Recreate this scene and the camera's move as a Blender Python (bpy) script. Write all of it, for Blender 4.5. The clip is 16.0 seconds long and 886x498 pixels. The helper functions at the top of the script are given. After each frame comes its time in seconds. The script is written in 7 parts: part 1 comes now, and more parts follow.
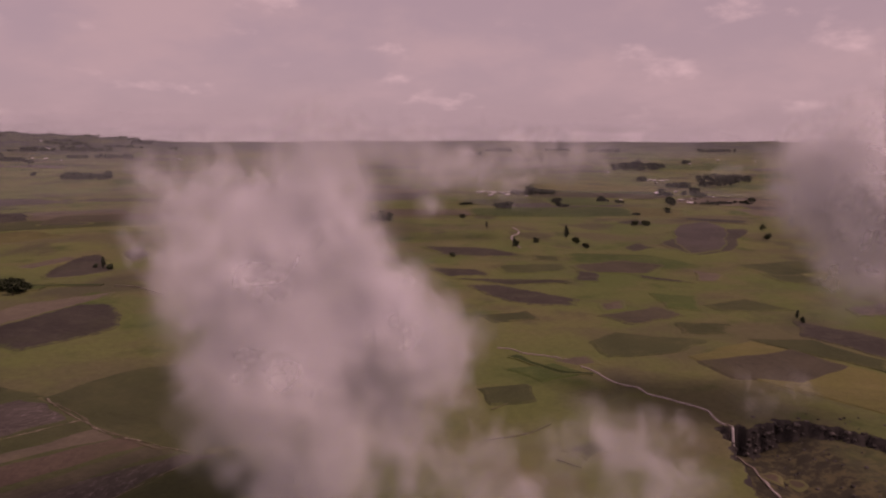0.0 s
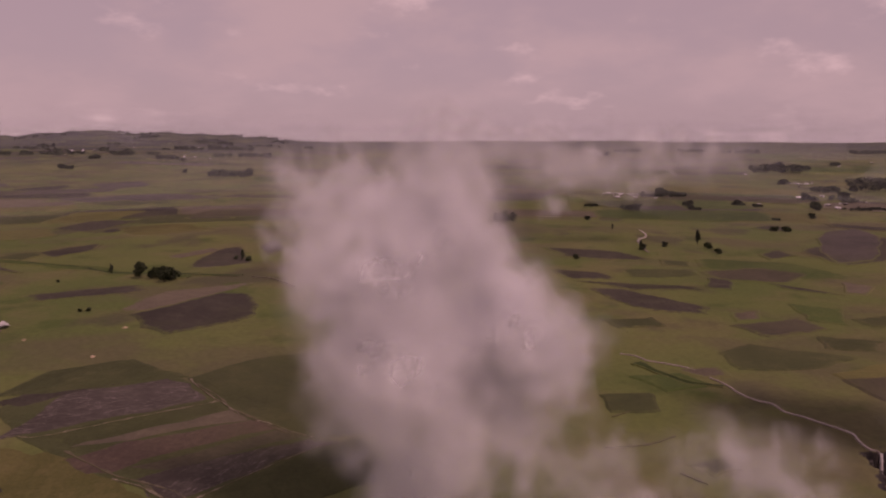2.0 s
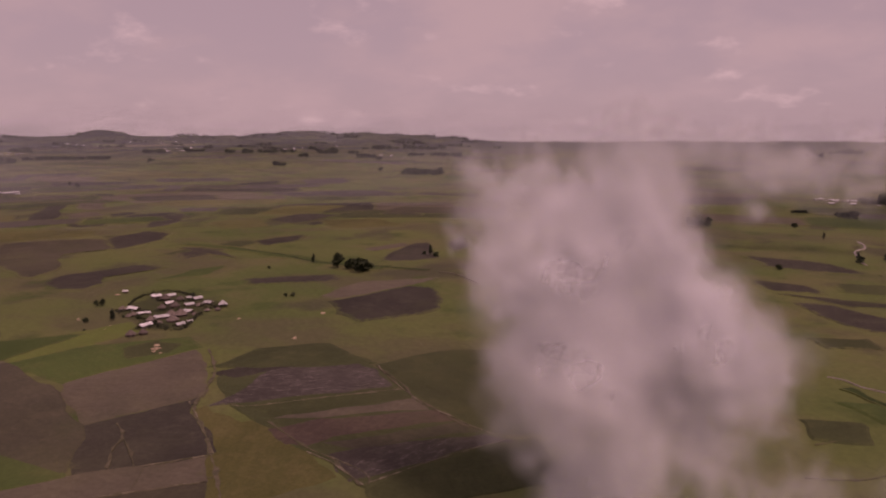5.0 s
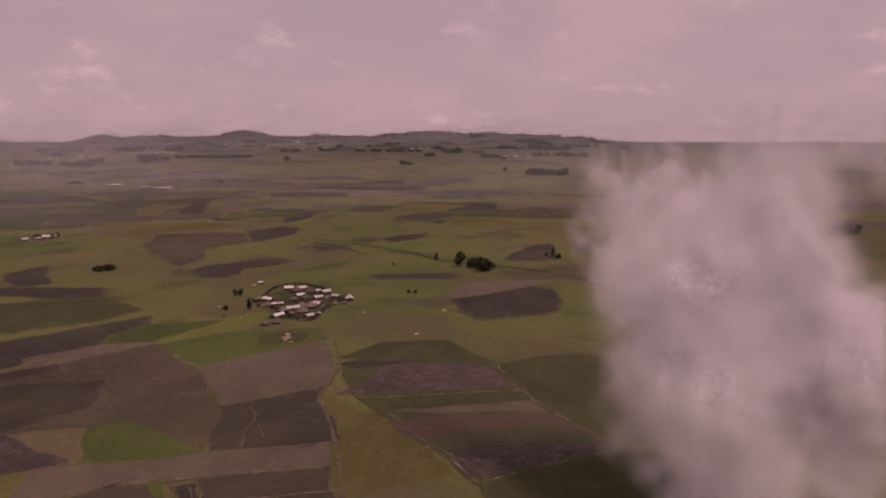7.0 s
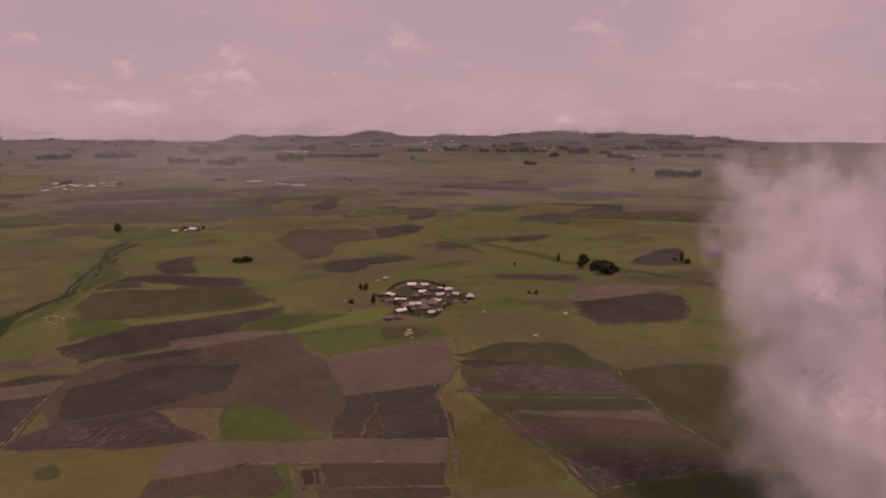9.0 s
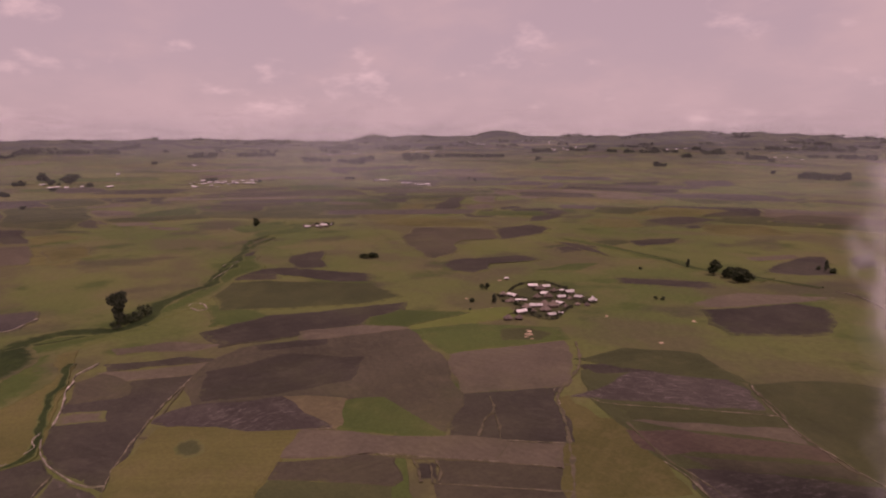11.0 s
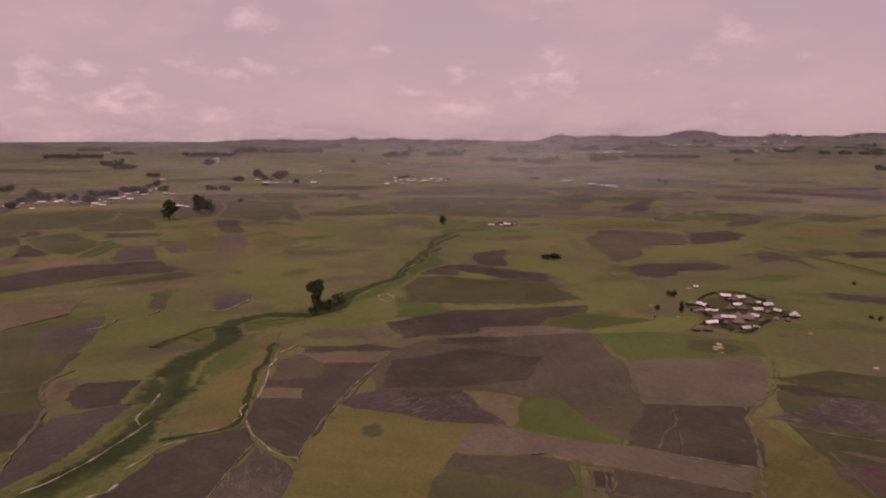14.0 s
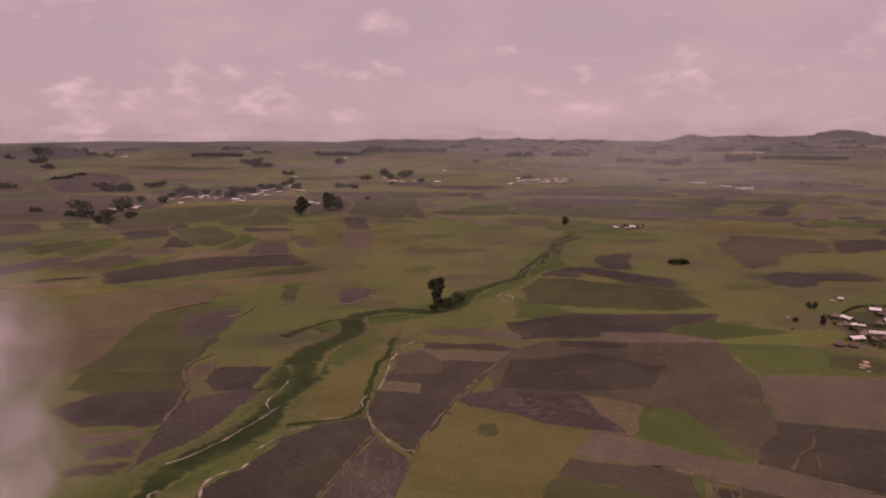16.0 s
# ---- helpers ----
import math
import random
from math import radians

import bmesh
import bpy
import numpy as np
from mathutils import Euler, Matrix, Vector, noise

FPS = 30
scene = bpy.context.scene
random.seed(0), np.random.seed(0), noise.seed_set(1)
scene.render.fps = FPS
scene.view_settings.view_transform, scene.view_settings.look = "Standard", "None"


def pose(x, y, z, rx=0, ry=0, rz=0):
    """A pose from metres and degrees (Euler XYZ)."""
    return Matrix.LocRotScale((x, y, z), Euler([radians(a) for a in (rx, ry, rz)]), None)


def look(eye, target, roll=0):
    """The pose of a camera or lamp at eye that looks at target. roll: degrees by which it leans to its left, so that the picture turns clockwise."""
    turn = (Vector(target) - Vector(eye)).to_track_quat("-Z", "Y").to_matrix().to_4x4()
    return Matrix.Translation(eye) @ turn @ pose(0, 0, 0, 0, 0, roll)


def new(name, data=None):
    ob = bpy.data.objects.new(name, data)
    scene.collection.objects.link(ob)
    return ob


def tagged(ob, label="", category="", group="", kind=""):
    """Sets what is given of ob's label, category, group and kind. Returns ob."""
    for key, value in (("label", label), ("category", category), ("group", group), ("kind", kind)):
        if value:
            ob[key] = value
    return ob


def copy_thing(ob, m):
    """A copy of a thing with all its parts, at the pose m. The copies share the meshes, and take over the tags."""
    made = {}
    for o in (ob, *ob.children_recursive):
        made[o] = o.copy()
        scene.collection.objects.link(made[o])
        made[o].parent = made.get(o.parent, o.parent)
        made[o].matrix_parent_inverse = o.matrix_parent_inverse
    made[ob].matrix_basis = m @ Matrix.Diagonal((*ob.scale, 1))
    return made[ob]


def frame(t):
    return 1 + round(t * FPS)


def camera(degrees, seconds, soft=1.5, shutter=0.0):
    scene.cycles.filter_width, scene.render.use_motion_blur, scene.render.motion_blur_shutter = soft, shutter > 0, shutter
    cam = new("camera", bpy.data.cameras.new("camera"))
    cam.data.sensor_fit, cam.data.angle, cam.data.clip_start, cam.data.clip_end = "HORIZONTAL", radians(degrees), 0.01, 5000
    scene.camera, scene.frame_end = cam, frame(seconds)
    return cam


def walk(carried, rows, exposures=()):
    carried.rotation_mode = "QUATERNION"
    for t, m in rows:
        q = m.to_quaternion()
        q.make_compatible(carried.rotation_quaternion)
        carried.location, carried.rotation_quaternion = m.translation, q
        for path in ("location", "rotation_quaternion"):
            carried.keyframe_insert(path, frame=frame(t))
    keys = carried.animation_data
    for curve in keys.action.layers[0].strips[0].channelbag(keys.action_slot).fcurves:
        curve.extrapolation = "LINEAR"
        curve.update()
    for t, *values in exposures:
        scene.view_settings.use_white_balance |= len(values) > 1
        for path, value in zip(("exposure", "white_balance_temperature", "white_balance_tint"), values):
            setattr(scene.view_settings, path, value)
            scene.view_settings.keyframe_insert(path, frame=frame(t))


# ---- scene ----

# ---- camera: a drone that hovers and turns on the spot ----
EYE = 90.0          # height over the plain, metres
PITCH = -9.1
YAWS = (
    (0.0, 0.08), (0.5, 2.57), (1.0, 5.03), (1.5, 7.51), (2.0, 10.01), (2.5, 12.50), (3.0, 15.00), (3.5, 17.47), (4.0, 19.91),
    (6.5, 32.36), (7.0, 34.79), (7.5, 37.26), (8.0, 39.74), (8.5, 42.20), (9.0, 44.66),
    (11.5, 57.03), (12.0, 59.48), (12.5, 61.91), (13.0, 64.37), (13.5, 66.84), (14.0, 69.30), (14.5, 71.73), (15.0, 74.18),
    (15.5, 76.64), (16.0, 79.11),
)
cam = camera(63.67, 16.0, soft=2.15)
walk(cam, [(t, pose(0, 0, EYE, 90 + PITCH, 0, yaw)) for t, yaw in YAWS],
     exposures=[(0.0, -0.04, 7900, 65), (8.0, 0.0, 7900, 65), (12.0, 0.24, 7900, 65), (16.0, 0.20, 7900, 65)])

# ---- light: a bright overcast sky with one soft sun behind thin cloud ----
SUN_ELEVATION, SUN_AZIMUTH = 52.0, 120.0     # degrees; azimuth clockwise from +y
scene.cycles.transparent_max_bounces = 128


def build_world():
    world = bpy.data.worlds.new("overcast_sky")
    scene.world = world
    world.use_nodes = True
    nt = world.node_tree
    nt.nodes.clear()
    N, L = nt.nodes.new, nt.links.new
    out, bg = N("ShaderNodeOutputWorld"), N("ShaderNodeBackground")
    sky = N("ShaderNodeTexSky")
    sky.sky_type, sky.sun_disc = "NISHITA", False
    sky.sun_elevation, sky.sun_rotation = radians(SUN_ELEVATION), radians(SUN_AZIMUTH)
    dim = N("ShaderNodeVectorMath")
    dim.operation = "SCALE"
    dim.inputs["Scale"].default_value = 0.075
    L(sky.outputs[0], dim.inputs[0])
    tc, sep = N("ShaderNodeTexCoord"), N("ShaderNodeSeparateXYZ")
    L(tc.outputs["Generated"], sep.inputs[0])
    # cloud deck seen in perspective: stretch the direction by its height
    lift = N("ShaderNodeMath")
    lift.operation, lift.use_clamp = "MAXIMUM", False
    lift.inputs[1].default_value = 0.0
    L(sep.outputs["Z"], lift.inputs[0])
    add = N("ShaderNodeMath")
    add.operation = "ADD"
    add.inputs[1].default_value = 0.42
    L(lift.outputs[0], add.inputs[0])
    div = N("ShaderNodeVectorMath")
    div.operation = "DIVIDE"
    comb = N("ShaderNodeCombineXYZ")
    for k in range(3):
        L(add.outputs[0], comb.inputs[k])
    L(tc.outputs["Generated"], div.inputs[0])
    L(comb.outputs[0], div.inputs[1])

    def clouds(scale, detail, lo, hi, offset):
        off = N("ShaderNodeVectorMath")
        off.operation = "ADD"
        off.inputs[1].default_value = offset
        L(div.outputs[0], off.inputs[0])
        noise_tex = N("ShaderNodeTexNoise")
        noise_tex.inputs["Scale"].default_value = scale
        noise_tex.inputs["Detail"].default_value = detail
        noise_tex.inputs["Roughness"].default_value = 0.55
        L(off.outputs[0], noise_tex.inputs["Vector"])
        mr = N("ShaderNodeMapRange")
        mr.interpolation_type = "SMOOTHSTEP"
        mr.inputs["From Min"].default_value, mr.inputs["From Max"].default_value = lo, hi
        L(noise_tex.outputs[0], mr.inputs["Value"])
        return mr.outputs[0]

    def mix(fac, a, b):
        m = N("ShaderNodeMix")
        m.data_type = "RGBA"
        for socket, v in ((m.inputs[0], fac), (m.inputs[6], a), (m.inputs[7], b)):
            if isinstance(v, (int, float, tuple)):
                socket.default_value = v
            else:
                L(v, socket)
        return m.outputs[2]

    veil = mix(0.90, dim.outputs[0], (0.325, 0.325, 0.335, 1))
    deck = mix(clouds(2.2, 7, 0.42, 0.68, (3.1, 1.7, 0.0)), veil, (0.375, 0.37, 0.368, 1))
    puffs = mix(clouds(4.6, 7, 0.55, 0.74, (0.4, 5.2, 0.0)), deck, (0.485, 0.475, 0.465, 1))
    L(puffs, bg.inputs[0])
    bg.inputs[1].default_value = 1.0
    L(bg.outputs[0], out.inputs[0])


build_world()
sun_data = bpy.data.lights.new("sun", "SUN")
sun_data.energy, sun_data.angle, sun_data.color = 1.65, radians(9), (1.0, 0.95, 0.88)
sun = new("sun", sun_data)
sun.matrix_world = look((0, 0, 0), (-math.sin(radians(SUN_AZIMUTH)) * math.cos(radians(SUN_ELEVATION)),
                                   -math.cos(radians(SUN_AZIMUTH)) * math.cos(radians(SUN_ELEVATION)),
                                   -math.sin(radians(SUN_ELEVATION))))

# ---- lie of the land ----
def bump(v, centre, width):
    return np.exp(-((v - centre) / width) ** 2)


def step(v, lo, hi):
    u = np.clip((v - lo) / (hi - lo), 0, 1)
    return u * u * (3 - 2 * u)


# far hills: bearing (degrees left of +y), height, half width in degrees
HILLS = ((60.4, 26, 1.0), (58.6, 10, 2.5), (50.1, 34, 1.55), (39.0, 18, 1.0), (36.2, 33, 1.9), (33.8, 15, 1.3), (31.5, 27, 1.2), (29.4, 18, 1.3),
         (27.2, 12, 1.3), (24.5, 8, 1.6), (43.5, 6, 1.2), (41.3, 9, 0.9), (84.0, 12, 2.4), (80.5, 9, 1.8), (77.0, 11, 1.6), (73.0, 7, 2.6), (67.5, 8, 1.8))


def gorge_depth(x, y):
    """0 outside the gorge, 1 on its floor."""
    edge = 1.3 * np.sin(x * 0.31) + 0.9 * np.sin(x * 0.83 + 1) + 0.7 * np.sin(x * 1.9 + 2) + 0.5 * np.sin(x * 3.3 + 0.11 * y)
    north = step(209.5 + 5 * bump(x, 112, 14) - 0.62 * np.clip(x - 117, 0, 60) + edge - y, -1.2, 1.2)
    side = 0.9 * np.sin(y * 0.37) + 0.6 * np.sin(y * 0.9 + 1)
    west = step(x - 86.5 + 0.15 * (209 - y) + side, -1.2, 1.6)
    return north * west * step(y, 70, 130) * (1 - step(x, 170, 230))


def terrain(x, y):
    """Height of the ground, metres."""
    x, y = np.asarray(x, float), np.asarray(y, float)
    r = np.hypot(x, y)
    az = np.degrees(np.arctan2(-x, y))
    rim = 47 + 34 * step(az, 18, 30) * (1 - step(az, 56, 62)) + 4 * step(az, 56, 62) * (1 - step(az, 84, 88))
    rise = rim * np.clip((r - 1100) / 3200, 0, 1) ** 1.6
    top = sum(h * np.exp(-np.abs((az - a) / w) ** 3) for a, h, w in HILLS)
    ridge = top * bump(r, 4300, 520)
    crags = (4.6 * np.sin(az * 5.1 + 1) * np.sin(az * 11.7) + 3.0 * np.sin(az * 23.0 + r / 90)) * bump(r, 4200, 600) * step(az, 16, 24) * (1 - step(az, 86, 92))
    roll = (0.8 * np.sin(x / 61 + 1.3) * np.sin(y / 83 + 0.4) * step(r, 120, 300)
            + 3.2 * np.sin(x / 193 + y / 410 + 0.7) * np.sin(y / 231 - x / 500) * step(r, 500, 1500)
            + 4.0 * np.sin(x / 420 + 2.0) * np.sin(y / 333 + 0.5) * step(r, 1200, 2400))
    knoll = 26 * bump(np.hypot(x + 1325, y + 365), 0, 95) + 50 * bump(np.hypot(x + 2300, y + 735), 0, 130) + 22 * bump(np.hypot(x + 2420, y + 900), 0, 170)
    floor = 0.18 * np.sin(x * 0.41 + 0.3 * y) * np.sin(0.52 * y - 0.17 * x) + 0.10 * np.sin(0.9 * x - 0.7 * y + 1)
    return floor * gorge_depth(x, y) + rise + ridge + crags + roll + knoll - 8.5 * (1 - 0.6 * step(x, 97, 120)) * gorge_depth(x, y)



# ---- materials ----
class Nodes:
    """A small builder for one node material."""

    def __init__(self, name, rough=0.9, spec=0.2, metal=0.0):
        self.mat = bpy.data.materials.new(name)
        self.mat.use_nodes = True
        self.tree = self.mat.node_tree
        self.bsdf = next(n for n in self.tree.nodes if n.type == "BSDF_PRINCIPLED")
        self.bsdf.inputs["Roughness"].default_value = rough
        self.bsdf.inputs["Specular IOR Level"].default_value = spec
        self.bsdf.inputs["Metallic"].default_value = metal
        self.place = self.add("ShaderNodeNewGeometry").outputs["Position"]
        self.local = None

    def add(self, kind, **props):
        n = self.tree.nodes.new(kind)
        for key, value in props.items():
            if key == "operation":
                n.operation = value
            elif key == "interpolation":
                n.interpolation_type = value
            elif key == "data":
                n.data_type = value
            elif key == "blend":
                n.blend_type = value
        return n

    def put(self, socket, value):
        if isinstance(value, (int, float, tuple)):
            socket.default_value = (*value, 1) if isinstance(value, tuple) and len(value) == 3 and socket.type == "RGBA" else value
        else:
            self.tree.links.new(value, socket)

    def noise(self, scale, detail=4.0, rough=0.55, vec=None, stretch=None, warp=0.0):
        n = self.add("ShaderNodeTexNoise")
        n.inputs["Scale"].default_value, n.inputs["Detail"].default_value = scale, detail
        n.inputs["Roughness"].default_value, n.inputs["Distortion"].default_value = rough, warp
        v = vec or self.place
        if stretch:
            m = self.add("ShaderNodeMapping")
            m.inputs["Scale"].default_value = stretch[:3]
            if len(stretch) > 3:
                m.inputs["Rotation"].default_value = (0, 0, radians(stretch[3]))
            self.put(m.inputs[0], v)
            v = m.outputs[0]
        self.put(n.inputs["Vector"], v)
        return n.outputs[0]

    def span(self, value, lo, hi, a=0.0, b=1.0):
        n = self.add("ShaderNodeMapRange", interpolation="SMOOTHSTEP")
        self.put(n.inputs["Value"], value)
        for key, v in (("From Min", lo), ("From Max", hi), ("To Min", a), ("To Max", b)):
            n.inputs[key].default_value = v
        return n.outputs[0]

    def mix(self, fac, a, b, blend="MIX"):
        n = self.add("ShaderNodeMix", data="RGBA", blend=blend)
        self.put(n.inputs[0], fac), self.put(n.inputs[6], a), self.put(n.inputs[7], b)
        return n.outputs[2]

    def math(self, op, a, b=0.0):
        n = self.add("ShaderNodeMath", operation=op)
        self.put(n.inputs[0], a), self.put(n.inputs[1], b)
        return n.outputs[0]

    def random(self):
        return self.add("ShaderNodeObjectInfo").outputs["Random"]

    def island(self):
        return self.add("ShaderNodeNewGeometry").outputs["Random Per Island"]

    def bright(self, colour, value):
        n = self.add("ShaderNodeHueSaturation")
        self.put(n.inputs["Value"], value), self.put(n.inputs["Color"], colour)
        return n.outputs[0]

    def bump(self, height, strength, distance):
        n = self.add("ShaderNodeBump")
        n.inputs["Strength"].default_value, n.inputs["Distance"].default_value = strength, distance
        self.put(n.inputs["Height"], height)
        self.put(self.bsdf.inputs["Normal"], n.outputs[0])

    def done(self, colour):
        self.put(self.bsdf.inputs["Base Color"], colour)
        return self.mat


def pasture_colour(n):
    """Grazed highland grass: fresh and dry stretches, worn brown bands and damp hollows."""
    c = n.mix(n.span(n.noise(0.0042, 4, 0.6), 0.36, 0.64), (0.080, 0.108, 0.033), (0.116, 0.129, 0.045))
    c = n.mix(n.span(n.noise(0.016, 4, 0.62), 0.46, 0.66, 0.0, 0.75), c, (0.126, 0.117, 0.054))
    c = n.mix(n.span(n.noise(0.0075, 4, 0.6, stretch=(1.0, 1.6, 1.0, 40)), 0.47, 0.62, 0.0, 0.8), c, (0.094, 0.088, 0.048))
    c = n.mix(n.span(n.noise(0.0105, 3, 0.55, stretch=(1.5, 1.0, 1.0, 15)), 0.54, 0.66, 0.0, 0.75), c, (0.066, 0.063, 0.040))
    return n.mix(n.span(n.noise(0.022, 3, 0.6), 0.55, 0.72, 0.0, 0.8), c, (0.050, 0.078, 0.021))


def grassy_margin(n, c, most=0.5):
    """Rough grass creeps in over the edge of a field or path."""
    att = n.add("ShaderNodeAttribute")
    att.attribute_name = "margin"
    creep = n.math("ADD", att.outputs["Fac"], n.math("MULTIPLY", n.math("SUBTRACT", n.noise(0.22, 4, 0.72), 0.5), 1.7))
    return n.mix(n.span(creep, 0.30, 0.95, 0.0, most), c, pasture_colour(n))


def land_material(name, dark, mid, light, fleck=None, fleck_amount=0.0, grain=0.5, patch=0.018, furrow=None, relief=0.5, vary=0.10, weeds=0.4, edge=0.95):
    """Soil or crop: broad patches, clods or tufts, pale flecks, and furrows along a bearing where there are some."""
    n = Nodes(name, rough=0.95, spec=0.12)
    c = n.mix(n.span(n.noise(patch, 4, 0.65), 0.32, 0.68), dark, mid)
    c = n.bright(c, n.span(n.noise(0.009, 3, 0.6), 0.3, 0.7, 0.86, 1.14))
    c = n.mix(n.span(n.noise(0.07, 4, 0.68), 0.46, 0.72, 0.0, 0.8), c, light)
    c = n.mix(n.span(n.noise(0.032, 4, 0.7, warp=0.6), 0.52, 0.74, 0.0, 0.55), c, dark)
    small = n.noise(grain, 4, 0.75)
    c = n.bright(c, n.span(small, 0.25, 0.75, 0.84, 1.16))
    height = small
    if furrow is not None:
        swing = n.add("ShaderNodeCombineXYZ")
        n.put(swing.inputs["Z"], n.math("ADD", n.math("MULTIPLY", n.random(), 3.1), radians(furrow)))
        lie = n.add("ShaderNodeMapping")
        n.put(lie.inputs["Vector"], n.place), n.put(lie.inputs["Rotation"], swing.outputs[0])
        rows = n.noise(1.0, 3, 0.7, vec=lie.outputs[0], stretch=(0.02, 0.30, 0.05))
        c = n.bright(c, n.span(rows, 0.3, 0.7, 0.95, 1.05))
        height = n.math("ADD", small, rows)
        if fleck:      # stalks and clods left in broken rows
            lines = n.noise(1.0, 4, 0.8, vec=lie.outputs[0], stretch=(0.22, 0.60, 0.2))
            spots = n.math("MULTIPLY", n.span(lines, 0.46, 0.70), n.span(n.noise(1.4, 3, 0.8), 0.36, 0.66))
            f = n.math("MULTIPLY", spots, n.span(n.noise(0.05, 4, 0.65), 0.36, 0.60))
            c = n.mix(n.math("MULTIPLY", f, fleck_amount), c, fleck)
    c = n.bright(c, n.span(n.random(), 0.0, 1.0, 1 - vary, 1 + vary))
    c = n.mix(n.span(n.noise(0.013, 4, 0.65), 0.46, 0.76, 0.0, weeds), c, pasture_colour(n))
    n.bump(height, relief, 0.35)
    return n.done(grassy_margin(n, c, edge))


LAND = {
    "ploughed": land_material("ploughed_soil", (0.040, 0.036, 0.029), (0.049, 0.044, 0.034), (0.064, 0.057, 0.043), (0.16, 0.14, 0.12), 0.25, furrow=20, weeds=0.22),
    "umber": land_material("weathered_ploughed_soil", (0.054, 0.049, 0.034), (0.067, 0.060, 0.040), (0.084, 0.074, 0.049), (0.16, 0.14, 0.11), 0.25, furrow=28, weeds=0.35),
    "mauve": land_material("damp_greyish_soil", (0.058, 0.051, 0.046), (0.071, 0.062, 0.054), (0.086, 0.076, 0.062), (0.18, 0.16, 0.15), 0.2, furrow=33, weeds=0.2),
    "soil": land_material("dry_bare_soil", (0.090, 0.077, 0.056), (0.110, 0.093, 0.066), (0.130, 0.110, 0.074), (0.20, 0.17, 0.13), 0.25, furrow=75, weeds=0.3),
    "tan": land_material("sandy_dry_soil", (0.106, 0.091, 0.052), (0.126, 0.106, 0.058), (0.148, 0.124, 0.068), (0.22, 0.18, 0.12), 0.2, furrow=65, weeds=0.3),
    "stubble": land_material("stubble_soil", (0.052, 0.044, 0.038), (0.068, 0.058, 0.050), (0.090, 0.078, 0.066), (0.30, 0.26, 0.24), 0.7, furrow=40, weeds=0.2),
    "green": land_material("young_green_crop", (0.046, 0.072, 0.021), (0.058, 0.084, 0.024), (0.076, 0.096, 0.030), grain=0.8, furrow=60),
    "lime": land_material("fresh_yellow_green_grass", (0.082, 0.108, 0.028), (0.098, 0.122, 0.032), (0.112, 0.126, 0.038), grain=0.8, furrow=60),
    "dark": land_material("dark_green_crop", (0.046, 0.056, 0.024), (0.058, 0.066, 0.028), (0.072, 0.077, 0.034), grain=0.8, furrow=15),
    "olive": land_material("yellowing_crop", (0.090, 0.092, 0.031), (0.112, 0.106, 0.037), (0.130, 0.116, 0.048), grain=0.8, furrow=35),
    "red": land_material("reddish_soil", (0.076, 0.056, 0.044), (0.094, 0.068, 0.052), (0.114, 0.084, 0.060), (0.20, 0.16, 0.14), 0.3, furrow=50),
}


def ground_material():
    n = Nodes("pasture", rough=0.95, spec=0.1)
    c = pasture_colour(n)
    tuft = n.noise(0.35, 3, 0.75)
    c = n.bright(c, n.span(tuft, 0.25, 0.75, 0.88, 1.12))
    spots = n.math("MULTIPLY", n.span(n.noise(0.5, 3, 0.7), 0.66, 0.74), n.span(n.noise(0.012, 4), 0.5, 0.65))
    c = n.mix(n.math("MULTIPLY", spots, 0.6), c, (0.30, 0.24, 0.18))
    # steep faces show dark rock
    sep = n.add("ShaderNodeSeparateXYZ")
    n.put(sep.inputs[0], n.add("ShaderNodeNewGeometry").outputs["True Normal"])
    rock = n.mix(n.noise(0.7, 3, 0.7), (0.020, 0.019, 0.018), (0.062, 0.055, 0.050))
    high = n.add("ShaderNodeSeparateXYZ")
    n.put(high.inputs[0], n.place)
    patchy = n.noise(0.006, 3, 0.65)
    # high far ground: dark scrub, greyed so its colour also holds distance haze
    heath_haze = n.math("MULTIPLY", n.span(high.outputs["Z"], 4.0, 36.0), n.span(patchy, 0.30, 0.60, 0.35, 1.0))
    c = n.mix(heath_haze, c, (0.040, 0.043, 0.042))
    damp = n.mix(n.span(n.noise(0.25, 4, 0.7), 0.42, 0.62), (0.040, 0.038, 0.026), (0.090, 0.080, 0.042))
    c = n.mix(n.span(high.outputs["Z"], -4.5, -2.2), damp, c)
    c = n.mix(n.span(sep.outputs["Z"], 0.80, 0.93), rock, c)
    n.bump(tuft, 0.6, 0.4)
    return n.done(c)


def plain_material(name, a, b, scale, rough=0.8, spec=0.25, metal=0.0, relief=0.3, distance=0.05, vary=0.15, stretch=None, margin=False, broken=0.0):
    n = Nodes(name, rough, spec, metal)
    v = n.noise(scale, 5, 0.65, stretch=stretch)
    c = n.mix(n.span(v, 0.3, 0.7), a, b)
    c = n.bright(c, n.span(n.noise(scale * 6, 3), 0.3, 0.7, 0.88, 1.12))
    c = n.bright(c, n.span(n.random(), 0, 1, 1 - vary, 1 + vary))
    if broken:
        c = n.mix(n.span(n.noise(0.30, 5, 0.75), 0.42, 0.60, broken, 0.0), c, (0.070, 0.066, 0.040))
    if margin:
        c = grassy_margin(n, c)
    n.bump(v, relief, distance)
    return n.done(c)


def leaf_material(name, a, b):
    n = Nodes(name, 0.7, 0.25)
    c = n.mix(n.island(), a, b)
    c = n.mix(n.span(n.noise(0.5, 3), 0.4, 0.7, 0, 0.5), c, a)
    c = n.bright(c, n.span(n.random(), 0, 1, 0.8, 1.2))
    return n.done(c)


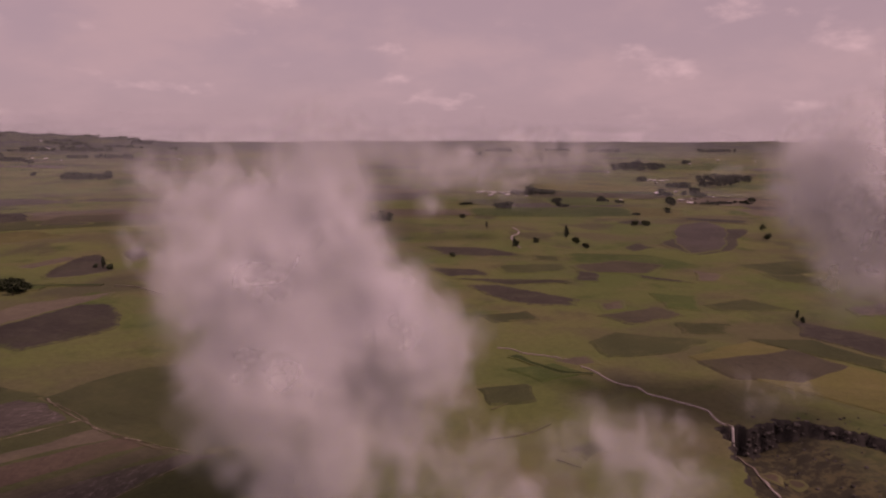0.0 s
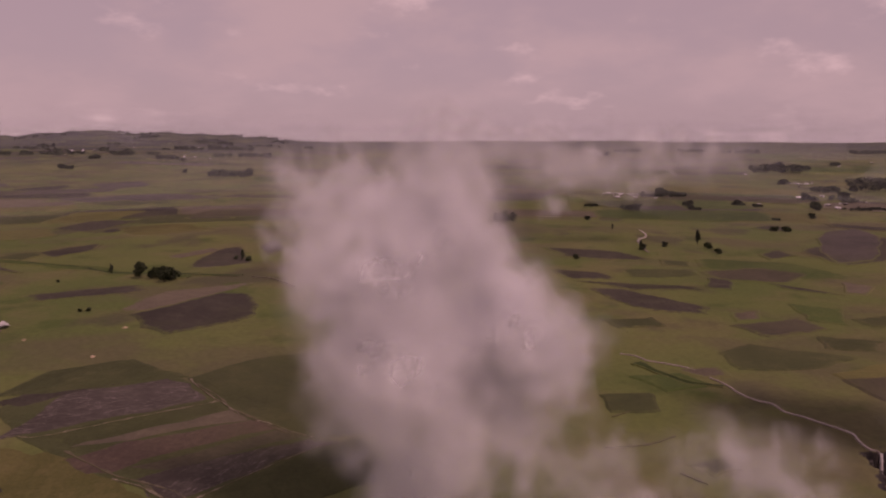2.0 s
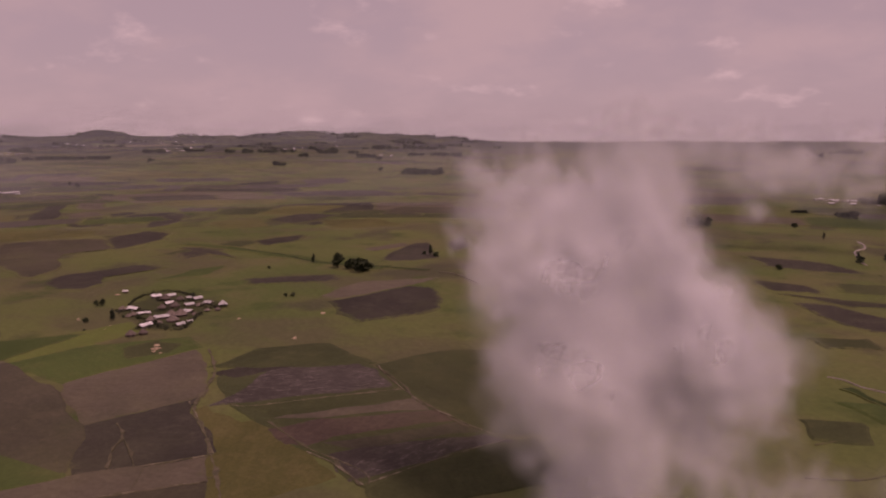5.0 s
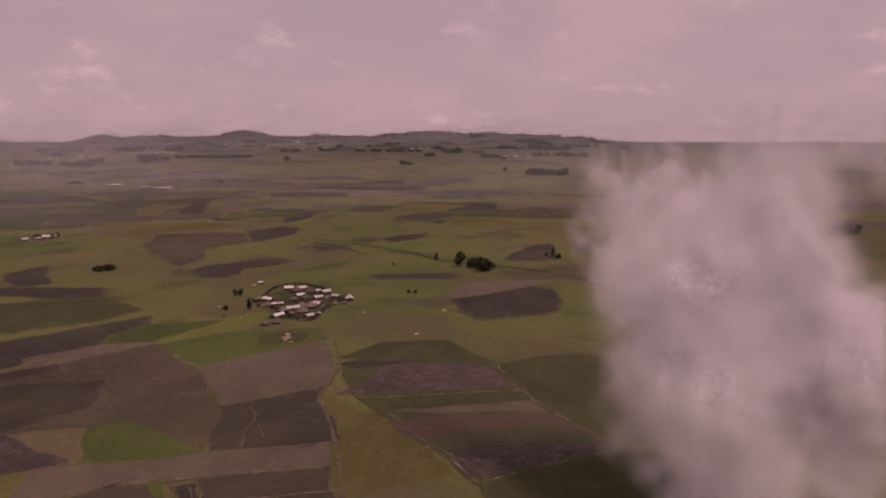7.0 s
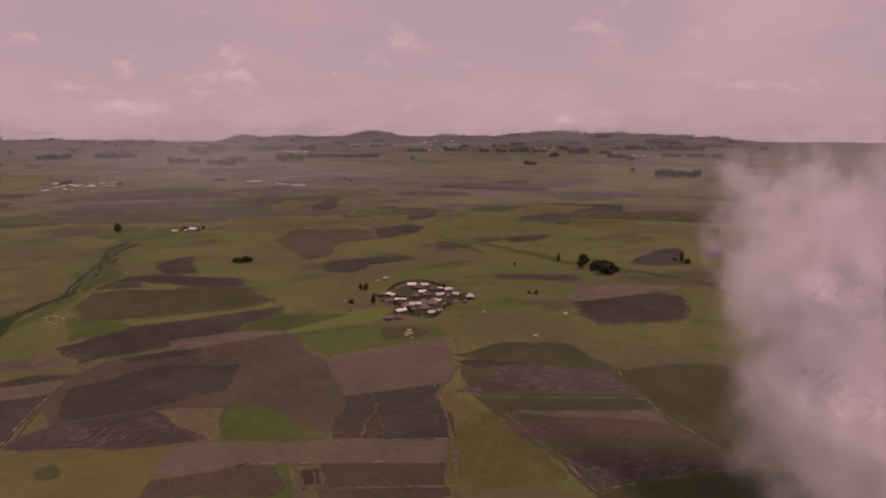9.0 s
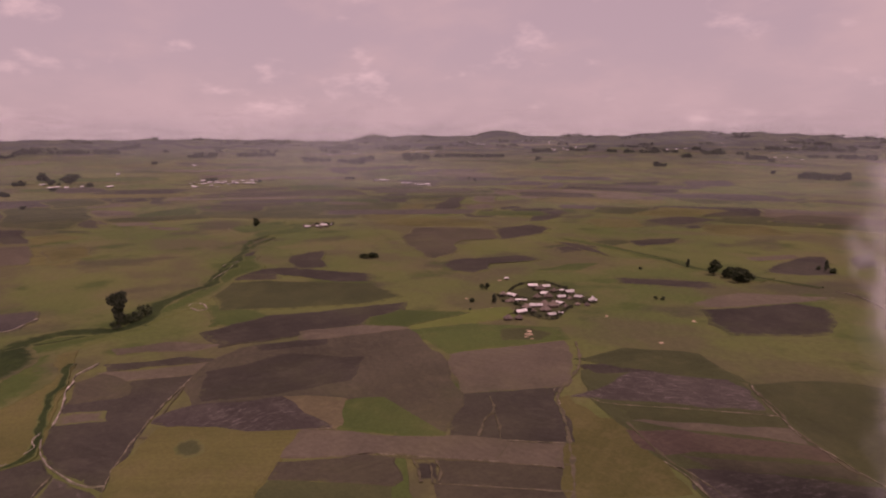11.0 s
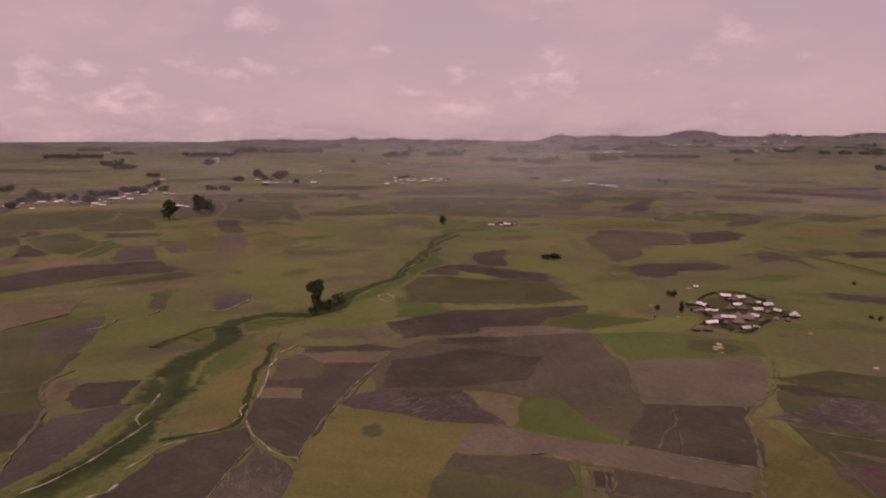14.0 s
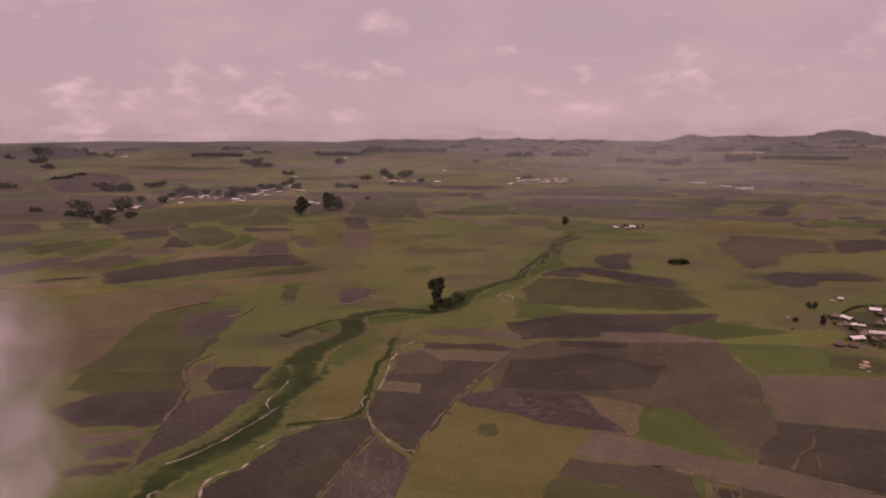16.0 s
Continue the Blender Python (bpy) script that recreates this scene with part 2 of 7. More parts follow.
GROUND = ground_material()
TIN = plain_material("weathered_tin_sheet", (0.66, 0.64, 0.63), (0.40, 0.38, 0.37), 0.6, 0.5, 0.5, 0.15, vary=0.22)
THATCH = plain_material("grey_brown_thatch", (0.19, 0.150, 0.128), (0.115, 0.094, 0.082), 2.2, 0.95, 0.1, relief=0.8, vary=0.25)
MUD = plain_material("mud_wall", (0.105, 0.080, 0.064), (0.070, 0.054, 0.044), 1.1, 0.95, 0.1, vary=0.2)
DARK_WOOD = plain_material("dark_door_wood", (0.045, 0.035, 0.028), (0.03, 0.024, 0.02), 2.0)
BARK = plain_material("bark", (0.10, 0.078, 0.06), (0.055, 0.045, 0.036), 1.5, relief=0.7)
LEAF = leaf_material("dark_tree_leaf", (0.022, 0.032, 0.014), (0.044, 0.058, 0.024))
LEAF_GREY = leaf_material("eucalyptus_leaf", (0.026, 0.034, 0.020), (0.050, 0.060, 0.034))
HEDGE_LEAF = leaf_material("hedge_leaf", (0.024, 0.030, 0.016), (0.050, 0.056, 0.028))
STRAW = plain_material("pale_straw", (0.42, 0.32, 0.22), (0.30, 0.22, 0.15), 1.0, 0.95, 0.1, relief=0.8)
SAND = plain_material("pale_sand_bank", (0.40, 0.35, 0.30), (0.22, 0.185, 0.15), 0.35, 0.9, 0.2, relief=0.5, distance=0.2, margin=True, broken=0.55)
DRY_EDGE = plain_material("dry_grass_edge", (0.30, 0.25, 0.20), (0.10, 0.085, 0.055), 0.9, 0.95, 0.1, relief=0.6, distance=0.2, margin=True, broken=0.9)
TRACK = plain_material("trodden_earth", (0.16, 0.135, 0.095), (0.10, 0.086, 0.056), 0.3, 0.95, 0.1, relief=0.4, distance=0.2, margin=True, broken=0.9)
ROCK = plain_material("dark_basalt", (0.030, 0.027, 0.025), (0.085, 0.074, 0.066), 0.5, 0.85, 0.3, relief=0.8, distance=0.3, vary=0.4)
RED_EARTH = plain_material("red_earth_bank", (0.20, 0.088, 0.062), (0.12, 0.064, 0.05), 0.5, 0.95, 0.1, relief=0.7, distance=0.3)
MEADOW = land_material("damp_meadow_grass", (0.048, 0.076, 0.020), (0.058, 0.086, 0.023), (0.076, 0.098, 0.028), grain=0.6, patch=0.04, vary=0.0, weeds=0.4, edge=1.0)
LUSH = land_material("lush_stream_grass", (0.018, 0.032, 0.010), (0.026, 0.045, 0.013), (0.048, 0.072, 0.020), grain=0.6, patch=0.05, relief=0.9, vary=0.0, weeds=0.1, edge=1.0)
WATER = plain_material("muddy_water", (0.32, 0.27, 0.23), (0.22, 0.18, 0.15), 0.3, 0.25, 0.5, relief=0.2)
FOAM = plain_material("white_falling_water", (0.62, 0.58, 0.56), (0.42, 0.38, 0.36), 1.2, 0.5, 0.4, relief=0.6, stretch=(2.0, 2.0, 0.15))


def cloud_material(name, tint, wispy):
    """Thin vapour that lets light through; where it is wispy, torn into puffs and threads."""
    m = bpy.data.materials.new(name)
    m.use_nodes = True
    nt = m.node_tree
    nt.nodes.clear()
    N, L = nt.nodes.new, nt.links.new
    out, blend = N("ShaderNodeOutputMaterial"), N("ShaderNodeMixShader")
    clear, white, back, both = N("ShaderNodeBsdfTransparent"), N("ShaderNodeBsdfDiffuse"), N("ShaderNodeBsdfTranslucent"), N("ShaderNodeMixShader")
    white.inputs[0].default_value = back.inputs[0].default_value = (*tint, 1)
    L(white.outputs[0], both.inputs[1])
    L(back.outputs[0], both.inputs[2])
    att = N("ShaderNodeAttribute")
    att.attribute_name = "vapour"
    thickness = att.outputs["Fac"]
    if wispy:
        geo, lie = N("ShaderNodeNewGeometry"), N("ShaderNodeMapping")
        lie.inputs["Scale"].default_value = (1.0, 0.35, 1.0)
        L(geo.outputs["Position"], lie.inputs[0])
        for scale, detail, lo, hi, least in ((0.055, 3.0, 0.36, 0.60, 0.45), (0.15, 2.0, 0.36, 0.64, 0.60)):
            torn, ramp, mul = N("ShaderNodeTexNoise"), N("ShaderNodeMapRange"), N("ShaderNodeMath")
            torn.inputs["Scale"].default_value, torn.inputs["Detail"].default_value, torn.inputs["Roughness"].default_value = scale, detail, 0.6
            L(lie.outputs[0], torn.inputs["Vector"])
            ramp.interpolation_type = "SMOOTHSTEP"
            for key, v in (("From Min", lo), ("From Max", hi), ("To Min", least), ("To Max", 1.0)):
                ramp.inputs[key].default_value = v
            L(torn.outputs[0], ramp.inputs["Value"])
            mul.operation = "MULTIPLY"
            L(thickness, mul.inputs[0])
            L(ramp.outputs[0], mul.inputs[1])
            thickness = mul.outputs[0]
    L(thickness, blend.inputs[0])
    L(clear.outputs[0], blend.inputs[1])
    L(both.outputs[0], blend.inputs[2])
    L(blend.outputs[0], out.inputs[0])
    return m


CLOUD = cloud_material("cloud_vapour", (0.93, 0.93, 0.94), True)
HAZE = cloud_material("thin_haze", (0.70, 0.73, 0.78), False)


# ---- mesh helpers ----
def mesh_of(name, verts, faces, material, smooth=False):
    me = bpy.data.meshes.new(name)
    me.from_pydata([tuple(map(float, v)) for v in verts], [], faces)
    me.materials.append(material)
    if smooth:
        me.shade_smooth()
    me.update()
    return me


def part(name, data, parent, label="", at=None):
    """One mesh object under a thing."""
    ob = new(name, data)
    ob.parent = parent
    if at is not None:
        ob.matrix_basis = at
    return tagged(ob, label=label)


def thing(name, at, label, category, group="", kind=""):
    ob = new(name)
    ob.matrix_basis = at
    return tagged(ob, label, category, group, kind)


def ground_z(x, y):
    return float(terrain(x, y))


# ---- the ground, one sheet to the horizon ----
def build_ground():
    rings = np.concatenate([[0.0, 40, 80, 110, 130, 145], np.arange(155, 245, 0.9), 245 * np.power(4850 / 245, np.linspace(0, 1, 200))])
    fine = np.concatenate([np.arange(-42, -16, 0.22), np.arange(-16, 122, 0.45), np.arange(122, 318, 4.0)])
    a = np.radians(fine)
    x, y = -np.outer(rings, np.sin(a)), np.outer(rings, np.cos(a))
    z = terrain(x, y)
    verts = np.stack([x, y, z], -1).reshape(-1, 3)
    n, m = len(rings), len(fine)
    i, j = np.meshgrid(np.arange(n - 1), np.arange(m), indexing="ij")
    k = (j + 1) % m
    faces = np.stack([i * m + j, (i + 1) * m + j, (i + 1) * m + k, i * m + k], -1).reshape(-1, 4)[:, ::-1]
    me = bpy.data.meshes.new("ground")
    me.vertices.add(len(verts))
    me.vertices.foreach_set("co", verts.astype(np.float32).ravel())
    me.loops.add(faces.size)
    me.loops.foreach_set("vertex_index", faces.astype(np.int32).ravel())
    me.polygons.add(len(faces))
    me.polygons.foreach_set("loop_start", np.arange(0, faces.size, 4, dtype=np.int32))
    me.update(calc_edges=True)
    me.materials.append(GROUND)
    me.shade_smooth()
    tagged(new("ground", me), "wide grazed highland pasture in olive green and brown", "ground", kind="structure")


build_ground()

FIELD_LABELS = {
    "ploughed": "freshly ploughed field of dark brown soil",
    "soil": "bare field of pale dry brown soil",
    "stubble": "harvested field with pale stubble on purplish soil",
    "green": "field of fresh green young crop",
    "dark": "field of dull dark green crop",
    "olive": "field of yellowing olive green crop",
    "red": "narrow tilled field of reddish soil",
    "umber": "weathered ploughed field with weeds coming through",
    "mauve": "field of damp greyish purple soil",
    "tan": "strip of sandy pale dry soil",
    "lime": "stretch of fresh yellow-green grass",
}
field_count = 0


def field(kind, *corners):
    """A field draped over the ground between its corners, with an uneven margin and a low edge."""
    global field_count
    field_count += 1
    rnd = random.Random(field_count)
    pts = np.array(corners, float)
    mid = pts.mean(0)
    r = float(np.hypot(*mid))
    cell = max(2.5, r / 110)
    wob = 0.25 + r * 0.0016
    if r > 420:                 # ploughing turns in a curve at the corners
        before, after = np.roll(pts, 1, 0), np.roll(pts, -1, 0)
        pts = np.stack([pts * 0.9 + before * 0.1, pts * 0.9 + after * 0.1], 1).reshape(-1, 2)
    edge = []
    for p, q in zip(pts, np.roll(pts, -1, 0)):
        length = np.hypot(*(q - p))
        count = max(3, min(40, int(length / cell)))
        side = np.array([-(q - p)[1], (q - p)[0]]) / max(length, 0.01)
        bow = rnd.uniform(-0.02, 0.02) * length
        a1, a2 = rnd.uniform(0, 6.28), rnd.uniform(0, 6.28)
        for s in range(count):
            u = s / count
            ends = min(1.0, 6 * u, 6 * (1 - u))
            w = bow * math.sin(math.pi * u) * 2 + ends * wob * (math.sin(u * length / (4 + r * 0.012) + a1) + 0.5 * math.sin(u * length / (1.6 + r * 0.004) + a2) + rnd.uniform(-0.25, 0.25))
            edge.append(p + (q - p) * u + side * w)
    edge = np.array(edge)
    m = len(edge)
    layers = max(4, min(14, int(np.abs(pts - mid).max() / (cell * 2.0))))
    half = float(np.median(np.hypot(*(edge - mid).T)))
    inset = 0.6 if half < 9 else min(0.45, (1.2 + r * 0.010) / half)
    scales = [1.0, 1 - inset] + [(1 - inset) * (1 - k / layers) for k in range(1, layers)]
    lift = 0.10 + r * 0.00042 + 0.0025 * (field_count % 110)
    xy = np.concatenate([mid + (edge - mid) * s for s in scales] + [mid[None]])
    z = terrain(xy[:, 0], xy[:, 1]) + lift
    out = edge + (edge - mid) * ((0.8 + r * 0.0022) / half)
    skirt = np.column_stack([out, terrain(out[:, 0], out[:, 1]) - 0.08])
    verts = np.concatenate([np.column_stack([xy, z]), skirt])
    verts[:, :2] -= mid
    faces = []
    for k in range(layers):
        for j in range(m):
            n = (j + 1) % m
            faces.append((k * m + j, k * m + n, (k + 1) * m + n, (k + 1) * m + j))
    centre = (layers + 1) * m
    for j in range(m):
        n = (j + 1) % m
        faces.append((layers * m + j, layers * m + n, centre))
        faces.append((j, centre + 1 + j, centre + 1 + n, n))
    me = mesh_of("field", verts, faces, LAND[kind])
    border = np.zeros(len(verts), np.float32)
    border[:m] = border[centre + 1:] = 1.0 if half < 9 else float(np.clip((r - 120) / 400, 0.35, 1.0))
    me.attributes.new("margin", "FLOAT", "POINT").data.foreach_set("value", border)
    ob = new("field", me)
    ob.location = (*mid, 0)
    return tagged(ob, FIELD_LABELS[kind], "field", "farm fields", "structure")


def ribbon(name, width, points, material, label, category, lift=0.16, ragged=0.25, kind="structure", core=0.34):
    """A strip along the ground: a path, bank or stream, with uneven edges."""
    rnd = random.Random(len(points) * 7 + int(points[0][0]))
    pts = [Vector((p[0], p[1])) for p in points]
    line = []
    for k, (a, b) in enumerate(zip(pts, pts[1:])):
        before, after = pts[max(k - 1, 0)], pts[min(k + 2, len(pts) - 1)]
        ta, tb = (b - before) * 0.5, (after - a) * 0.5
        steps = max(2, int((b - a).length / max(1.0, a.length / 220)))
        for s in range(steps):
            u = s / steps
            line.append(a * (2 * u ** 3 - 3 * u * u + 1) + ta * (u ** 3 - 2 * u * u + u) + b * (3 * u * u - 2 * u ** 3) + tb * (u ** 3 - u * u))
    line.append(pts[-1])
    widths = width if isinstance(width, tuple) else (width, width)
    verts, faces, border = [], [], []
    run, tune = 0.0, rnd.uniform(0, 6.28)
    for i, p in enumerate(line):
        d = (line[min(i + 1, len(line) - 1)] - line[max(i - 1, 0)]).normalized()
        side = Vector((-d.y, d.x))
        w = widths[0] + (widths[1] - widths[0]) * i / max(1, len(line) - 1)
        if ragged > 0.4 and w < 2:      # thins out and breaks
            w *= max(0.2, 0.85 + 0.55 * math.sin(run * 1.9 + tune) + 0.45 * math.sin(run * 5.3 + 2 * tune) + rnd.uniform(-0.2, 0.2))
        run += (p - line[max(i - 1, 0)]).length / (3.0 * w + 4.0)
        soft, left, right = (ragged * s * (math.sin(run * f1 + a1) + 0.6 * math.sin(run * f2 + a2) + rnd.uniform(-0.25, 0.25))
                             for s, f1, a1, f2, a2 in ((0.35 * w, 2.1, tune, 4.7, tune * 2), (0.5, 2.9, tune * 3, 6.1, tune), (0.5, 3.3, tune * 4, 5.7, tune * 5)))
        up = lift + p.length * 0.0004
        c = p + side * soft
        for s, m in ((0.62 * (1 + left), 1.0), (core * (1 + left), 0.0), (-core * (1 + right), 0.0), (-0.62 * (1 + right), 1.0)):
            q = c + side * (w * s)
            verts.append((q.x, q.y, ground_z(q.x, q.y) + up))
            border.append(m)
        for s in (0.62 * (1 + left), -0.62 * (1 + right)):
            q = c + side * (w * s + math.copysign(0.05 + w * 0.05, s))
            verts.append((q.x, q.y, ground_z(q.x, q.y) - 0.1))
            border.append(1.0)
        if i:
            k = i * 6
            for a, b in ((0, 1), (1, 2), (2, 3), (4, 0), (3, 5)):
                faces.append((k - 6 + a, k - 6 + b, k + b, k + a))
    me = mesh_of(name, verts, faces, material)
    me.attributes.new("margin", "FLOAT", "POINT").data.foreach_set("value", np.array(border, np.float32))
    return tagged(new(name, me), label, category, kind=kind)



# ---- kinds of things ----
def tube(points, radii, sides=7):
    verts, faces = [], []
    for i, (p, r) in enumerate(zip(points, radii)):
        for k in range(sides):
            a = 2 * math.pi * k / sides
            verts.append((p[0] + r * math.cos(a), p[1] + r * math.sin(a), p[2]))
        if i:
            for k in range(sides):
                n = (k + 1) % sides
                faces.append(((i - 1) * sides + k, (i - 1) * sides + n, i * sides + n, i * sides + k))
    return verts, faces


def join(pieces):
    verts, faces = [], []
    for v, f in pieces:
        o = len(verts)
        verts += v
        faces += [tuple(i + o for i in face) for face in f]
    return verts, faces


def leaves(rnd, blobs, count, size):
    """Clumps of small tilted leaf sprays spread through the blobs (x, y, z, radius, height)."""
    verts, faces = [], []
    weights = [b[3] ** 2 * b[4] for b in blobs]
    for _ in range(count):
        b = rnd.choices(blobs, weights)[0]
        v = Vector((rnd.gauss(0, 1), rnd.gauss(0, 1), rnd.gauss(0, 1))).normalized() * rnd.uniform(0.45, 1.0) ** 0.6
        c = Vector((b[0] + v.x * b[3], b[1] + v.y * b[3], b[2] + v.z * b[4]))
        q = Euler((rnd.uniform(-1.1, 1.1), rnd.uniform(-1.1, 1.1), rnd.uniform(0, 6.28))).to_matrix()
        s = size * rnd.uniform(0.6, 1.4)
        o = len(verts)
        for px, py in ((-s, -0.35 * s), (0.1 * s, -0.6 * s), (s, 0.0), (0.2 * s, 0.6 * s), (-0.8 * s, 0.4 * s)):
            verts.append(tuple(c + q @ Vector((px, py, 0.15 * s * math.sin(px * 3)))))
        faces.append(tuple(range(o, o + 5)))
    return verts, faces


def tree(name, label, height, blobs, limbs, trunk, seed, count, size, leaf):
    """A tapered trunk with limbs under a ragged crown."""
    rnd = random.Random(seed)
    ob = thing(name, Matrix(), label, "tree", "scattered trees")
    lean = rnd.uniform(-0.04, 0.04)
    pts = [(lean * height * u, 0.5 * lean * height * u * u, height * u - 0.3) for u in (0, 0.15, 0.4, 0.65, 0.9)]
    pieces = [tube(pts, [trunk * 1.35, trunk, trunk * 0.75, trunk * 0.5, trunk * 0.15])]
    for b in blobs[:limbs]:
        base = Vector(pts[1]).lerp(Vector(pts[3]), rnd.uniform(0.1, 0.9))
        tip = Vector(b[:3])
        mid = base.lerp(tip, 0.5) + Vector((0, 0, 0.05 * height))
        pieces.append(tube([base, mid, tip], [trunk * 0.45, trunk * 0.28, trunk * 0.08], 5))
    v, f = join(pieces)
    part("trunk", mesh_of("trunk", v, f, BARK, True), ob)
    v, f = leaves(rnd, blobs, count, size)
    part("crown", mesh_of("crown", v, f, leaf), ob)
    return ob


def crown_blobs(seed, height, spread, low, n):
    rnd = random.Random(seed)
    out = []
    for k in range(n):
        u = (k + 0.5) / n
        z = height * (low + (0.94 - low) * u)
        w = spread * (0.55 + 0.6 * math.sin(math.pi * min(1, u * 0.85 + 0.15)))
        a = rnd.uniform(0, 6.28)
        d = w * rnd.uniform(0.15, 0.6)
        out.append((d * math.cos(a), d * math.sin(a), z, w * rnd.uniform(0.45, 0.75), height * rnd.uniform(0.09, 0.16)))
    return out


PATTERNS = {}


def pattern(key, make):
    """Builds a kind once; the first use takes it, later uses copy it."""
    PATTERNS[key] = [make, None]


def place(key, x, y, turn=0.0, size=1.0, tall=1.0, label=""):
    make, first = PATTERNS[key]
    m = pose(x, y, ground_z(x, y) - 0.05, 0, 0, turn)
    if first is None:
        ob = make()
        PATTERNS[key][1] = ob
        ob.matrix_basis = m
    else:
        ob = copy_thing(first, m)
    ob.scale = (size, size, size * tall)
    if label:
        ob["label"] = label
    return ob


pattern("broad_tree", lambda: tree("broadleaf_tree", "dark broadleaf tree with a dense rounded crown", 9,
                                   crown_blobs(3, 9, 3.4, 0.28, 9), 6, 0.28, 3, 900, 0.55, LEAF))
pattern("broad_tree_b", lambda: tree("broadleaf_tree", "dark broadleaf tree with an uneven lopsided crown", 8,
                                     crown_blobs(8, 8, 3.6, 0.22, 8), 6, 0.26, 8, 800, 0.55, LEAF))
pattern("tall_tree", lambda: tree("eucalyptus_tree", "tall slender eucalyptus tree with a ragged crown", 14,
                                  crown_blobs(5, 14, 2.4, 0.3, 9), 7, 0.22, 5, 800, 0.55, LEAF_GREY))
pattern("tall_tree_b", lambda: tree("eucalyptus_tree", "tall eucalyptus tree with tufted grey-green foliage", 12,
                                    crown_blobs(12, 12, 2.0, 0.25, 8), 6, 0.2, 12, 700, 0.55, LEAF_GREY))
pattern("bush", lambda: tree("bush", "low dark green bush on the pasture", 3.2,
                             crown_blobs(21, 3.2, 2.0, 0.15, 6), 4, 0.1, 21, 380, 0.38, LEAF))


def big_eucalyptus():
    """The tall crooked tree that stands over the stream."""
    blobs = [(0.2, 0, 5.4, 2.4, 1.9), (-0.6, 0.4, 7.8, 2.6, 1.8), (0.9, -0.3, 9.6, 2.5, 1.7), (-2.3, 0.2, 11.6, 3.0, 1.7), (2.0, 0.3, 12.4, 2.6, 1.8),
             (-3.6, -0.5, 13.2, 2.0, 1.4), (1.4, 0.5, 15.0, 2.7, 1.7), (-1.2, -0.4, 14.4, 2.2, 1.5), (2.9, 0, 16.0, 1.7, 1.3), (0.3, 0, 3.2, 2.0, 1.5)]
    return tree("eucalyptus_tree", "tall dark eucalyptus with a crooked tufted crown above the stream", 16.5, blobs, 8, 0.42, 31, 3800, 0.42, LEAF_GREY)


pattern("big_tree", big_eucalyptus)


def box(x0, y0, z0, x1, y1, z1):
    v = [(x, y, z) for z in (z0, z1) for x, y in ((x0, y0), (x1, y0), (x1, y1), (x0, y1))]
    return v, [(3, 2, 1, 0), (4, 5, 6, 7), (0, 1, 5, 4), (1, 2, 6, 5), (2, 3, 7, 6), (3, 0, 4, 7)]


def tin_house(length, width, wall_h, pitch, label, seed):
    """Rectangular mud house under a gabled roof of corrugated sheet."""
    rnd = random.Random(seed)
    ob = thing("tin_roofed_house", Matrix(), label, "house", "village houses")
    a, b = length / 2, width / 2
    ridge = wall_h + pitch
    v = [(-a, -b, -0.4), (a, -b, -0.4), (a, b, -0.4), (-a, b, -0.4), (-a, -b, wall_h), (a, -b, wall_h), (a, b, wall_h), (-a, b, wall_h), (-a, 0, ridge), (a, 0, ridge)]
    f = [(0, 1, 5, 4), (2, 3, 7, 6), (1, 2, 6, 9, 5), (3, 0, 4, 8, 7), (3, 2, 1, 0)]
    part("wall", mesh_of("wall", v, f, MUD), ob)
    # two corrugated slopes with thickness and eaves
    e, t = 0.45, 0.06
    for side, name in ((-1, "roof"), (1, "roof")):
        verts, faces = [], []
        n = max(16, int(length / 0.35))
        for i in range(n + 1):
            x = -a - e + (length + 2 * e) * i / n
            wave = 0.035 if i % 2 else 0.0
            slope = pitch / b
            for yy in (0.0, b * 0.5, b + e):
                z = ridge - slope * yy + wave + 0.05 + rnd.uniform(-0.012, 0.012)
                verts += [(x, side * yy, z), (x, side * yy, z - t)]
            if i:
                k = i * 6
                for u in (0, 2):
                    faces += [(k - 6 + u, k + u, k + u + 2, k - 6 + u + 2), (k - 6 + u + 1, k - 6 + u + 3, k + u + 3, k + u + 1)]
                faces.append((k - 6 + 4, k + 4, k + 5, k - 6 + 5))
        part(name, mesh_of("roof_slope", verts, faces, TIN), ob)
    v, f = box(-0.45, -b - 0.06, 0, 0.45, -b + 0.02, min(1.9, wall_h - 0.15))
    part("door", mesh_of("door", v, f, DARK_WOOD), ob)
    for x in (-a * 0.6, a * 0.6):
        v, f = box(x - 0.3, -b - 0.04, 1.0, x + 0.3, -b + 0.02, 1.5)
        part("window", mesh_of("window", v, f, DARK_WOOD), ob)
    return ob


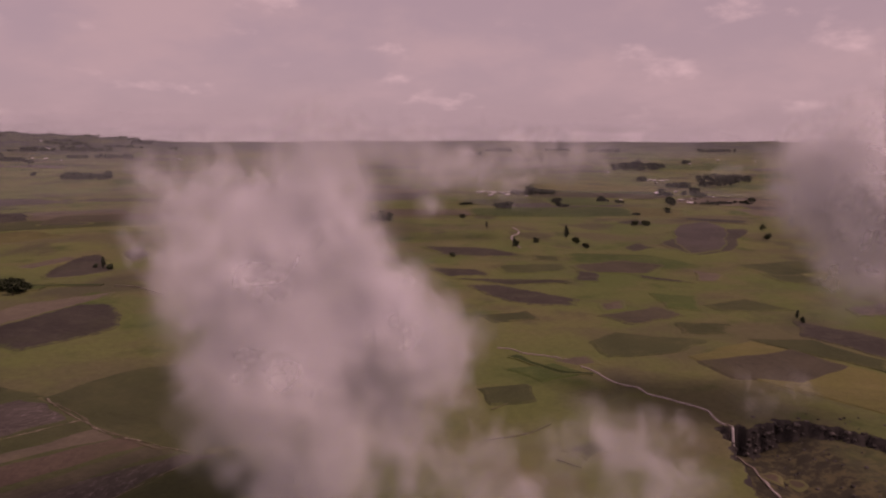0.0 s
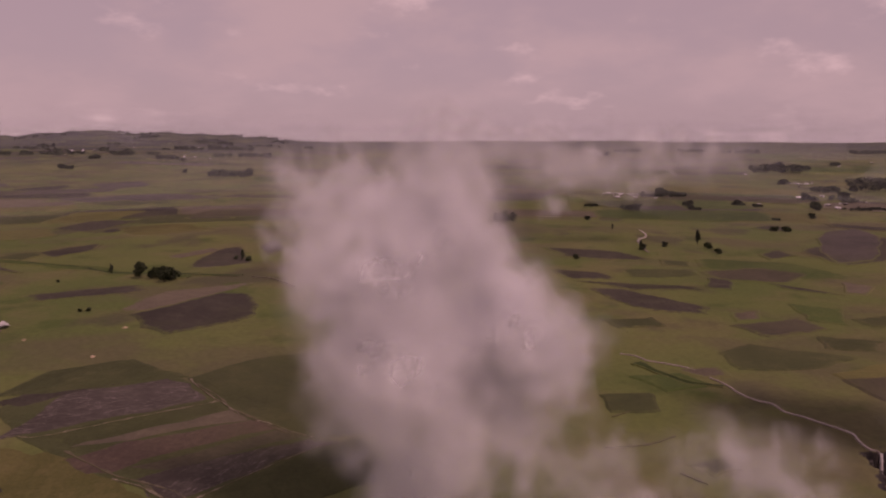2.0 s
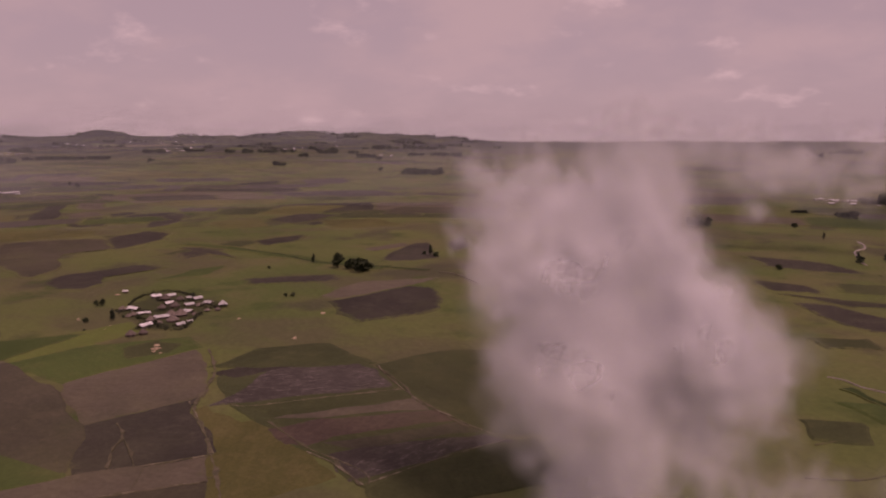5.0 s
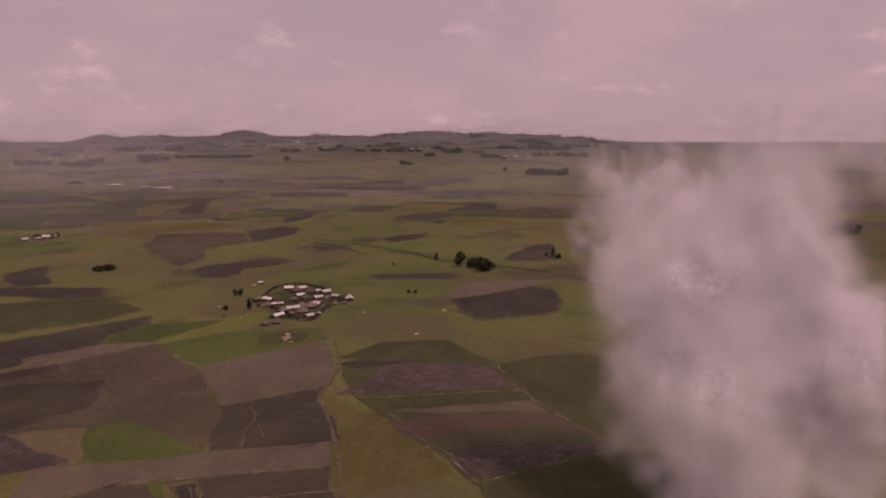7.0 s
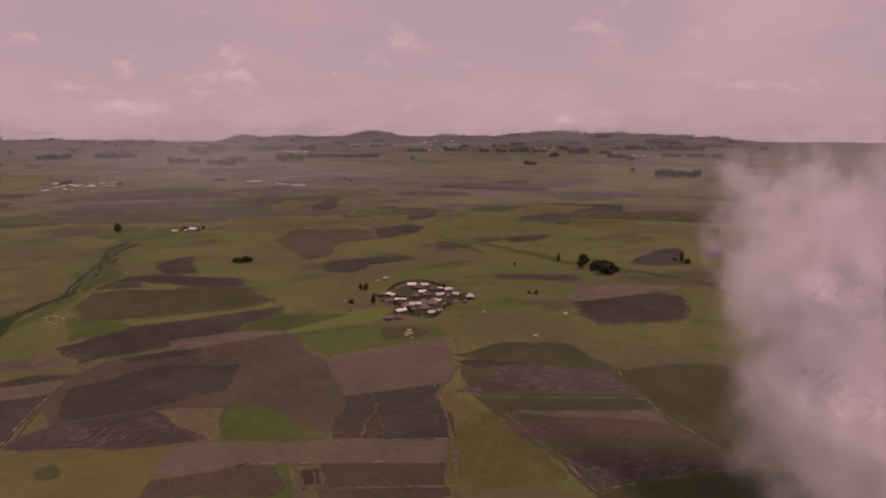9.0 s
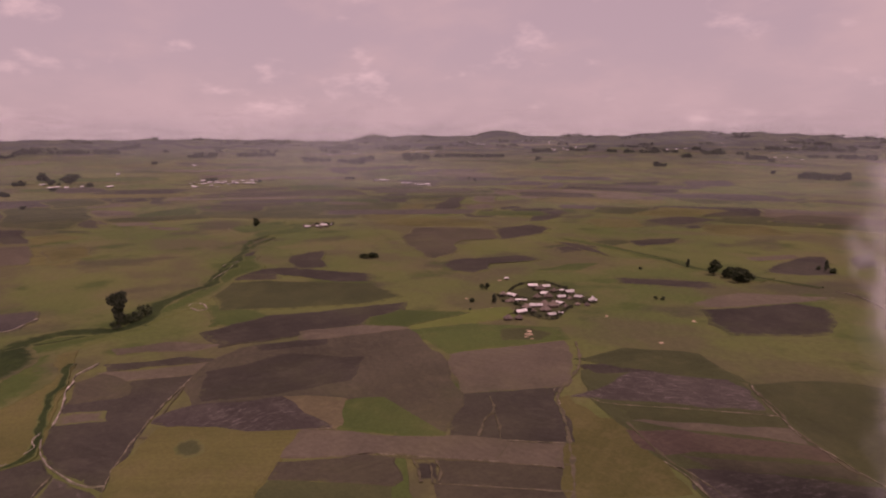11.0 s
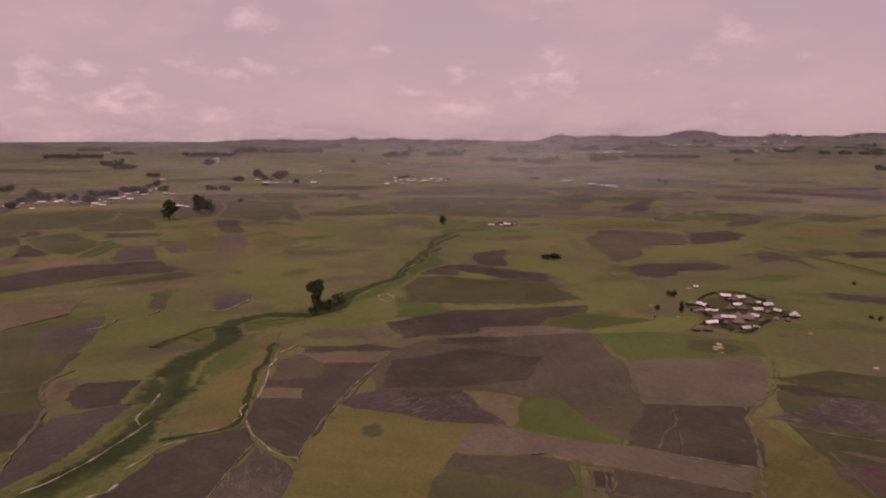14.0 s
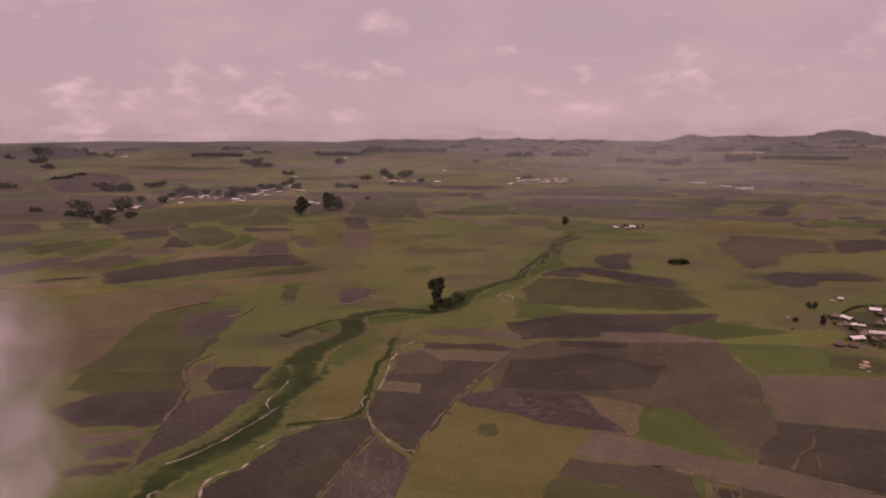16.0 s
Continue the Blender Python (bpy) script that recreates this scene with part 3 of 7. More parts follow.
def thatched_hut(radius, wall_h, top, label, seed, roof=None):
    """Round hut with a conical roof in shaggy courses."""
    rnd = random.Random(seed)
    ob = thing("thatched_hut", Matrix(), label, "hut", "village houses")
    sides = 20
    v, f = tube([(0, 0, -0.4), (0, 0, wall_h)], [radius, radius * 0.98], sides)
    part("wall", mesh_of("wall", v, f, MUD, True), ob)
    verts, faces = [], []
    courses = 7
    for c in range(courses):
        u0, u1 = c / courses, (c + 1.15) / courses
        for k in range(sides):
            a = 2 * math.pi * k / sides
            for u, out in ((u0, 0.0), (min(u1, 1.0), 0.12)):
                rr = (radius + 0.6) * u + 0.05 + out + rnd.uniform(-0.07, 0.07)
                zz = wall_h - 0.25 + (top - wall_h + 0.25) * (1 - u) ** 1.08 + rnd.uniform(-0.05, 0.05) + 0.05 * (1 - c / courses)
                verts.append((rr * math.cos(a), rr * math.sin(a), zz))
        o = c * sides * 2
        for k in range(sides):
            n = (k + 1) % sides
            faces.append((o + 2 * k, o + 2 * k + 1, o + 2 * n + 1, o + 2 * n))
    part("roof", mesh_of("roof", verts, faces, roof or THATCH), ob)
    v, f = tube([(0, 0, top - 0.3), (0, 0, top + 0.1), (0, 0, top + 0.35)], [0.28, 0.2, 0.05], 8)
    part("finial", mesh_of("finial", v, f, DARK_WOOD), ob)
    v, f = box(-0.4, -radius - 0.08, 0, 0.4, -radius + 0.3, min(1.6, wall_h - 0.1))
    part("door", mesh_of("door", v, f, DARK_WOOD), ob)
    return ob


pattern("tin_long", lambda: tin_house(9.5, 4.8, 2.1, 1.2, "long mud-walled house with a pale tin roof", 1))
pattern("tin_mid", lambda: tin_house(7.0, 4.8, 2.2, 1.3, "mud-walled house with a pale tin gable roof", 2))
pattern("tin_small", lambda: tin_house(3.8, 3.0, 1.9, 0.7, "small shed with a pale tin roof", 3))
pattern("hut_big", lambda: thatched_hut(3.3, 2.0, 5.0, "round hut with a steep grey-brown thatched roof", 4))
pattern("hut_mid", lambda: thatched_hut(2.5, 1.8, 4.0, "round mud hut with a brown conical thatched roof", 5))
pattern("hut_small", lambda: thatched_hut(1.7, 1.2, 2.8, "small round thatched store beside the houses", 6))
pattern("hut_pale", lambda: thatched_hut(3.6, 1.9, 5.4, "round hut with a pale weathered conical roof", 7, TIN))


def heap():
    rnd = random.Random(9)
    ob = thing("straw_heap", Matrix(), "low heap of pale straw on trodden ground", "straw heap", "straw heaps")
    rings = [(2.6, 0.0), (2.3, 0.35), (1.7, 0.8), (1.0, 1.15), (0.35, 1.35)]
    v, f = [], []
    n = 14
    for i, (r, z) in enumerate(rings):
        for k in range(n):
            a = 2 * math.pi * k / n
            q = r * rnd.uniform(0.85, 1.15)
            v.append((q * math.cos(a) * 1.2, q * math.sin(a), z + rnd.uniform(-0.06, 0.06) - (0.15 if i == 0 else 0)))
        if i:
            f += [((i - 1) * n + k, (i - 1) * n + (k + 1) % n, i * n + (k + 1) % n, i * n + k) for k in range(n)]
    f.append(tuple((len(rings) - 1) * n + k for k in range(n)))
    part("stack", mesh_of("stack", v, f, STRAW), ob)
    return ob


pattern("heap", heap)


def hedge(label, height, width, *points, leaf=None, count=9):
    """A thick living fence along a line, stems and leaves."""
    rnd = random.Random(int(points[0][0] * 10))
    ob = thing("hedge", pose(points[0][0], points[0][1], 0), label, "hedge", "hedges")
    blobs, stems = [], []
    for (x0, y0), (x1, y1) in zip(points, points[1:]):
        length = math.hypot(x1 - x0, y1 - y0)
        n = max(2, int(length / (width * 0.7)))
        for k in range(n):
            x = x0 + (x1 - x0) * k / n + rnd.uniform(-0.2, 0.2) * width - points[0][0]
            y = y0 + (y1 - y0) * k / n + rnd.uniform(-0.2, 0.2) * width - points[0][1]
            z = ground_z(x + points[0][0], y + points[0][1])
            h = height * rnd.uniform(0.7, 1.2)
            blobs.append((x, y, z + h * 0.5, width * 0.6, h * 0.55))
            stems.append(tube([(x, y, z - 0.2), (x + 0.1, y, z + h * 0.7)], [0.07, 0.03], 4))
    v, f = join(stems)
    tagged(part("stems", mesh_of("stems", v, f, BARK), ob), kind="stuff")
    v, f = leaves(rnd, blobs, count * len(blobs), min(0.5, width * 0.35))
    tagged(part("foliage", mesh_of("foliage", v, f, leaf or HEDGE_LEAF), ob), kind="stuff")
    return ob


def grove(label, x, y, along, across, turn, height, trunks=10, leaf=None, density=1.0):
    """A far stand of trees whose crowns run together."""
    rnd = random.Random(int(abs(x) * 3 + abs(y)))
    ob = thing("grove", pose(x, y, 0, 0, 0, turn), label, "grove", "far groves", "stuff")
    c, s = math.cos(radians(turn)), math.sin(radians(turn))
    blobs, stems = [], []
    for k in range(trunks):
        u, w = rnd.uniform(-0.5, 0.5) * along, rnd.uniform(-0.5, 0.5) * across
        z = ground_z(x + c * u - s * w, y + s * u + c * w)
        h = height * rnd.uniform(0.42, 1.15)
        r = h * rnd.uniform(0.4, 0.75)
        stems.append(tube([(u, w, z - 0.3), (u, w, z + h * 0.4), (u + 0.2, w, z + h * 0.6)], [0.25, 0.18, 0.05], 5))
        for _ in range(3):
            blobs.append((u + rnd.uniform(-0.4, 0.4) * r, w + rnd.uniform(-0.4, 0.4) * r, z + h * rnd.uniform(0.28, 0.80), r * rnd.uniform(0.6, 1.0), h * 0.22))
    v, f = join(stems)
    part("trunks", mesh_of("trunks", v, f, BARK), ob)
    dist = math.hypot(x, y)
    v, f = leaves(rnd, blobs, int(48 * density * len(blobs)), max(0.7, min(2.6, dist / 800)))
    part("crowns", mesh_of("crowns", v, f, leaf or LEAF), ob)
    return ob


def rock(rnd, x, y, size, flat=0.6):
    """A broken basalt block."""
    v, f = [], []
    rings = [(0.85, -0.5), (1.0, 0.0), (0.8, 0.55), (0.35, 0.9)]
    n = 7
    for i, (r, z) in enumerate(rings):
        for k in range(n):
            a = 2 * math.pi * k / n + rnd.uniform(-0.25, 0.25)
            q = r * size * rnd.uniform(0.7, 1.25)
            v.append((q * math.cos(a), q * math.sin(a), z * size * flat * rnd.uniform(0.8, 1.2)))
        if i:
            f += [((i - 1) * n + k, (i - 1) * n + (k + 1) % n, i * n + (k + 1) % n, i * n + k) for k in range(n)]
    f.append(tuple((len(rings) - 1) * n + k for k in range(n)))
    ob = new("rock", mesh_of("rock", v, f, ROCK))
    ob.matrix_basis = pose(x, y, ground_z(x, y) + 0.1 * size, rnd.uniform(-15, 15), rnd.uniform(-15, 15), rnd.uniform(0, 360))
    return tagged(ob, "broken dark basalt block on the gorge edge", "rock", "gorge rocks")


def yard(*corners):
    """Trodden ground between the houses, its dark colour also holding their shade."""
    ob = field("dark", *corners)
    ob.name = "village_yard"
    tagged(ob, "trodden grass and earth yard, darkened for the shade between the village houses", "yard")



# ---- fields ----
field("ploughed", (-391.0, 390.0), (-385.4, 430.1), (-400.3, 436.1), (-407.3, 396.6))
field("green", (-544.3, -164.9), (-634.7, -149.2), (-674.9, -170.1), (-596.5, -196.4))
field("dark", (-552.5, -129.4), (-618.1, -141.1), (-565.8, -147.5))
field("green", (-622.1, -49.1), (-609.9, -11.2), (-695.2, -33.5), (-656.2, -71.1), (-545.5, -67.9))
field("olive", (-548.4, 76.6), (-612.0, 85.6), (-633.4, 57.9), (-573.2, 29.5))
field("soil", (-578.2, -6.3), (-574.4, 20.5), (-621.4, 27.3), (-627.9, -11.4))
field("ploughed", (-687.3, -109.5), (-749, -116), (-803, -136), (-794, -163), (-705, -155))
field("dark", (-818, -138), (-897, -141), (-887, -184), (-816, -182))
field("ploughed", (-758, -59), (-924, -56), (-882, -81), (-774, -83))
field("dark", (-729, 84), (-716, 109), (-733, 115), (-759, 88))
field("ploughed", (-961, 230), (-963, 254), (-1021, 261), (-1036, 234))
field("dark", (-982, 67), (-1005, 133), (-1115, 139), (-1070, 69))
field("olive", (-608.9, 36.3), (-604.0, 69.7), (-647.1, 80.0), (-665.1, 34.6))
field("olive", (-678.0, 6.2), (-695.1, 35.1), (-779, 37), (-766, 10))
field("green", (-877, -41), (-792, -14), (-839, 44), (-908, 55), (-959, 119), (-983, 44))
field("green", (-767, 171), (-837, 286), (-937, 287), (-856, 176))
field("green", (-600.5, 221.5), (-614.2, 287.2), (-683, 325), (-676, 255))
field("olive", (-642, 372), (-664, 429), (-766, 524), (-785, 468), (-731, 381))
field("olive", (-661.2, 60.5), (-689.6, 107.7), (-728, 90), (-708, 54))
field("ploughed", (-962, 226), (-957, 246), (-1034, 257), (-1046, 237))
field("soil", (-860, 142), (-849, 182), (-904, 191), (-949, 147))
field("ploughed", (-743, 151), (-746, 165), (-784, 176), (-768, 145))
field("ploughed", (-833, 414), (-805, 453), (-822, 467), (-867, 427))
field("soil", (-711, 165), (-686, 185), (-707, 196), (-743, 167))
field("olive", (-723, 266), (-720, 344), (-818, 375), (-800, 288))
field("green", (-1030, 473), (-1067, 563), (-1226, 611), (-1208, 511))
field("ploughed", (-843, 534), (-867, 563), (-937, 583), (-921, 548))
field("soil", (-677, 508), (-671, 560), (-715, 582), (-722, 551))
field("ploughed", (-655, 551), (-651, 583), (-675, 599), (-681, 567))
field("soil", (-603, 519), (-605, 559), (-645, 581), (-646, 547))
field("soil", (-735, 657), (-728, 703), (-788, 750), (-784, 680))
field("ploughed", (-369, 716), (-356, 743), (-383, 741), (-424, 730))
field("dark", (-615, 861), (-518, 839), (-507, 871), (-611, 905), (-683, 901))
field("ploughed", (-510, 913), (-497, 972), (-523, 1008), (-530, 936))
field("olive", (-585.1, 376.9), (-549.7, 433.5), (-570, 472), (-656, 437), (-655, 365))
field("dark", (-495.3, 430.2), (-476.9, 462.0), (-512.5, 473.8), (-546, 441))
field("ploughed", (-826, 954), (-808, 1034), (-891, 1156), (-890, 1013))
field("ploughed", (-414, 582), (-408, 617), (-429, 620), (-430, 595))
field("dark", (-396.5, 402.9), (-388.0, 486.1), (-414.7, 482.2), (-422.8, 391.5))
field("ploughed", (-833, 484), (-794, 507), (-853, 553), (-947, 601), (-937, 557))
field("ploughed", (-813, 452), (-837, 469), (-872, 425))
field("ploughed", (-878, 724), (-855, 736), (-895, 760), (-926, 744))
field("olive", (-896, 771), (-869, 842), (-953, 911), (-988, 827))
field("ploughed", (-1483, 741), (-1412, 757), (-1538, 814), (-1649, 813))
field("dark", (-1221, 800), (-1154, 848), (-1218, 896), (-1273, 823))
field("soil", (-280.1, 471.6), (-263.4, 515.9), (-279.7, 526.9), (-296.3, 481.1))
field("ploughed", (-395.8, 392.6), (-391.7, 437.5), (-402.9, 444.2), (-415.3, 404.5))
field("ploughed", (-374.7, 461.2), (-364.8, 496.3), (-383.7, 532.1), (-403.2, 476.2))
field("ploughed", (-466.6, 386.6), (-474.9, 449.7), (-499.7, 484.5), (-537, 491), (-529.1, 439.8))
field("dark", (-618, 876), (-515, 871), (-544, 905), (-666, 915))
field("ploughed", (-488, 936), (-499, 976), (-534, 934))
field("ploughed", (-220.7, 494.2), (-219.4, 524.7), (-249.1, 583.0), (-252.1, 553.3))
field("olive", (-481, 525), (-446, 558), (-497, 614), (-542, 577))
field("olive", (-378.3, 567.5), (-327, 626), (-389, 667), (-435, 623))
field("ploughed", (-440.9, 427.4), (-350.2, 406.7), (-403.9, 433.5))
field("ploughed", (-610, 533), (-578, 574), (-632, 624), (-660, 570))
field("ploughed", (-516, 907), (-501, 970), (-532, 1022), (-536, 929))
field("ploughed", (-0.7, 527.7), (62.8, 523.5), (37.9, 561.2), (-21.0, 572.9))
field("ploughed", (1.5, 449.5), (31.5, 453.2), (24.5, 473.6), (-10.0, 481.4))
field("ploughed", (39.4, 425.9), (78.6, 429.9), (76.2, 440.2), (1.5, 446.0))
field("ploughed", (24.2, 401.8), (41.2, 378.3), (70.4, 373.4), (73.7, 387.8), (34.1, 424.4), (15.2, 424.5))
field("dark", (38.6, 458.6), (83.3, 469.4), (85.2, 494.2), (37.2, 489.8))
field("dark", (64.9, 507.1), (84.6, 502.9), (86.0, 524.0), (65.7, 530.7))
field("ploughed", (82.6, 436.5), (95.9, 432.8), (102.4, 459.5), (88.6, 469.2))
field("ploughed", (128.9, 438.4), (154.0, 427.1), (143.0, 438.0), (120.0, 459.1))
field("dark", (68.5, 283.3), (99.9, 290.3), (116.2, 305.7), (79.3, 319.0), (64.7, 304.7))
field("green", (117.3, 366.2), (132.7, 359.3), (141.5, 393.1), (118.0, 400.0))
field("green", (89.9, 498.5), (156.3, 468.4), (179.1, 490.0), (156.2, 534.1), (93.2, 541.8))
field("ploughed", (161.0, 310.5), (182.0, 275.3), (195.0, 304.7), (170.1, 335.6))
field("stubble", (205.9, 344.7), (226.4, 346.0), (241.1, 376.7), (209.4, 360.9))
field("dark", (143.7, 357.7), (178.6, 357.7), (166.1, 383.6), (139.5, 370.1))
field("dark", (110.1, 317.7), (128.6, 317.2), (135.9, 330.4), (113.3, 335.6))
field("olive", (111.4, 262.6), (146.4, 218.5), (166.6, 258.2), (134.8, 302.6), (101.2, 282.4))
field("dark", (146.4, 290.7), (168.8, 261.8), (177.0, 275.2), (162.5, 303.5), (136.3, 306.0))
field("soil", (83.1, 359.3), (94.4, 363.7), (97.6, 382.8), (83.4, 374.3))
field("soil", (157.4, 433.8), (168.2, 430.0), (181.7, 455.9), (167.6, 468.4))
# shading on the hillside, drawn as a field of dark soil
field("ploughed", (188.0, 527.0), (228.7, 554.4), (298, 686), (251, 692), (178.0, 593.9))
field("ploughed", (190, 1120), (276, 1137), (285, 1227), (141, 1280))
field("ploughed", (108, 779), (165, 809), (144, 844), (101, 824))
field("ploughed", (201, 712), (214, 736), (202, 758), (174, 730))
field("ploughed", (255, 754), (308, 721), (325, 751), (258, 783))
field("ploughed", (295, 1670), (387, 1612), (401, 1728), (302, 1791))
field("green", (138, 897), (226, 906), (210, 1002), (133, 1023))
field("dark", (26.0, 338.3), (46.1, 344.7), (42.3, 360.8), (18.4, 351.8))
field("dark", (16.1, 229.9), (30.8, 233.2), (29.8, 249.2), (13.0, 244.4))
field("soil", (52.1, 270.0), (61.6, 272.9), (59.5, 284.9), (42.1, 277.6))
field("green", (36.4, 252.9), (53.0, 263.2), (43.8, 273.8), (25.1, 266.8))
field("dark", (40.2, 187.7), (47.8, 193.2), (46.2, 201.0), (34.8, 193.1))
field("ploughed", (146.0, 544.5), (170.5, 568.5), (165.3, 599.6), (142.8, 567.0))
field("dark", (206.2, 429.6), (231.9, 413.1), (232.8, 448.1), (214.6, 490.1))
field("olive", (-566.6, 59.6), (-581.9, 91.4), (-646.7, 97.2), (-632.9, 62.6))
field("dark", (-977, 113), (-997, 182), (-1105, 186), (-1076, 110))
field("soil", (-745, 141), (-740, 181), (-792, 181), (-804, 140))
field("ploughed", (-1012, 193), (-1011, 236), (-1088, 250), (-1068, 196))
field("soil", (-835, 414), (-799, 453), (-819, 473), (-878, 426))
field("green", (-633.4, 224.5), (-643, 281), (-714, 299), (-688, 232))
field("ploughed", (-321.2, 93.9), (-332.1, 129.5), (-318.9, 201.4), (-304.2, 190.3), (-299.7, 169.2), (-291.7, 160.5), (-292.1, 127.7), (-294.7, 94.1))
field("umber", (-257.7, 68.8), (-276.6, 82.3), (-288.5, 99.9), (-273.1, 174.7), (-249.5, 167.6), (-230.1, 163.3), (-204.5, 149.1), (-190.1, 143.5), (-169.0, 120.0), (-181.4, 125.9), (-196.7, 133.5), (-211.1, 109.4), (-226.0, 92.2), (-235.5, 65.0))
field("ploughed", (-288.2, 106.3), (-280.3, 135.8), (-272.7, 132.7), (-279.5, 104.4))
field("ploughed", (-266.3, 78.1), (-270.1, 113.3), (-248.3, 137.4), (-226.6, 119.2), (-229.6, 88.3), (-237.4, 67.6))
field("soil", (-297.1, 130.4), (-290.8, 160.1), (-282.2, 177.5), (-273.5, 172.7), (-283.9, 125.3))
field("green", (-301.6, 170.2), (-306.3, 190.6), (-281.5, 216.9), (-276.6, 174.6), (-289.8, 160.9))
field("green", (-209.7, 108.7), (-209.0, 125.7), (-196.7, 133.5), (-181.4, 125.9), (-167.4, 118.9), (-173.5, 109.7), (-189.2, 95.7), (-201.3, 102.1))
field("tan", (-226.0, 92.2), (-211.1, 109.4), (-191.0, 97.1), (-192.4, 94.4), (-207.9, 91.9))
field("stubble", (-233.0, 54.1), (-235.5, 65.0), (-226.0, 92.2), (-207.9, 91.9), (-192.4, 94.4), (-203.8, 71.2), (-216.3, 59.8), (-227.3, 49.8))
field("olive", (-214.4, 44.0), (-222.3, 50.3), (-196.4, 85.8), (-177.9, 70.6), (-168.1, 60.2), (-155.6, 52.7), (-170.5, 24.7), (-187.4, 27.3), (-200.4, 32.1))
field("dark", (-204.5, 49.2), (-208.2, 52.1), (-208.3, 55.7), (-203.6, 57.3), (-198.4, 56.5), (-195.4, 53.7), (-196.4, 50.1), (-199.8, 48.7))
field("soil", (-196.4, 85.8), (-189.4, 93.3), (-172.8, 108.9), (-165.0, 120.9), (-151.3, 132.2), (-141.7, 143.7), (-130.2, 132.5), (-141.7, 122.1), (-156.0, 107.7), (-169.8, 93.6), (-180.9, 72.7))
field("umber", (-178.7, 70.6), (-168.8, 93.1), (-162.2, 98.5), (-150.3, 93.4), (-148.8, 89.6), (-170.5, 66.0))
field("dark", (-169.6, 65.6), (-148.3, 89.3), (-137.5, 83.6), (-154.3, 52.2))
field("green", (-162.2, 98.5), (-159.8, 100.7), (-136.0, 89.2), (-138.6, 84.3))
field("ploughed", (-157.8, 102.3), (-154.8, 107.8), (-142.6, 101.3), (-146.7, 96.9))
field("umber", (-154.4, 108.5), (-141.7, 122.1), (-129.8, 133.2), (-117.2, 121.7), (-133.1, 94.7))
field("ploughed", (-192.4, 134.7), (-190.2, 150.0), (-176.8, 178.0), (-169.2, 166.7), (-148.2, 154.7), (-140.1, 147.6), (-151.9, 132.7), (-164.3, 120.5))
field("soil", (-230.9, 168.3), (-225.2, 194.8), (-217.8, 219.6), (-202.1, 208.7), (-176.7, 180.5), (-190.2, 150.0), (-193.8, 145.8), (-217.4, 159.4))
field("green", (-272.3, 174.0), (-263.1, 206.2), (-235.2, 233.2), (-218.5, 223.5), (-226.4, 195.8), (-232.1, 169.2), (-242.0, 170.4))
field("lime", (-300.5, 185.1), (-279.7, 240.9), (-260.3, 233.4), (-263.9, 206.9), (-273.3, 176.2))
field("dark", (-246.9, 208.2), (-242.9, 223.2), (-229.7, 224.4), (-224.4, 212.9), (-233.9, 199.0))
field("olive", (-162.6, 170.4), (-148.3, 167.9), (-142.6, 173.8), (-131.3, 165.3), (-118.1, 160.4), (-107.5, 153.2), (-102.0, 150.0), (-117.2, 121.7), (-129.5, 132.4), (-139.4, 142.6), (-140.2, 148.9), (-149.5, 156.7), (-169.2, 168.8), (-169.1, 174.3))
field("dark", (-184.3, 197.6), (-180.9, 223.5), (-145.6, 237.6), (-110.4, 218.2), (-75.9, 198.2), (-60.4, 187.3), (-60.4, 163.7), (-84.1, 144.1), (-106.1, 156.3), (-130.5, 164.1), (-160.4, 177.7))
field("dark", (-196.7, 205.9), (-194.1, 233.5), (-171.6, 251.5), (-147.5, 240.7), (-139.9, 236.9), (-159.7, 226.3), (-176.8, 212.6))
field("ploughed", (-190.8, 201.3), (-183.1, 218.8), (-159.7, 226.3), (-171.7, 212.2), (-179.0, 200.1))
field("stubble", (-167.7, 175.3), (-167.2, 186.9), (-173.0, 213.8), (-145.5, 233.2), (-134.2, 229.5), (-120.9, 216.8), (-131.9, 204.3), (-152.1, 187.9))
field("dark", (-155.8, 180.0), (-120.3, 215.9), (-109.7, 208.6), (-142.1, 175.7))
field("soil", (-141.2, 174.5), (-129.0, 189.6), (-107.9, 209.3), (-98.8, 201.7), (-110.6, 195.1), (-127.6, 181.2))
field("red", (-137.5, 167.1), (-127.4, 180.8), (-96.7, 203.4), (-86.3, 197.6), (-115.9, 170.6), (-119.6, 161.2), (-125.3, 160.3))
field("umber", (-116.7, 165.8), (-86.1, 197.2), (-76.9, 192.3), (-105.2, 166.5))
field("stubble", (-110.4, 159.8), (-97.6, 172.8), (-74.8, 191.5), (-64.6, 190.5), (-77.3, 177.8), (-83.3, 166.2), (-96.0, 149.5), (-102.0, 153.0))
field("dark", (-137.6, 235.2), (-122.7, 261.0), (-103.7, 272.2), (-70.5, 237.7), (-60.3, 201.1), (-72.0, 192.9), (-95.3, 204.5), (-119.3, 218.1))
field("dark", (-89.3, 147.2), (-82.9, 165.3), (-70.9, 182.1), (-59.7, 194.5), (-45.6, 172.5), (-82.7, 141.7))
field("ploughed", (-218.6, 8.3), (-218.4, 17.2), (-205.8, 17.9), (-185.0, 6.7), (-170.0, -0.4), (-163.9, -1.8), (-168.9, -28.0), (-178.9, -28.7), (-187.3, -23.3), (-191.3, -17.7), (-208.6, -9.1), (-215.4, 1.1))
field("stubble", (-203.5, 18.5), (-192.7, 23.2), (-181.5, 25.6), (-169.6, 20.3), (-160.2, 17.7), (-163.8, -1.1), (-186.4, 8.3))
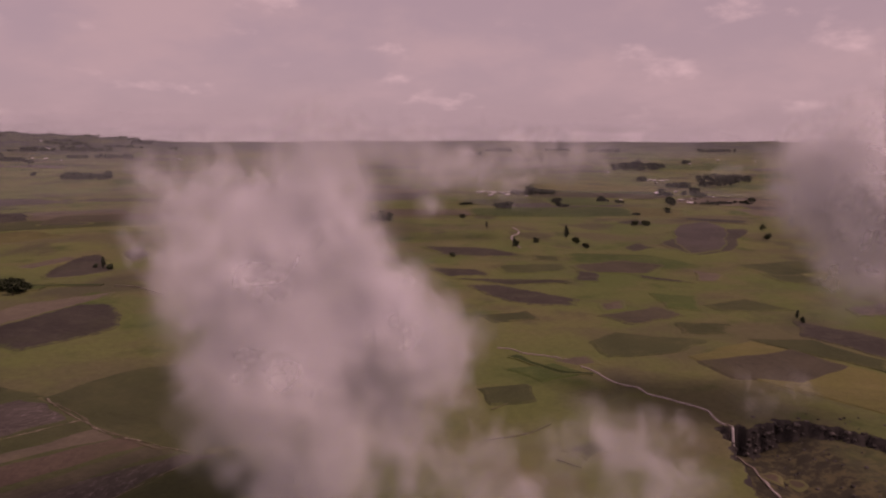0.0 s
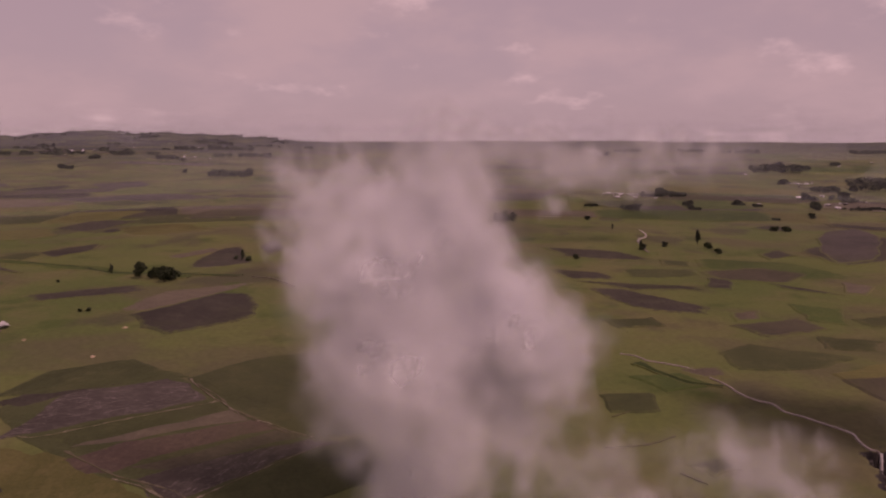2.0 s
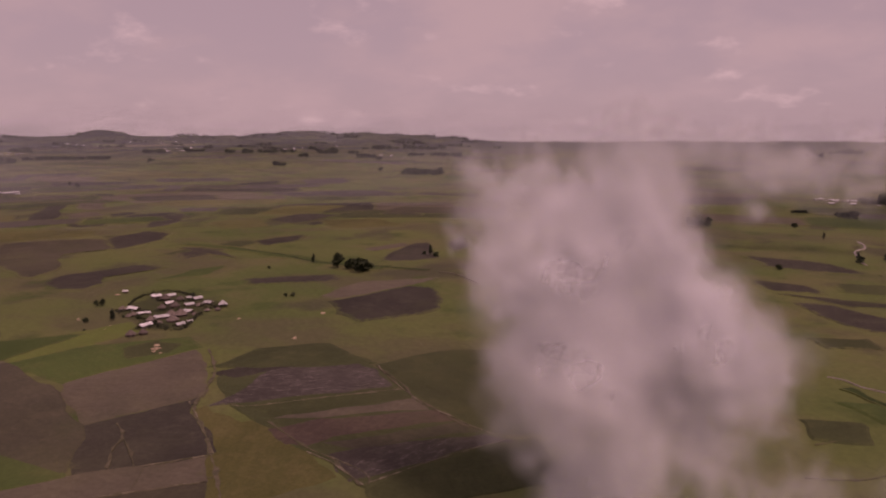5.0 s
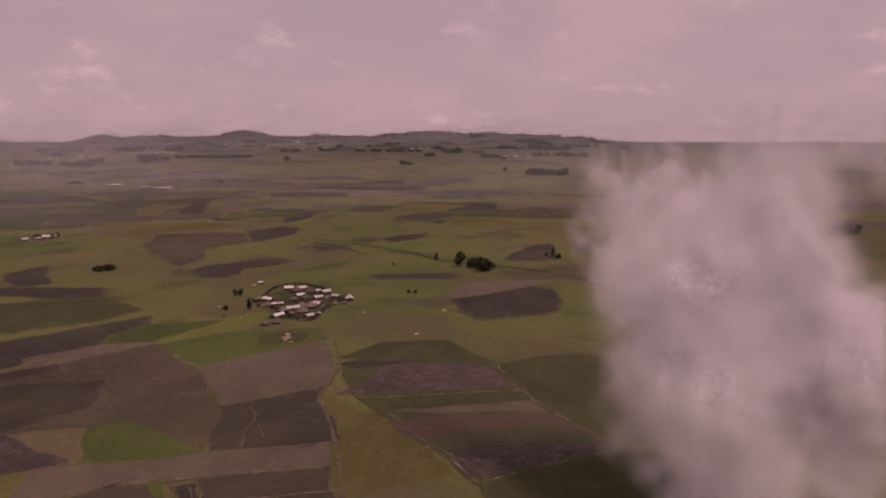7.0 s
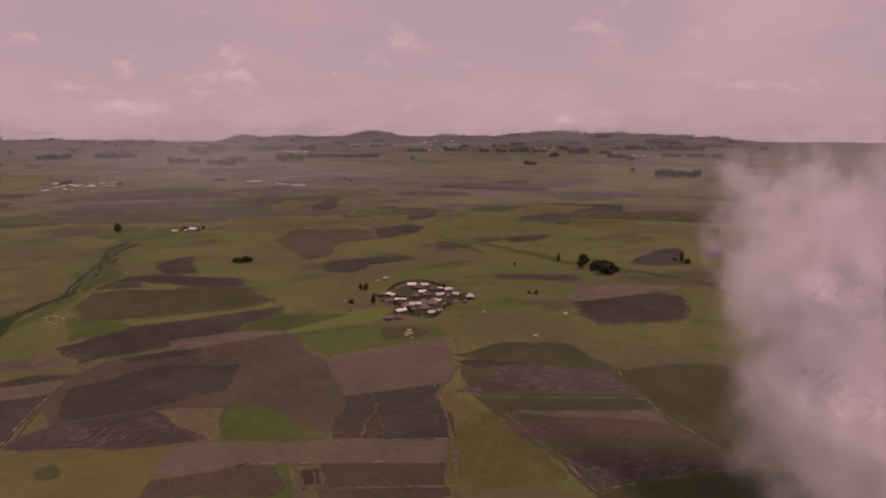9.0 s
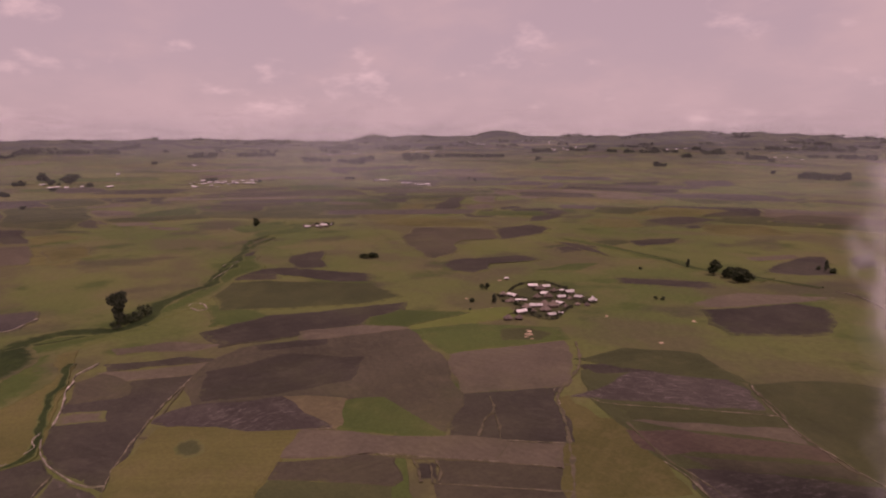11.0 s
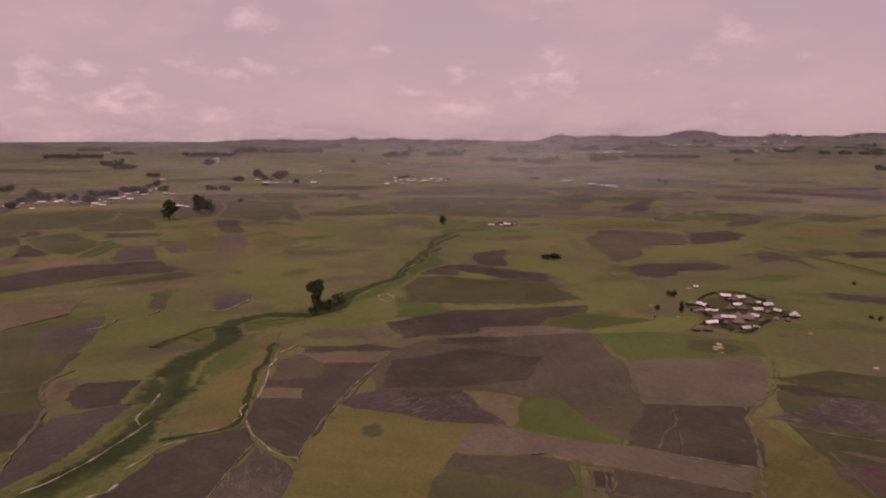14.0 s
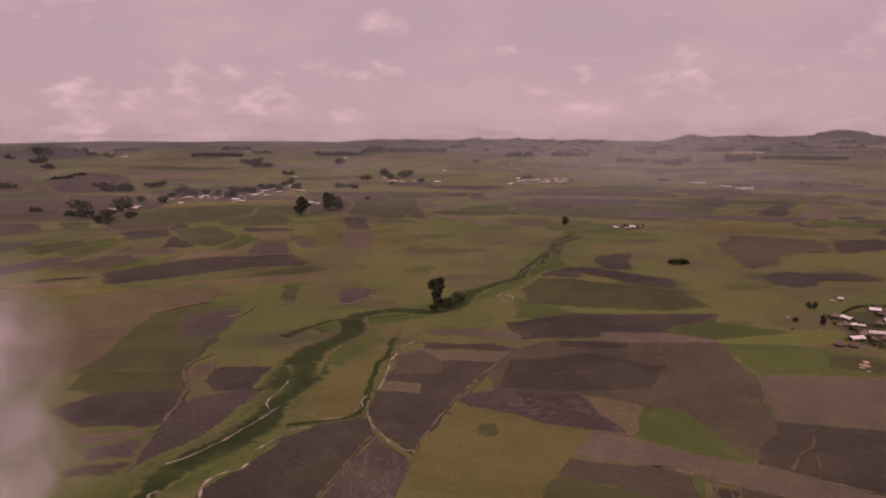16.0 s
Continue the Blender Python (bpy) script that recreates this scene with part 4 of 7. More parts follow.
field("ploughed", (-260.2, 28.5), (-256.4, 48.4), (-271.0, 52.0), (-265.9, 73.5), (-238.8, 54.3), (-195.4, 30.2), (-189.5, 28.2), (-204.1, 22.7), (-209.1, 19.6), (-222.9, 18.8), (-243.3, 23.6))
field("soil", (-251.8, 25.9), (-247.0, 39.7), (-237.6, 37.7), (-242.5, 24.0))
field("stubble", (-204.9, 22.8), (-210.6, 29.1), (-220.8, 39.3), (-215.3, 38.7), (-205.4, 29.1), (-198.2, 24.9))
field("umber", (-281.8, 35.4), (-288.7, 47.2), (-273.8, 50.9), (-257.6, 48.6), (-260.9, 29.5))
field("soil", (-288.3, 44.9), (-276.0, 87.9), (-267.4, 73.5), (-273.8, 50.9))
field("ploughed", (-297.5, 49.2), (-289.8, 77.5), (-276.7, 88.1), (-287.7, 49.2))
field("soil", (-317.6, 56.0), (-314.7, 76.7), (-296.9, 96.0), (-297.7, 79.7), (-307.9, 56.5))
field("olive", (-237.5, -0.1), (-273.0, 6.3), (-298.3, 18.6), (-324.3, 34.4), (-322.9, 42.5), (-287.4, 32.0), (-262.3, 26.8), (-236.5, 21.1), (-225.4, 15.8), (-220.5, 7.7), (-224.9, 1.8))
field("ploughed", (-274.5, -38.4), (-280.2, -32.8), (-277.2, -9.9), (-269.2, -10.8), (-252.3, -20.2), (-254.9, -34.1), (-264.7, -38.2))
field("mauve", (-247.7, -40.7), (-252.3, -20.2), (-247.7, -17.0), (-218.5, -28.1), (-199.9, -35.3), (-188.1, -44.9), (-195.4, -49.3), (-217.5, -46.2))
field("ploughed", (-256.9, -75.0), (-256.4, -57.2), (-256.8, -44.0), (-242.7, -42.7), (-230.7, -45.2), (-224.7, -50.0), (-228.3, -69.9), (-245.2, -84.1))
field("dark", (-283.8, -85.2), (-283.7, -50.2), (-256.9, -45.0), (-258.5, -74.5), (-264.7, -85.6))
field("dark", (-372.0, -80.6), (-383.4, -61.8), (-386.4, -36.3), (-341.4, -41.6), (-305.7, -45.7), (-279.7, -47.5), (-284.6, -89.5), (-305.3, -82.5))
field("mauve", (-367.5, -60.8), (-379.9, -35.7), (-345.8, -38.1), (-322.2, -41.9), (-326.0, -59.3))
field("umber", (-322.4, -63.5), (-321.9, -40.6), (-293.9, -46.3), (-285.5, -58.9))
field("tan", (-381.7, -125.7), (-447.0, -121.1), (-432.5, -48.3), (-397.0, -53.6), (-388.9, -75.5), (-350.3, -81.3), (-309.6, -83.6), (-281.5, -90.6), (-281.3, -106.2), (-308.8, -136.8), (-353.1, -141.0))
field("soil", (-221.2, -71.1), (-224.2, -49.9), (-216.1, -49.9), (-211.8, -69.8))
field("mauve", (-210.4, -66.4), (-215.2, -49.7), (-210.8, -47.3), (-200.6, -49.0), (-200.8, -63.7))
field("umber", (-199.5, -66.2), (-199.7, -48.0), (-190.8, -51.1), (-192.1, -66.8))
field("red", (-282.8, -45.8), (-288.5, -38.0), (-274.2, -36.7), (-269.0, -43.8))
field("ploughed", (-491.7, -135.9), (-516.4, -105.9), (-546.0, -72.0), (-542.6, -47.3), (-550.6, -10.4), (-510.6, 4.0), (-495.4, -1.9), (-495.2, -39.8), (-472.2, -76.8), (-450.3, -121.9))
field("mauve", (-569.3, -47.3), (-614.0, -41.6), (-616.3, -13.6), (-550.9, -12.5), (-547.2, -43.6))
field("ploughed", (-475.9, -174.3), (-482.5, -135.2), (-475.2, -133.3), (-467.7, -165.1))
field("tan", (-456.1, -84.3), (-455.9, 8.7), (-440.9, 8.3), (-443.3, -85.3))
field("tan", (-469.0, -181.4), (-464.9, -132.2), (-451.2, -126.9), (-454.1, -175.9))
field("mauve", (-412.9, 19.1), (-410.5, 37.1), (-386.9, 33.3), (-376.0, 26.2), (-374.5, 15.6))
field("dark", (-433.7, -15.5), (-426.5, -5.4), (-386.6, -8.1), (-395.3, -15.9))
field("ploughed", (-664.3, -120.4), (-706.0, -86.6), (-589.9, -90.4), (-588.0, -115.6))
field("ploughed", (-716.6, -175.3), (-729.3, -131.7), (-663.8, -117.9), (-641.4, -155.2))
field("ploughed", (-812.4, -87.0), (-782.6, -63.7), (-734.5, -60.0), (-740.8, -85.2))
field("ploughed", (-722.3, -64.5), (-701.0, -12.4), (-680.1, -9.5), (-683.4, -61.2))
field("ploughed", (-784.3, 38.0), (-778.3, 65.3), (-674.1, 60.7), (-682.2, 38.2))
field("ploughed", (-866.1, 121.4), (-877.3, 140.8), (-740.8, 124.9), (-753.2, 111.6))
field("dark", (-1011.4, 61.5), (-1000.3, 156.5), (-848.3, 138.2), (-746.3, 92.4), (-812.7, 42.7))
field("dark", (-793.6, -253.5), (-802.9, -223.5), (-742.9, -204.7), (-725.3, -227.4))
field("mauve", (-624.0, -259.3), (-667.1, -227.9), (-685.2, -224.6), (-600.6, -222.0), (-577.8, -240.7))
field("mauve", (-516.2, -216.0), (-563.9, -178.3), (-559.9, -157.8), (-513.1, -180.4), (-480.9, -201.8))
field("ploughed", (-441.3, -185.9), (-442.3, -159.6), (-425.0, -156.5), (-418.2, -176.6))
field("soil", (-582.7, -135.3), (-593.4, -112.4), (-567.1, -91.2), (-539.3, -137.1), (-549.3, -166.3))
field("dark", (-474.0, -34.7), (-498.9, 3.9), (-478.8, 16.8), (-462.2, -23.4), (-463.9, -51.5))
field("umber", (-579.0, 379.0), (-527.8, 434.4), (-472.9, 401.3), (-485.3, 360.1), (-435.4, 322.6), (-421.9, 288.4), (-472.2, 305.6), (-528.6, 329.3))
field("ploughed", (-398.5, 281.1), (-417.9, 307.0), (-403.6, 361.6), (-376.5, 359.2), (-389.8, 317.3), (-369.9, 301.0), (-365.8, 283.7), (-379.9, 276.4))
field("ploughed", (-728.3, 505.3), (-840.9, 622.1), (-810.5, 618.6), (-689.8, 513.5), (-692.5, 476.4))
field("ploughed", (-667.0, 496.4), (-668.0, 555.0), (-599.6, 497.8), (-613.9, 471.2))
field("soil", (-819.0, 635.0), (-788.3, 655.6), (-715.4, 594.6), (-737.6, 576.0))
field("ploughed", (-611.3, 562.1), (-618.3, 620.1), (-559.8, 556.8), (-546.0, 497.9))
field("ploughed", (-504.1, 232.1), (-505.1, 245.8), (-432.8, 212.5), (-442.9, 192.6), (-496.3, 210.9))
field("ploughed", (-517.8, 181.4), (-541.4, 203.1), (-473.2, 179.9), (-476.2, 166.3))
field("ploughed", (-465.7, 159.3), (-453.9, 190.6), (-401.0, 228.1), (-376.8, 213.9), (-387.6, 196.4), (-430.1, 177.0), (-445.2, 149.0))
field("umber", (-461.1, 148.5), (-430.1, 177.0), (-414.0, 170.1), (-430.6, 138.2))
field("dark", (-425.9, 136.6), (-416.8, 162.1), (-373.5, 212.7), (-331.6, 207.9), (-327.1, 179.4), (-347.0, 133.7), (-356.3, 113.0))
field("green", (-371.0, 113.3), (-345.8, 128.3), (-319.3, 129.6), (-329.8, 99.8))
field("soil", (-226.4, 325.4), (-226.6, 367.6), (-189.8, 399.4), (-191.8, 374.0), (-215.7, 321.0))
field("ploughed", (-259.0, 450.5), (-271.9, 527.5), (-261.4, 536.8), (-218.8, 468.3), (-230.9, 448.9), (-251.7, 438.0))
field("ploughed", (-214.6, 316.6), (-192.9, 369.1), (-176.7, 368.7), (-159.3, 339.8), (-154.8, 321.0), (-177.4, 288.7), (-195.1, 295.6))
field("ploughed", (-301.5, 348.7), (-254.1, 384.2), (-239.6, 368.8), (-286.0, 336.2))
field("ploughed", (-494.2, 610.1), (-494.3, 684.7), (-445.2, 682.7), (-437.3, 616.2), (-447.4, 589.7))
field("mauve", (-853.2, 1161.3), (-806.6, 1255.5), (-706.1, 1118.4), (-745.5, 1031.8))
field("ploughed", (-417.3, 723.1), (-361.7, 733.0), (-355.6, 714.0), (-404.3, 700.8))
field("green", (-355.4, 361.4), (-344.2, 385.4), (-329.2, 345.5), (-350.0, 323.3))
field("olive", (-1336.8, 1131.7), (-1224.5, 1210.8), (-1108.1, 1061.8), (-1194.3, 979.6))
# dark flank of the far knoll, drawn as a soil-coloured field
field("mauve", (-1301.1, -445.6), (-1627.3, -490.2), (-1698.0, -441.8), (-1508.6, -330.7), (-1170.6, -253.7), (-1141.2, -361.4))
field("dark", (-967.6, -207.2), (-944.0, -58.4), (-811.3, -56.8), (-758.0, -120.3), (-773.2, -204.8), (-840.9, -251.0))
field("umber", (-787.1, -208.3), (-818.5, -147.1), (-732.7, -127.0), (-713.2, -179.5))
field("dark", (-715.2, -126.7), (-742.2, -90.8), (-651.3, -56.1), (-587.2, -72.7), (-623.5, -99.8))
field("dark", (-836.3, -138.2), (-844.4, -27.2), (-722.6, -12.7), (-724.7, -56.5), (-780.1, -95.2))
field("tan", (-677.0, -50.5), (-669.0, -12.0), (-619.6, -13.7), (-623.7, -39.8))
field("soil", (-671.1, 35.9), (-666.5, 61.0), (-570.0, 49.7), (-573.7, 25.0))
field("olive", (-739.9, 9.9), (-758.6, 33.8), (-573.1, 29.5), (-576.3, 7.1))
field("dark", (-617.9, -232.3), (-659.4, -189.3), (-620.1, -169.8), (-568.3, -199.0))
field("umber", (-527.6, -170.9), (-568.3, -132.1), (-535.3, -113.4), (-498.8, -144.8))
field("olive", (-451.4, -177.9), (-447.6, -124.4), (-436.2, -96.6), (-424.4, -138.9), (-427.3, -168.9))
field("umber", (-782.2, -333.1), (-796.8, -276.0), (-726.8, -237.8), (-675.1, -271.0))
field("tan", (-575.6, -92.5), (-578.8, -54.6), (-550.7, -50.1), (-528.1, -96.8))
# broad patches give the far pasture round the knoll a darker tone
field("umber", (-1164.0, -491.5), (-1119.1, -246.8), (-958.9, -171.4), (-799.4, -200.4), (-792.2, -337.2))
field("umber", (-1833.3, -791.9), (-1725.1, -599.8), (-1170.6, -401.8), (-1191.1, -518.1))
field("mauve", (-1201.3, -247.0), (-1347.0, -61.7), (-1104.8, -17.8), (-1094.2, -226.0))
field("umber", (-1077.1, 15.5), (-1027.2, 62.5), (-812.7, 42.7), (-799.1, -1.5))
# second, greyer patch darkening that same hillside
field("mauve", (232.4, 712.2), (276.8, 748.4), (269.9, 670.3), (219.8, 554.5), (184.3, 534.7))
field("umber", (88.4, 489.7), (128.4, 508.1), (155.4, 489.9), (134.1, 456.7), (94.6, 461.4))
field("dark", (198.8, 490.0), (259.3, 508.8), (261.9, 468.5), (212.9, 444.1))
field("umber", (78.2, 350.2), (111.4, 366.4), (120.2, 348.2), (90.9, 333.3))
field("umber", (103.3, 276.4), (146.4, 290.6), (157.9, 268.5), (130.9, 249.8), (108.7, 256.1))


# ---- strips of farmland on the far plain ----
def far_strips():
    rnd = random.Random(23)
    for _ in range(230):
        d = 820 * (3300 / 820) ** rnd.random()
        b = radians(rnd.uniform(-34, 114))
        x, y = -d * math.sin(b), d * math.cos(b)
        turn = b + rnd.gauss(0.0, 0.22)
        along, across = rnd.uniform(30, 110) * (0.6 + d / 2500), rnd.uniform(22, 60) * (0.5 + d / 1800)
        c, s = math.cos(turn), math.sin(turn)
        kind = rnd.choice(("ploughed", "soil", "dark", "dark", "olive", "green", "umber", "mauve", "umber", "mauve"))
        skew = rnd.uniform(-0.3, 0.3) * across
        field(kind, *[(x + c * u - s * w, y + s * u + c * w) for u, w in
                      ((-along + skew, -across), (along * rnd.uniform(0.8, 1) + skew, -across), (along - skew, across * rnd.uniform(0.7, 1)), (-along - skew, across))])


far_strips()


def ridge_scrub():
    """Dark clumps of trees and scrub along the far ridge."""
    rnd = random.Random(41)
    for _ in range(60):
        b, d = rnd.uniform(20, 86), rnd.uniform(2900, 4250)
        x, y = -d * math.sin(radians(b)), d * math.cos(radians(b))
        grove("dark scrub and trees on the far ridge", x, y, rnd.uniform(30, 130), rnd.uniform(15, 40), b + rnd.uniform(-15, 15), rnd.uniform(8, 16), rnd.randint(6, 14))


ridge_scrub()



# ---- streams, paths and banks ----
ribbon("stream_bank", (15.0, 22.0), [(-173.1, -49.5), (-184.3, -37.1), (-201.7, -24.7), (-223.0, -14.8), (-247.1, -7.2), (-277.2, 1.0), (-305.5, 12.4), (-324.7, 26.4), (-339.0, 47.1), (-352.4, 72.6)], MEADOW, "broad belt of damp green meadow along the stream", "stream bed", ragged=0.50, lift=0.33, core=0.16)
ribbon("stream_bank", (24.0, 14.0), [(-327.7, 3.0), (-341.6, 25.1), (-351.0, 54.6), (-372.9, 86.3), (-416.1, 128.5), (-512.6, 189.4)], MEADOW, "damp green meadow round the tall tree", "stream bed", ragged=0.50, lift=0.36, core=0.16)
ribbon("stream_bank", (3.0, 2.5), [(-410.2, 121.3), (-449.5, 140.6), (-487.2, 162.1), (-550.5, 200.8), (-595.2, 240.7)], LUSH, "narrow strip of green stream grass between fields", "stream bed", ragged=0.50, lift=0.42, core=0.16)
ribbon("stream_bank", (3.0, 4.0), [(-378.8, 440.2), (-339.5, 434.9), (-289.4, 416.3), (-261.9, 417.1), (-237.4, 419.5), (-205.8, 420.1)], LUSH, "dark green strip of wet grass across the pasture", "stream bed", ragged=0.50, lift=0.36, core=0.16)
ribbon("stream_bank", (10.0, 14.0), [(-440.0, 442.4), (-378.8, 440.2), (-339.5, 434.9), (-289.4, 416.3), (-261.9, 417.1), (-237.4, 419.5)], MEADOW, "damp green meadow along a shallow ditch", "stream bed", ragged=0.50, lift=0.30, core=0.16)
ribbon("stream_bank", (4.0, 2.0), [(27.8, 283.6), (38.8, 270.2), (46.5, 263.2), (56.8, 260.6)], LUSH, "dark green strip of grass beside the muddy stream", "stream bed", ragged=0.50, lift=0.42, core=0.16)
ribbon("sand_bank", 0.30, [(-196.5, 416.5), (-185.1, 415.4), (-171.9, 405.3), (-158.6, 393.2)], SAND, "thin bank of pale sand washed up along the stream", "sand bank", lift=0.50, ragged=0.5)
ribbon("sand_bank", 0.30, [(-485.7, 157.3), (-491.7, 165.3), (-495.1, 172.5)], SAND, "thin bank of pale sand washed up along the stream", "sand bank", lift=0.50, ragged=0.5)
ribbon("stream_bank", (10.5, 12.3), [(-175.5, -44.2), (-186.7, -37.6), (-196.1, -30.2), (-209.5, -20.7), (-219.6, -14.6), (-235.5, -11.7), (-254.5, -6.4), (-275.9, -3.4)], LUSH, "lush dark green stream bed winding through the fields", "stream bed", ragged=0.60, lift=0.42, core=0.15)
ribbon("stream_bank", (17.6, 8.8), [(-249.9, -7.3), (-274.6, -3.8), (-289.7, 1.2), (-309.6, 8.8), (-330.4, 17.5), (-345.4, 26.8), (-352.2, 43.1), (-345.3, 59.5), (-352.1, 72.5)], LUSH, "dark green marsh grass along the stream below the tall tree", "stream bed", ragged=0.60, lift=0.42, core=0.15)
ribbon("stream_bank", (8.8, 4.4), [(-346.9, 65.6), (-368.0, 81.4), (-396.1, 100.6), (-420.3, 124.4), (-452.8, 145.9), (-503.0, 175.4), (-581.0, 213.3), (-606.2, 239.1)], LUSH, "narrow strip of green stream grass between fields", "stream bed", ragged=0.60, lift=0.42, core=0.15)
ribbon("stream_bank", (3.5, 2.9), [(-318.3, -11.1), (-329.1, -2.9), (-338.7, 8.2), (-342.7, 24.6), (-342.1, 39.1), (-344.2, 49.4)], LUSH, "narrow green gully joining the stream", "stream bed", ragged=0.60, lift=0.42, core=0.15)
ribbon("stream_bank", (2.2, 2.6), [(-215.7, -12.7), (-217.3, -2.4), (-218.6, 8.3), (-225.3, 16.0), (-236.8, 18.8), (-250.6, 21.0), (-269.0, 26.0), (-289.8, 32.9), (-305.6, 37.3)], LUSH, "green gully along the edge of a ploughed field", "stream bed", ragged=0.60, lift=0.42, core=0.15)
ribbon("sand_bank", 0.45, [(-195.2, -40.5), (-198.8, -35.1), (-203.8, -30.5), (-209.6, -25.5), (-216.4, -21.2), (-223.1, -16.5), (-228.7, -13.3), (-233.7, -10.3)], SAND, "thin bank of pale sand washed up along the stream", "sand bank", lift=0.50, ragged=0.5)
ribbon("sand_bank", 0.36, [(-229.2, -13.3), (-237.1, -15.1), (-243.2, -13.5), (-250.5, -10.3), (-259.7, -8.1)], SAND, "thin bank of pale sand washed up along the stream", "sand bank", lift=0.50, ragged=0.5)
ribbon("sand_bank", 0.54, [(-168.8, -27.7), (-175.9, -28.3), (-181.8, -28.1), (-186.9, -24.7), (-188.4, -20.4), (-191.7, -17.7)], SAND, "thin bank of pale sand washed up along the stream", "sand bank", lift=0.50, ragged=0.5)
ribbon("sand_bank", 0.27, [(-200.2, -16.8), (-204.1, -13.0), (-209.2, -9.9), (-213.5, -5.8), (-214.8, -0.6)], SAND, "thin bank of pale sand washed up along the stream", "sand bank", lift=0.50, ragged=0.5)
ribbon("sand_bank", 0.36, [(-218.7, 2.9), (-220.0, 5.6), (-220.3, 9.2)], SAND, "thin bank of pale sand washed up along the stream", "sand bank", lift=0.50, ragged=0.5)
ribbon("sand_bank", 0.36, [(-224.8, 13.7), (-228.2, 16.6), (-233.4, 16.6), (-238.3, 19.3)], SAND, "thin bank of pale sand washed up along the stream", "sand bank", lift=0.50, ragged=0.5)
ribbon("sand_bank", 0.48, [(-300.3, 46.6), (-294.6, 41.3), (-289.1, 36.4), (-280.3, 34.1), (-273.6, 31.0), (-261.8, 28.8), (-251.0, 25.9), (-242.1, 22.9)], SAND, "thin bank of pale sand washed up along the stream", "sand bank", lift=0.50, ragged=0.5)
ribbon("sand_bank", 0.30, [(-233.0, 18.9), (-224.0, 17.7), (-215.5, 17.9), (-208.0, 19.5), (-198.8, 22.2), (-193.5, 25.2), (-191.3, 28.7)], SAND, "thin bank of pale sand washed up along the stream", "sand bank", lift=0.50, ragged=0.5)
ribbon("sand_bank", 0.27, [(-174.6, -39.4), (-178.3, -41.2), (-180.2, -38.9)], SAND, "thin bank of pale sand washed up along the stream", "sand bank", lift=0.50, ragged=0.5)
ribbon("sand_bank", 0.48, [(-375.4, 103.0), (-379.4, 107.2), (-374.5, 110.6), (-363.4, 108.7), (-363.0, 104.0), (-369.8, 102.3)], SAND, "thin bank of pale sand washed up along the stream", "sand bank", lift=0.50, ragged=0.5)
ribbon("sand_bank", 0.36, [(-490.9, 171.2), (-485.6, 165.9), (-471.2, 158.0), (-456.6, 147.9), (-446.3, 140.6), (-439.7, 135.9)], SAND, "thin bank of pale sand washed up along the stream", "sand bank", lift=0.50, ragged=0.5)
ribbon("sand_bank", 0.48, [(-374.5, 15.6), (-375.4, 23.2), (-384.8, 30.0), (-392.2, 35.4)], SAND, "thin bank of pale sand washed up along the stream", "sand bank", lift=0.50, ragged=0.5)
ribbon("sand_bank", 0.36, [(-360.7, -41.0), (-361.4, -34.2), (-370.1, -30.7), (-378.3, -29.0)], SAND, "thin bank of pale sand washed up along the stream", "sand bank", lift=0.50, ragged=0.5)
ribbon("sand_bank", 0.40, [(-379.0, -15.4), (-380.9, -12.5), (-386.9, -9.6)], SAND, "thin bank of pale sand washed up along the stream", "sand bank", lift=0.50, ragged=0.5)
ribbon("footpath", 0.8, [(-173.7, 174.6), (-167.5, 167.3), (-154.9, 158.3), (-139.2, 144.7), (-126.1, 132.9), (-110.4, 116.8)], TRACK, "narrow trodden earth path between fields", "path", lift=0.30, ragged=0.45)
ribbon("footpath", 0.5, [(-131.6, 229.7), (-117.6, 219.2), (-108.3, 210.0), (-97.1, 203.5), (-88.8, 197.7), (-80.2, 194.1)], TRACK, "narrow trodden earth path between fields", "path", lift=0.30, ragged=0.45)
ribbon("footpath", 0.4, [(-218.3, 43.2), (-187.1, 72.1), (-162.4, 99.2), (-147.3, 116.8), (-130.3, 135.5)], TRACK, "narrow trodden earth path between fields", "path", lift=0.30, ragged=0.45)
ribbon("footpath", 0.4, [(-156.4, 105.3), (-151.1, 103.6), (-143.6, 98.7)], TRACK, "narrow trodden earth path between fields", "path", lift=0.30, ragged=0.45)
ribbon("footpath", 0.5, [(-227.7, 50.4), (-244.0, 60.1), (-265.3, 73.2)], TRACK, "narrow trodden earth path between fields", "path", lift=0.30, ragged=0.45)
ribbon("footpath", 0.3, [(-226.8, 50.2), (-207.0, 72.2), (-190.1, 94.4)], TRACK, "narrow trodden earth path between fields", "path", lift=0.30, ragged=0.45)
ribbon("footpath", 0.4, [(-150.4, 132.2), (-146.4, 122.7)], TRACK, "narrow trodden earth path between fields", "path", lift=0.30, ragged=0.45)
ribbon("footpath", 0.8, [(-297.9, -39.1), (-290.2, -45.8), (-280.1, -48.6), (-256.8, -44.0), (-233.3, -45.7), (-211.9, -48.0), (-195.3, -48.6)], TRACK, "narrow trodden earth path between fields", "path", lift=0.30, ragged=0.45)
ribbon("footpath", 0.5, [(-191.9, 28.8), (-181.3, 26.4), (-174.2, 32.9), (-165.3, 40.8)], TRACK, "narrow trodden earth path between fields", "path", lift=0.30, ragged=0.45)
ribbon("footpath", 0.5, [(-141.0, 171.8), (-118.0, 160.9), (-107.9, 157.9), (-92.1, 147.7)], TRACK, "narrow trodden earth path between fields", "path", lift=0.30, ragged=0.45)
ribbon("footpath", 0.8, [(-213.0, 223.1), (-190.1, 201.5), (-173.7, 174.6)], TRACK, "narrow trodden earth path between fields", "path", lift=0.30, ragged=0.45)
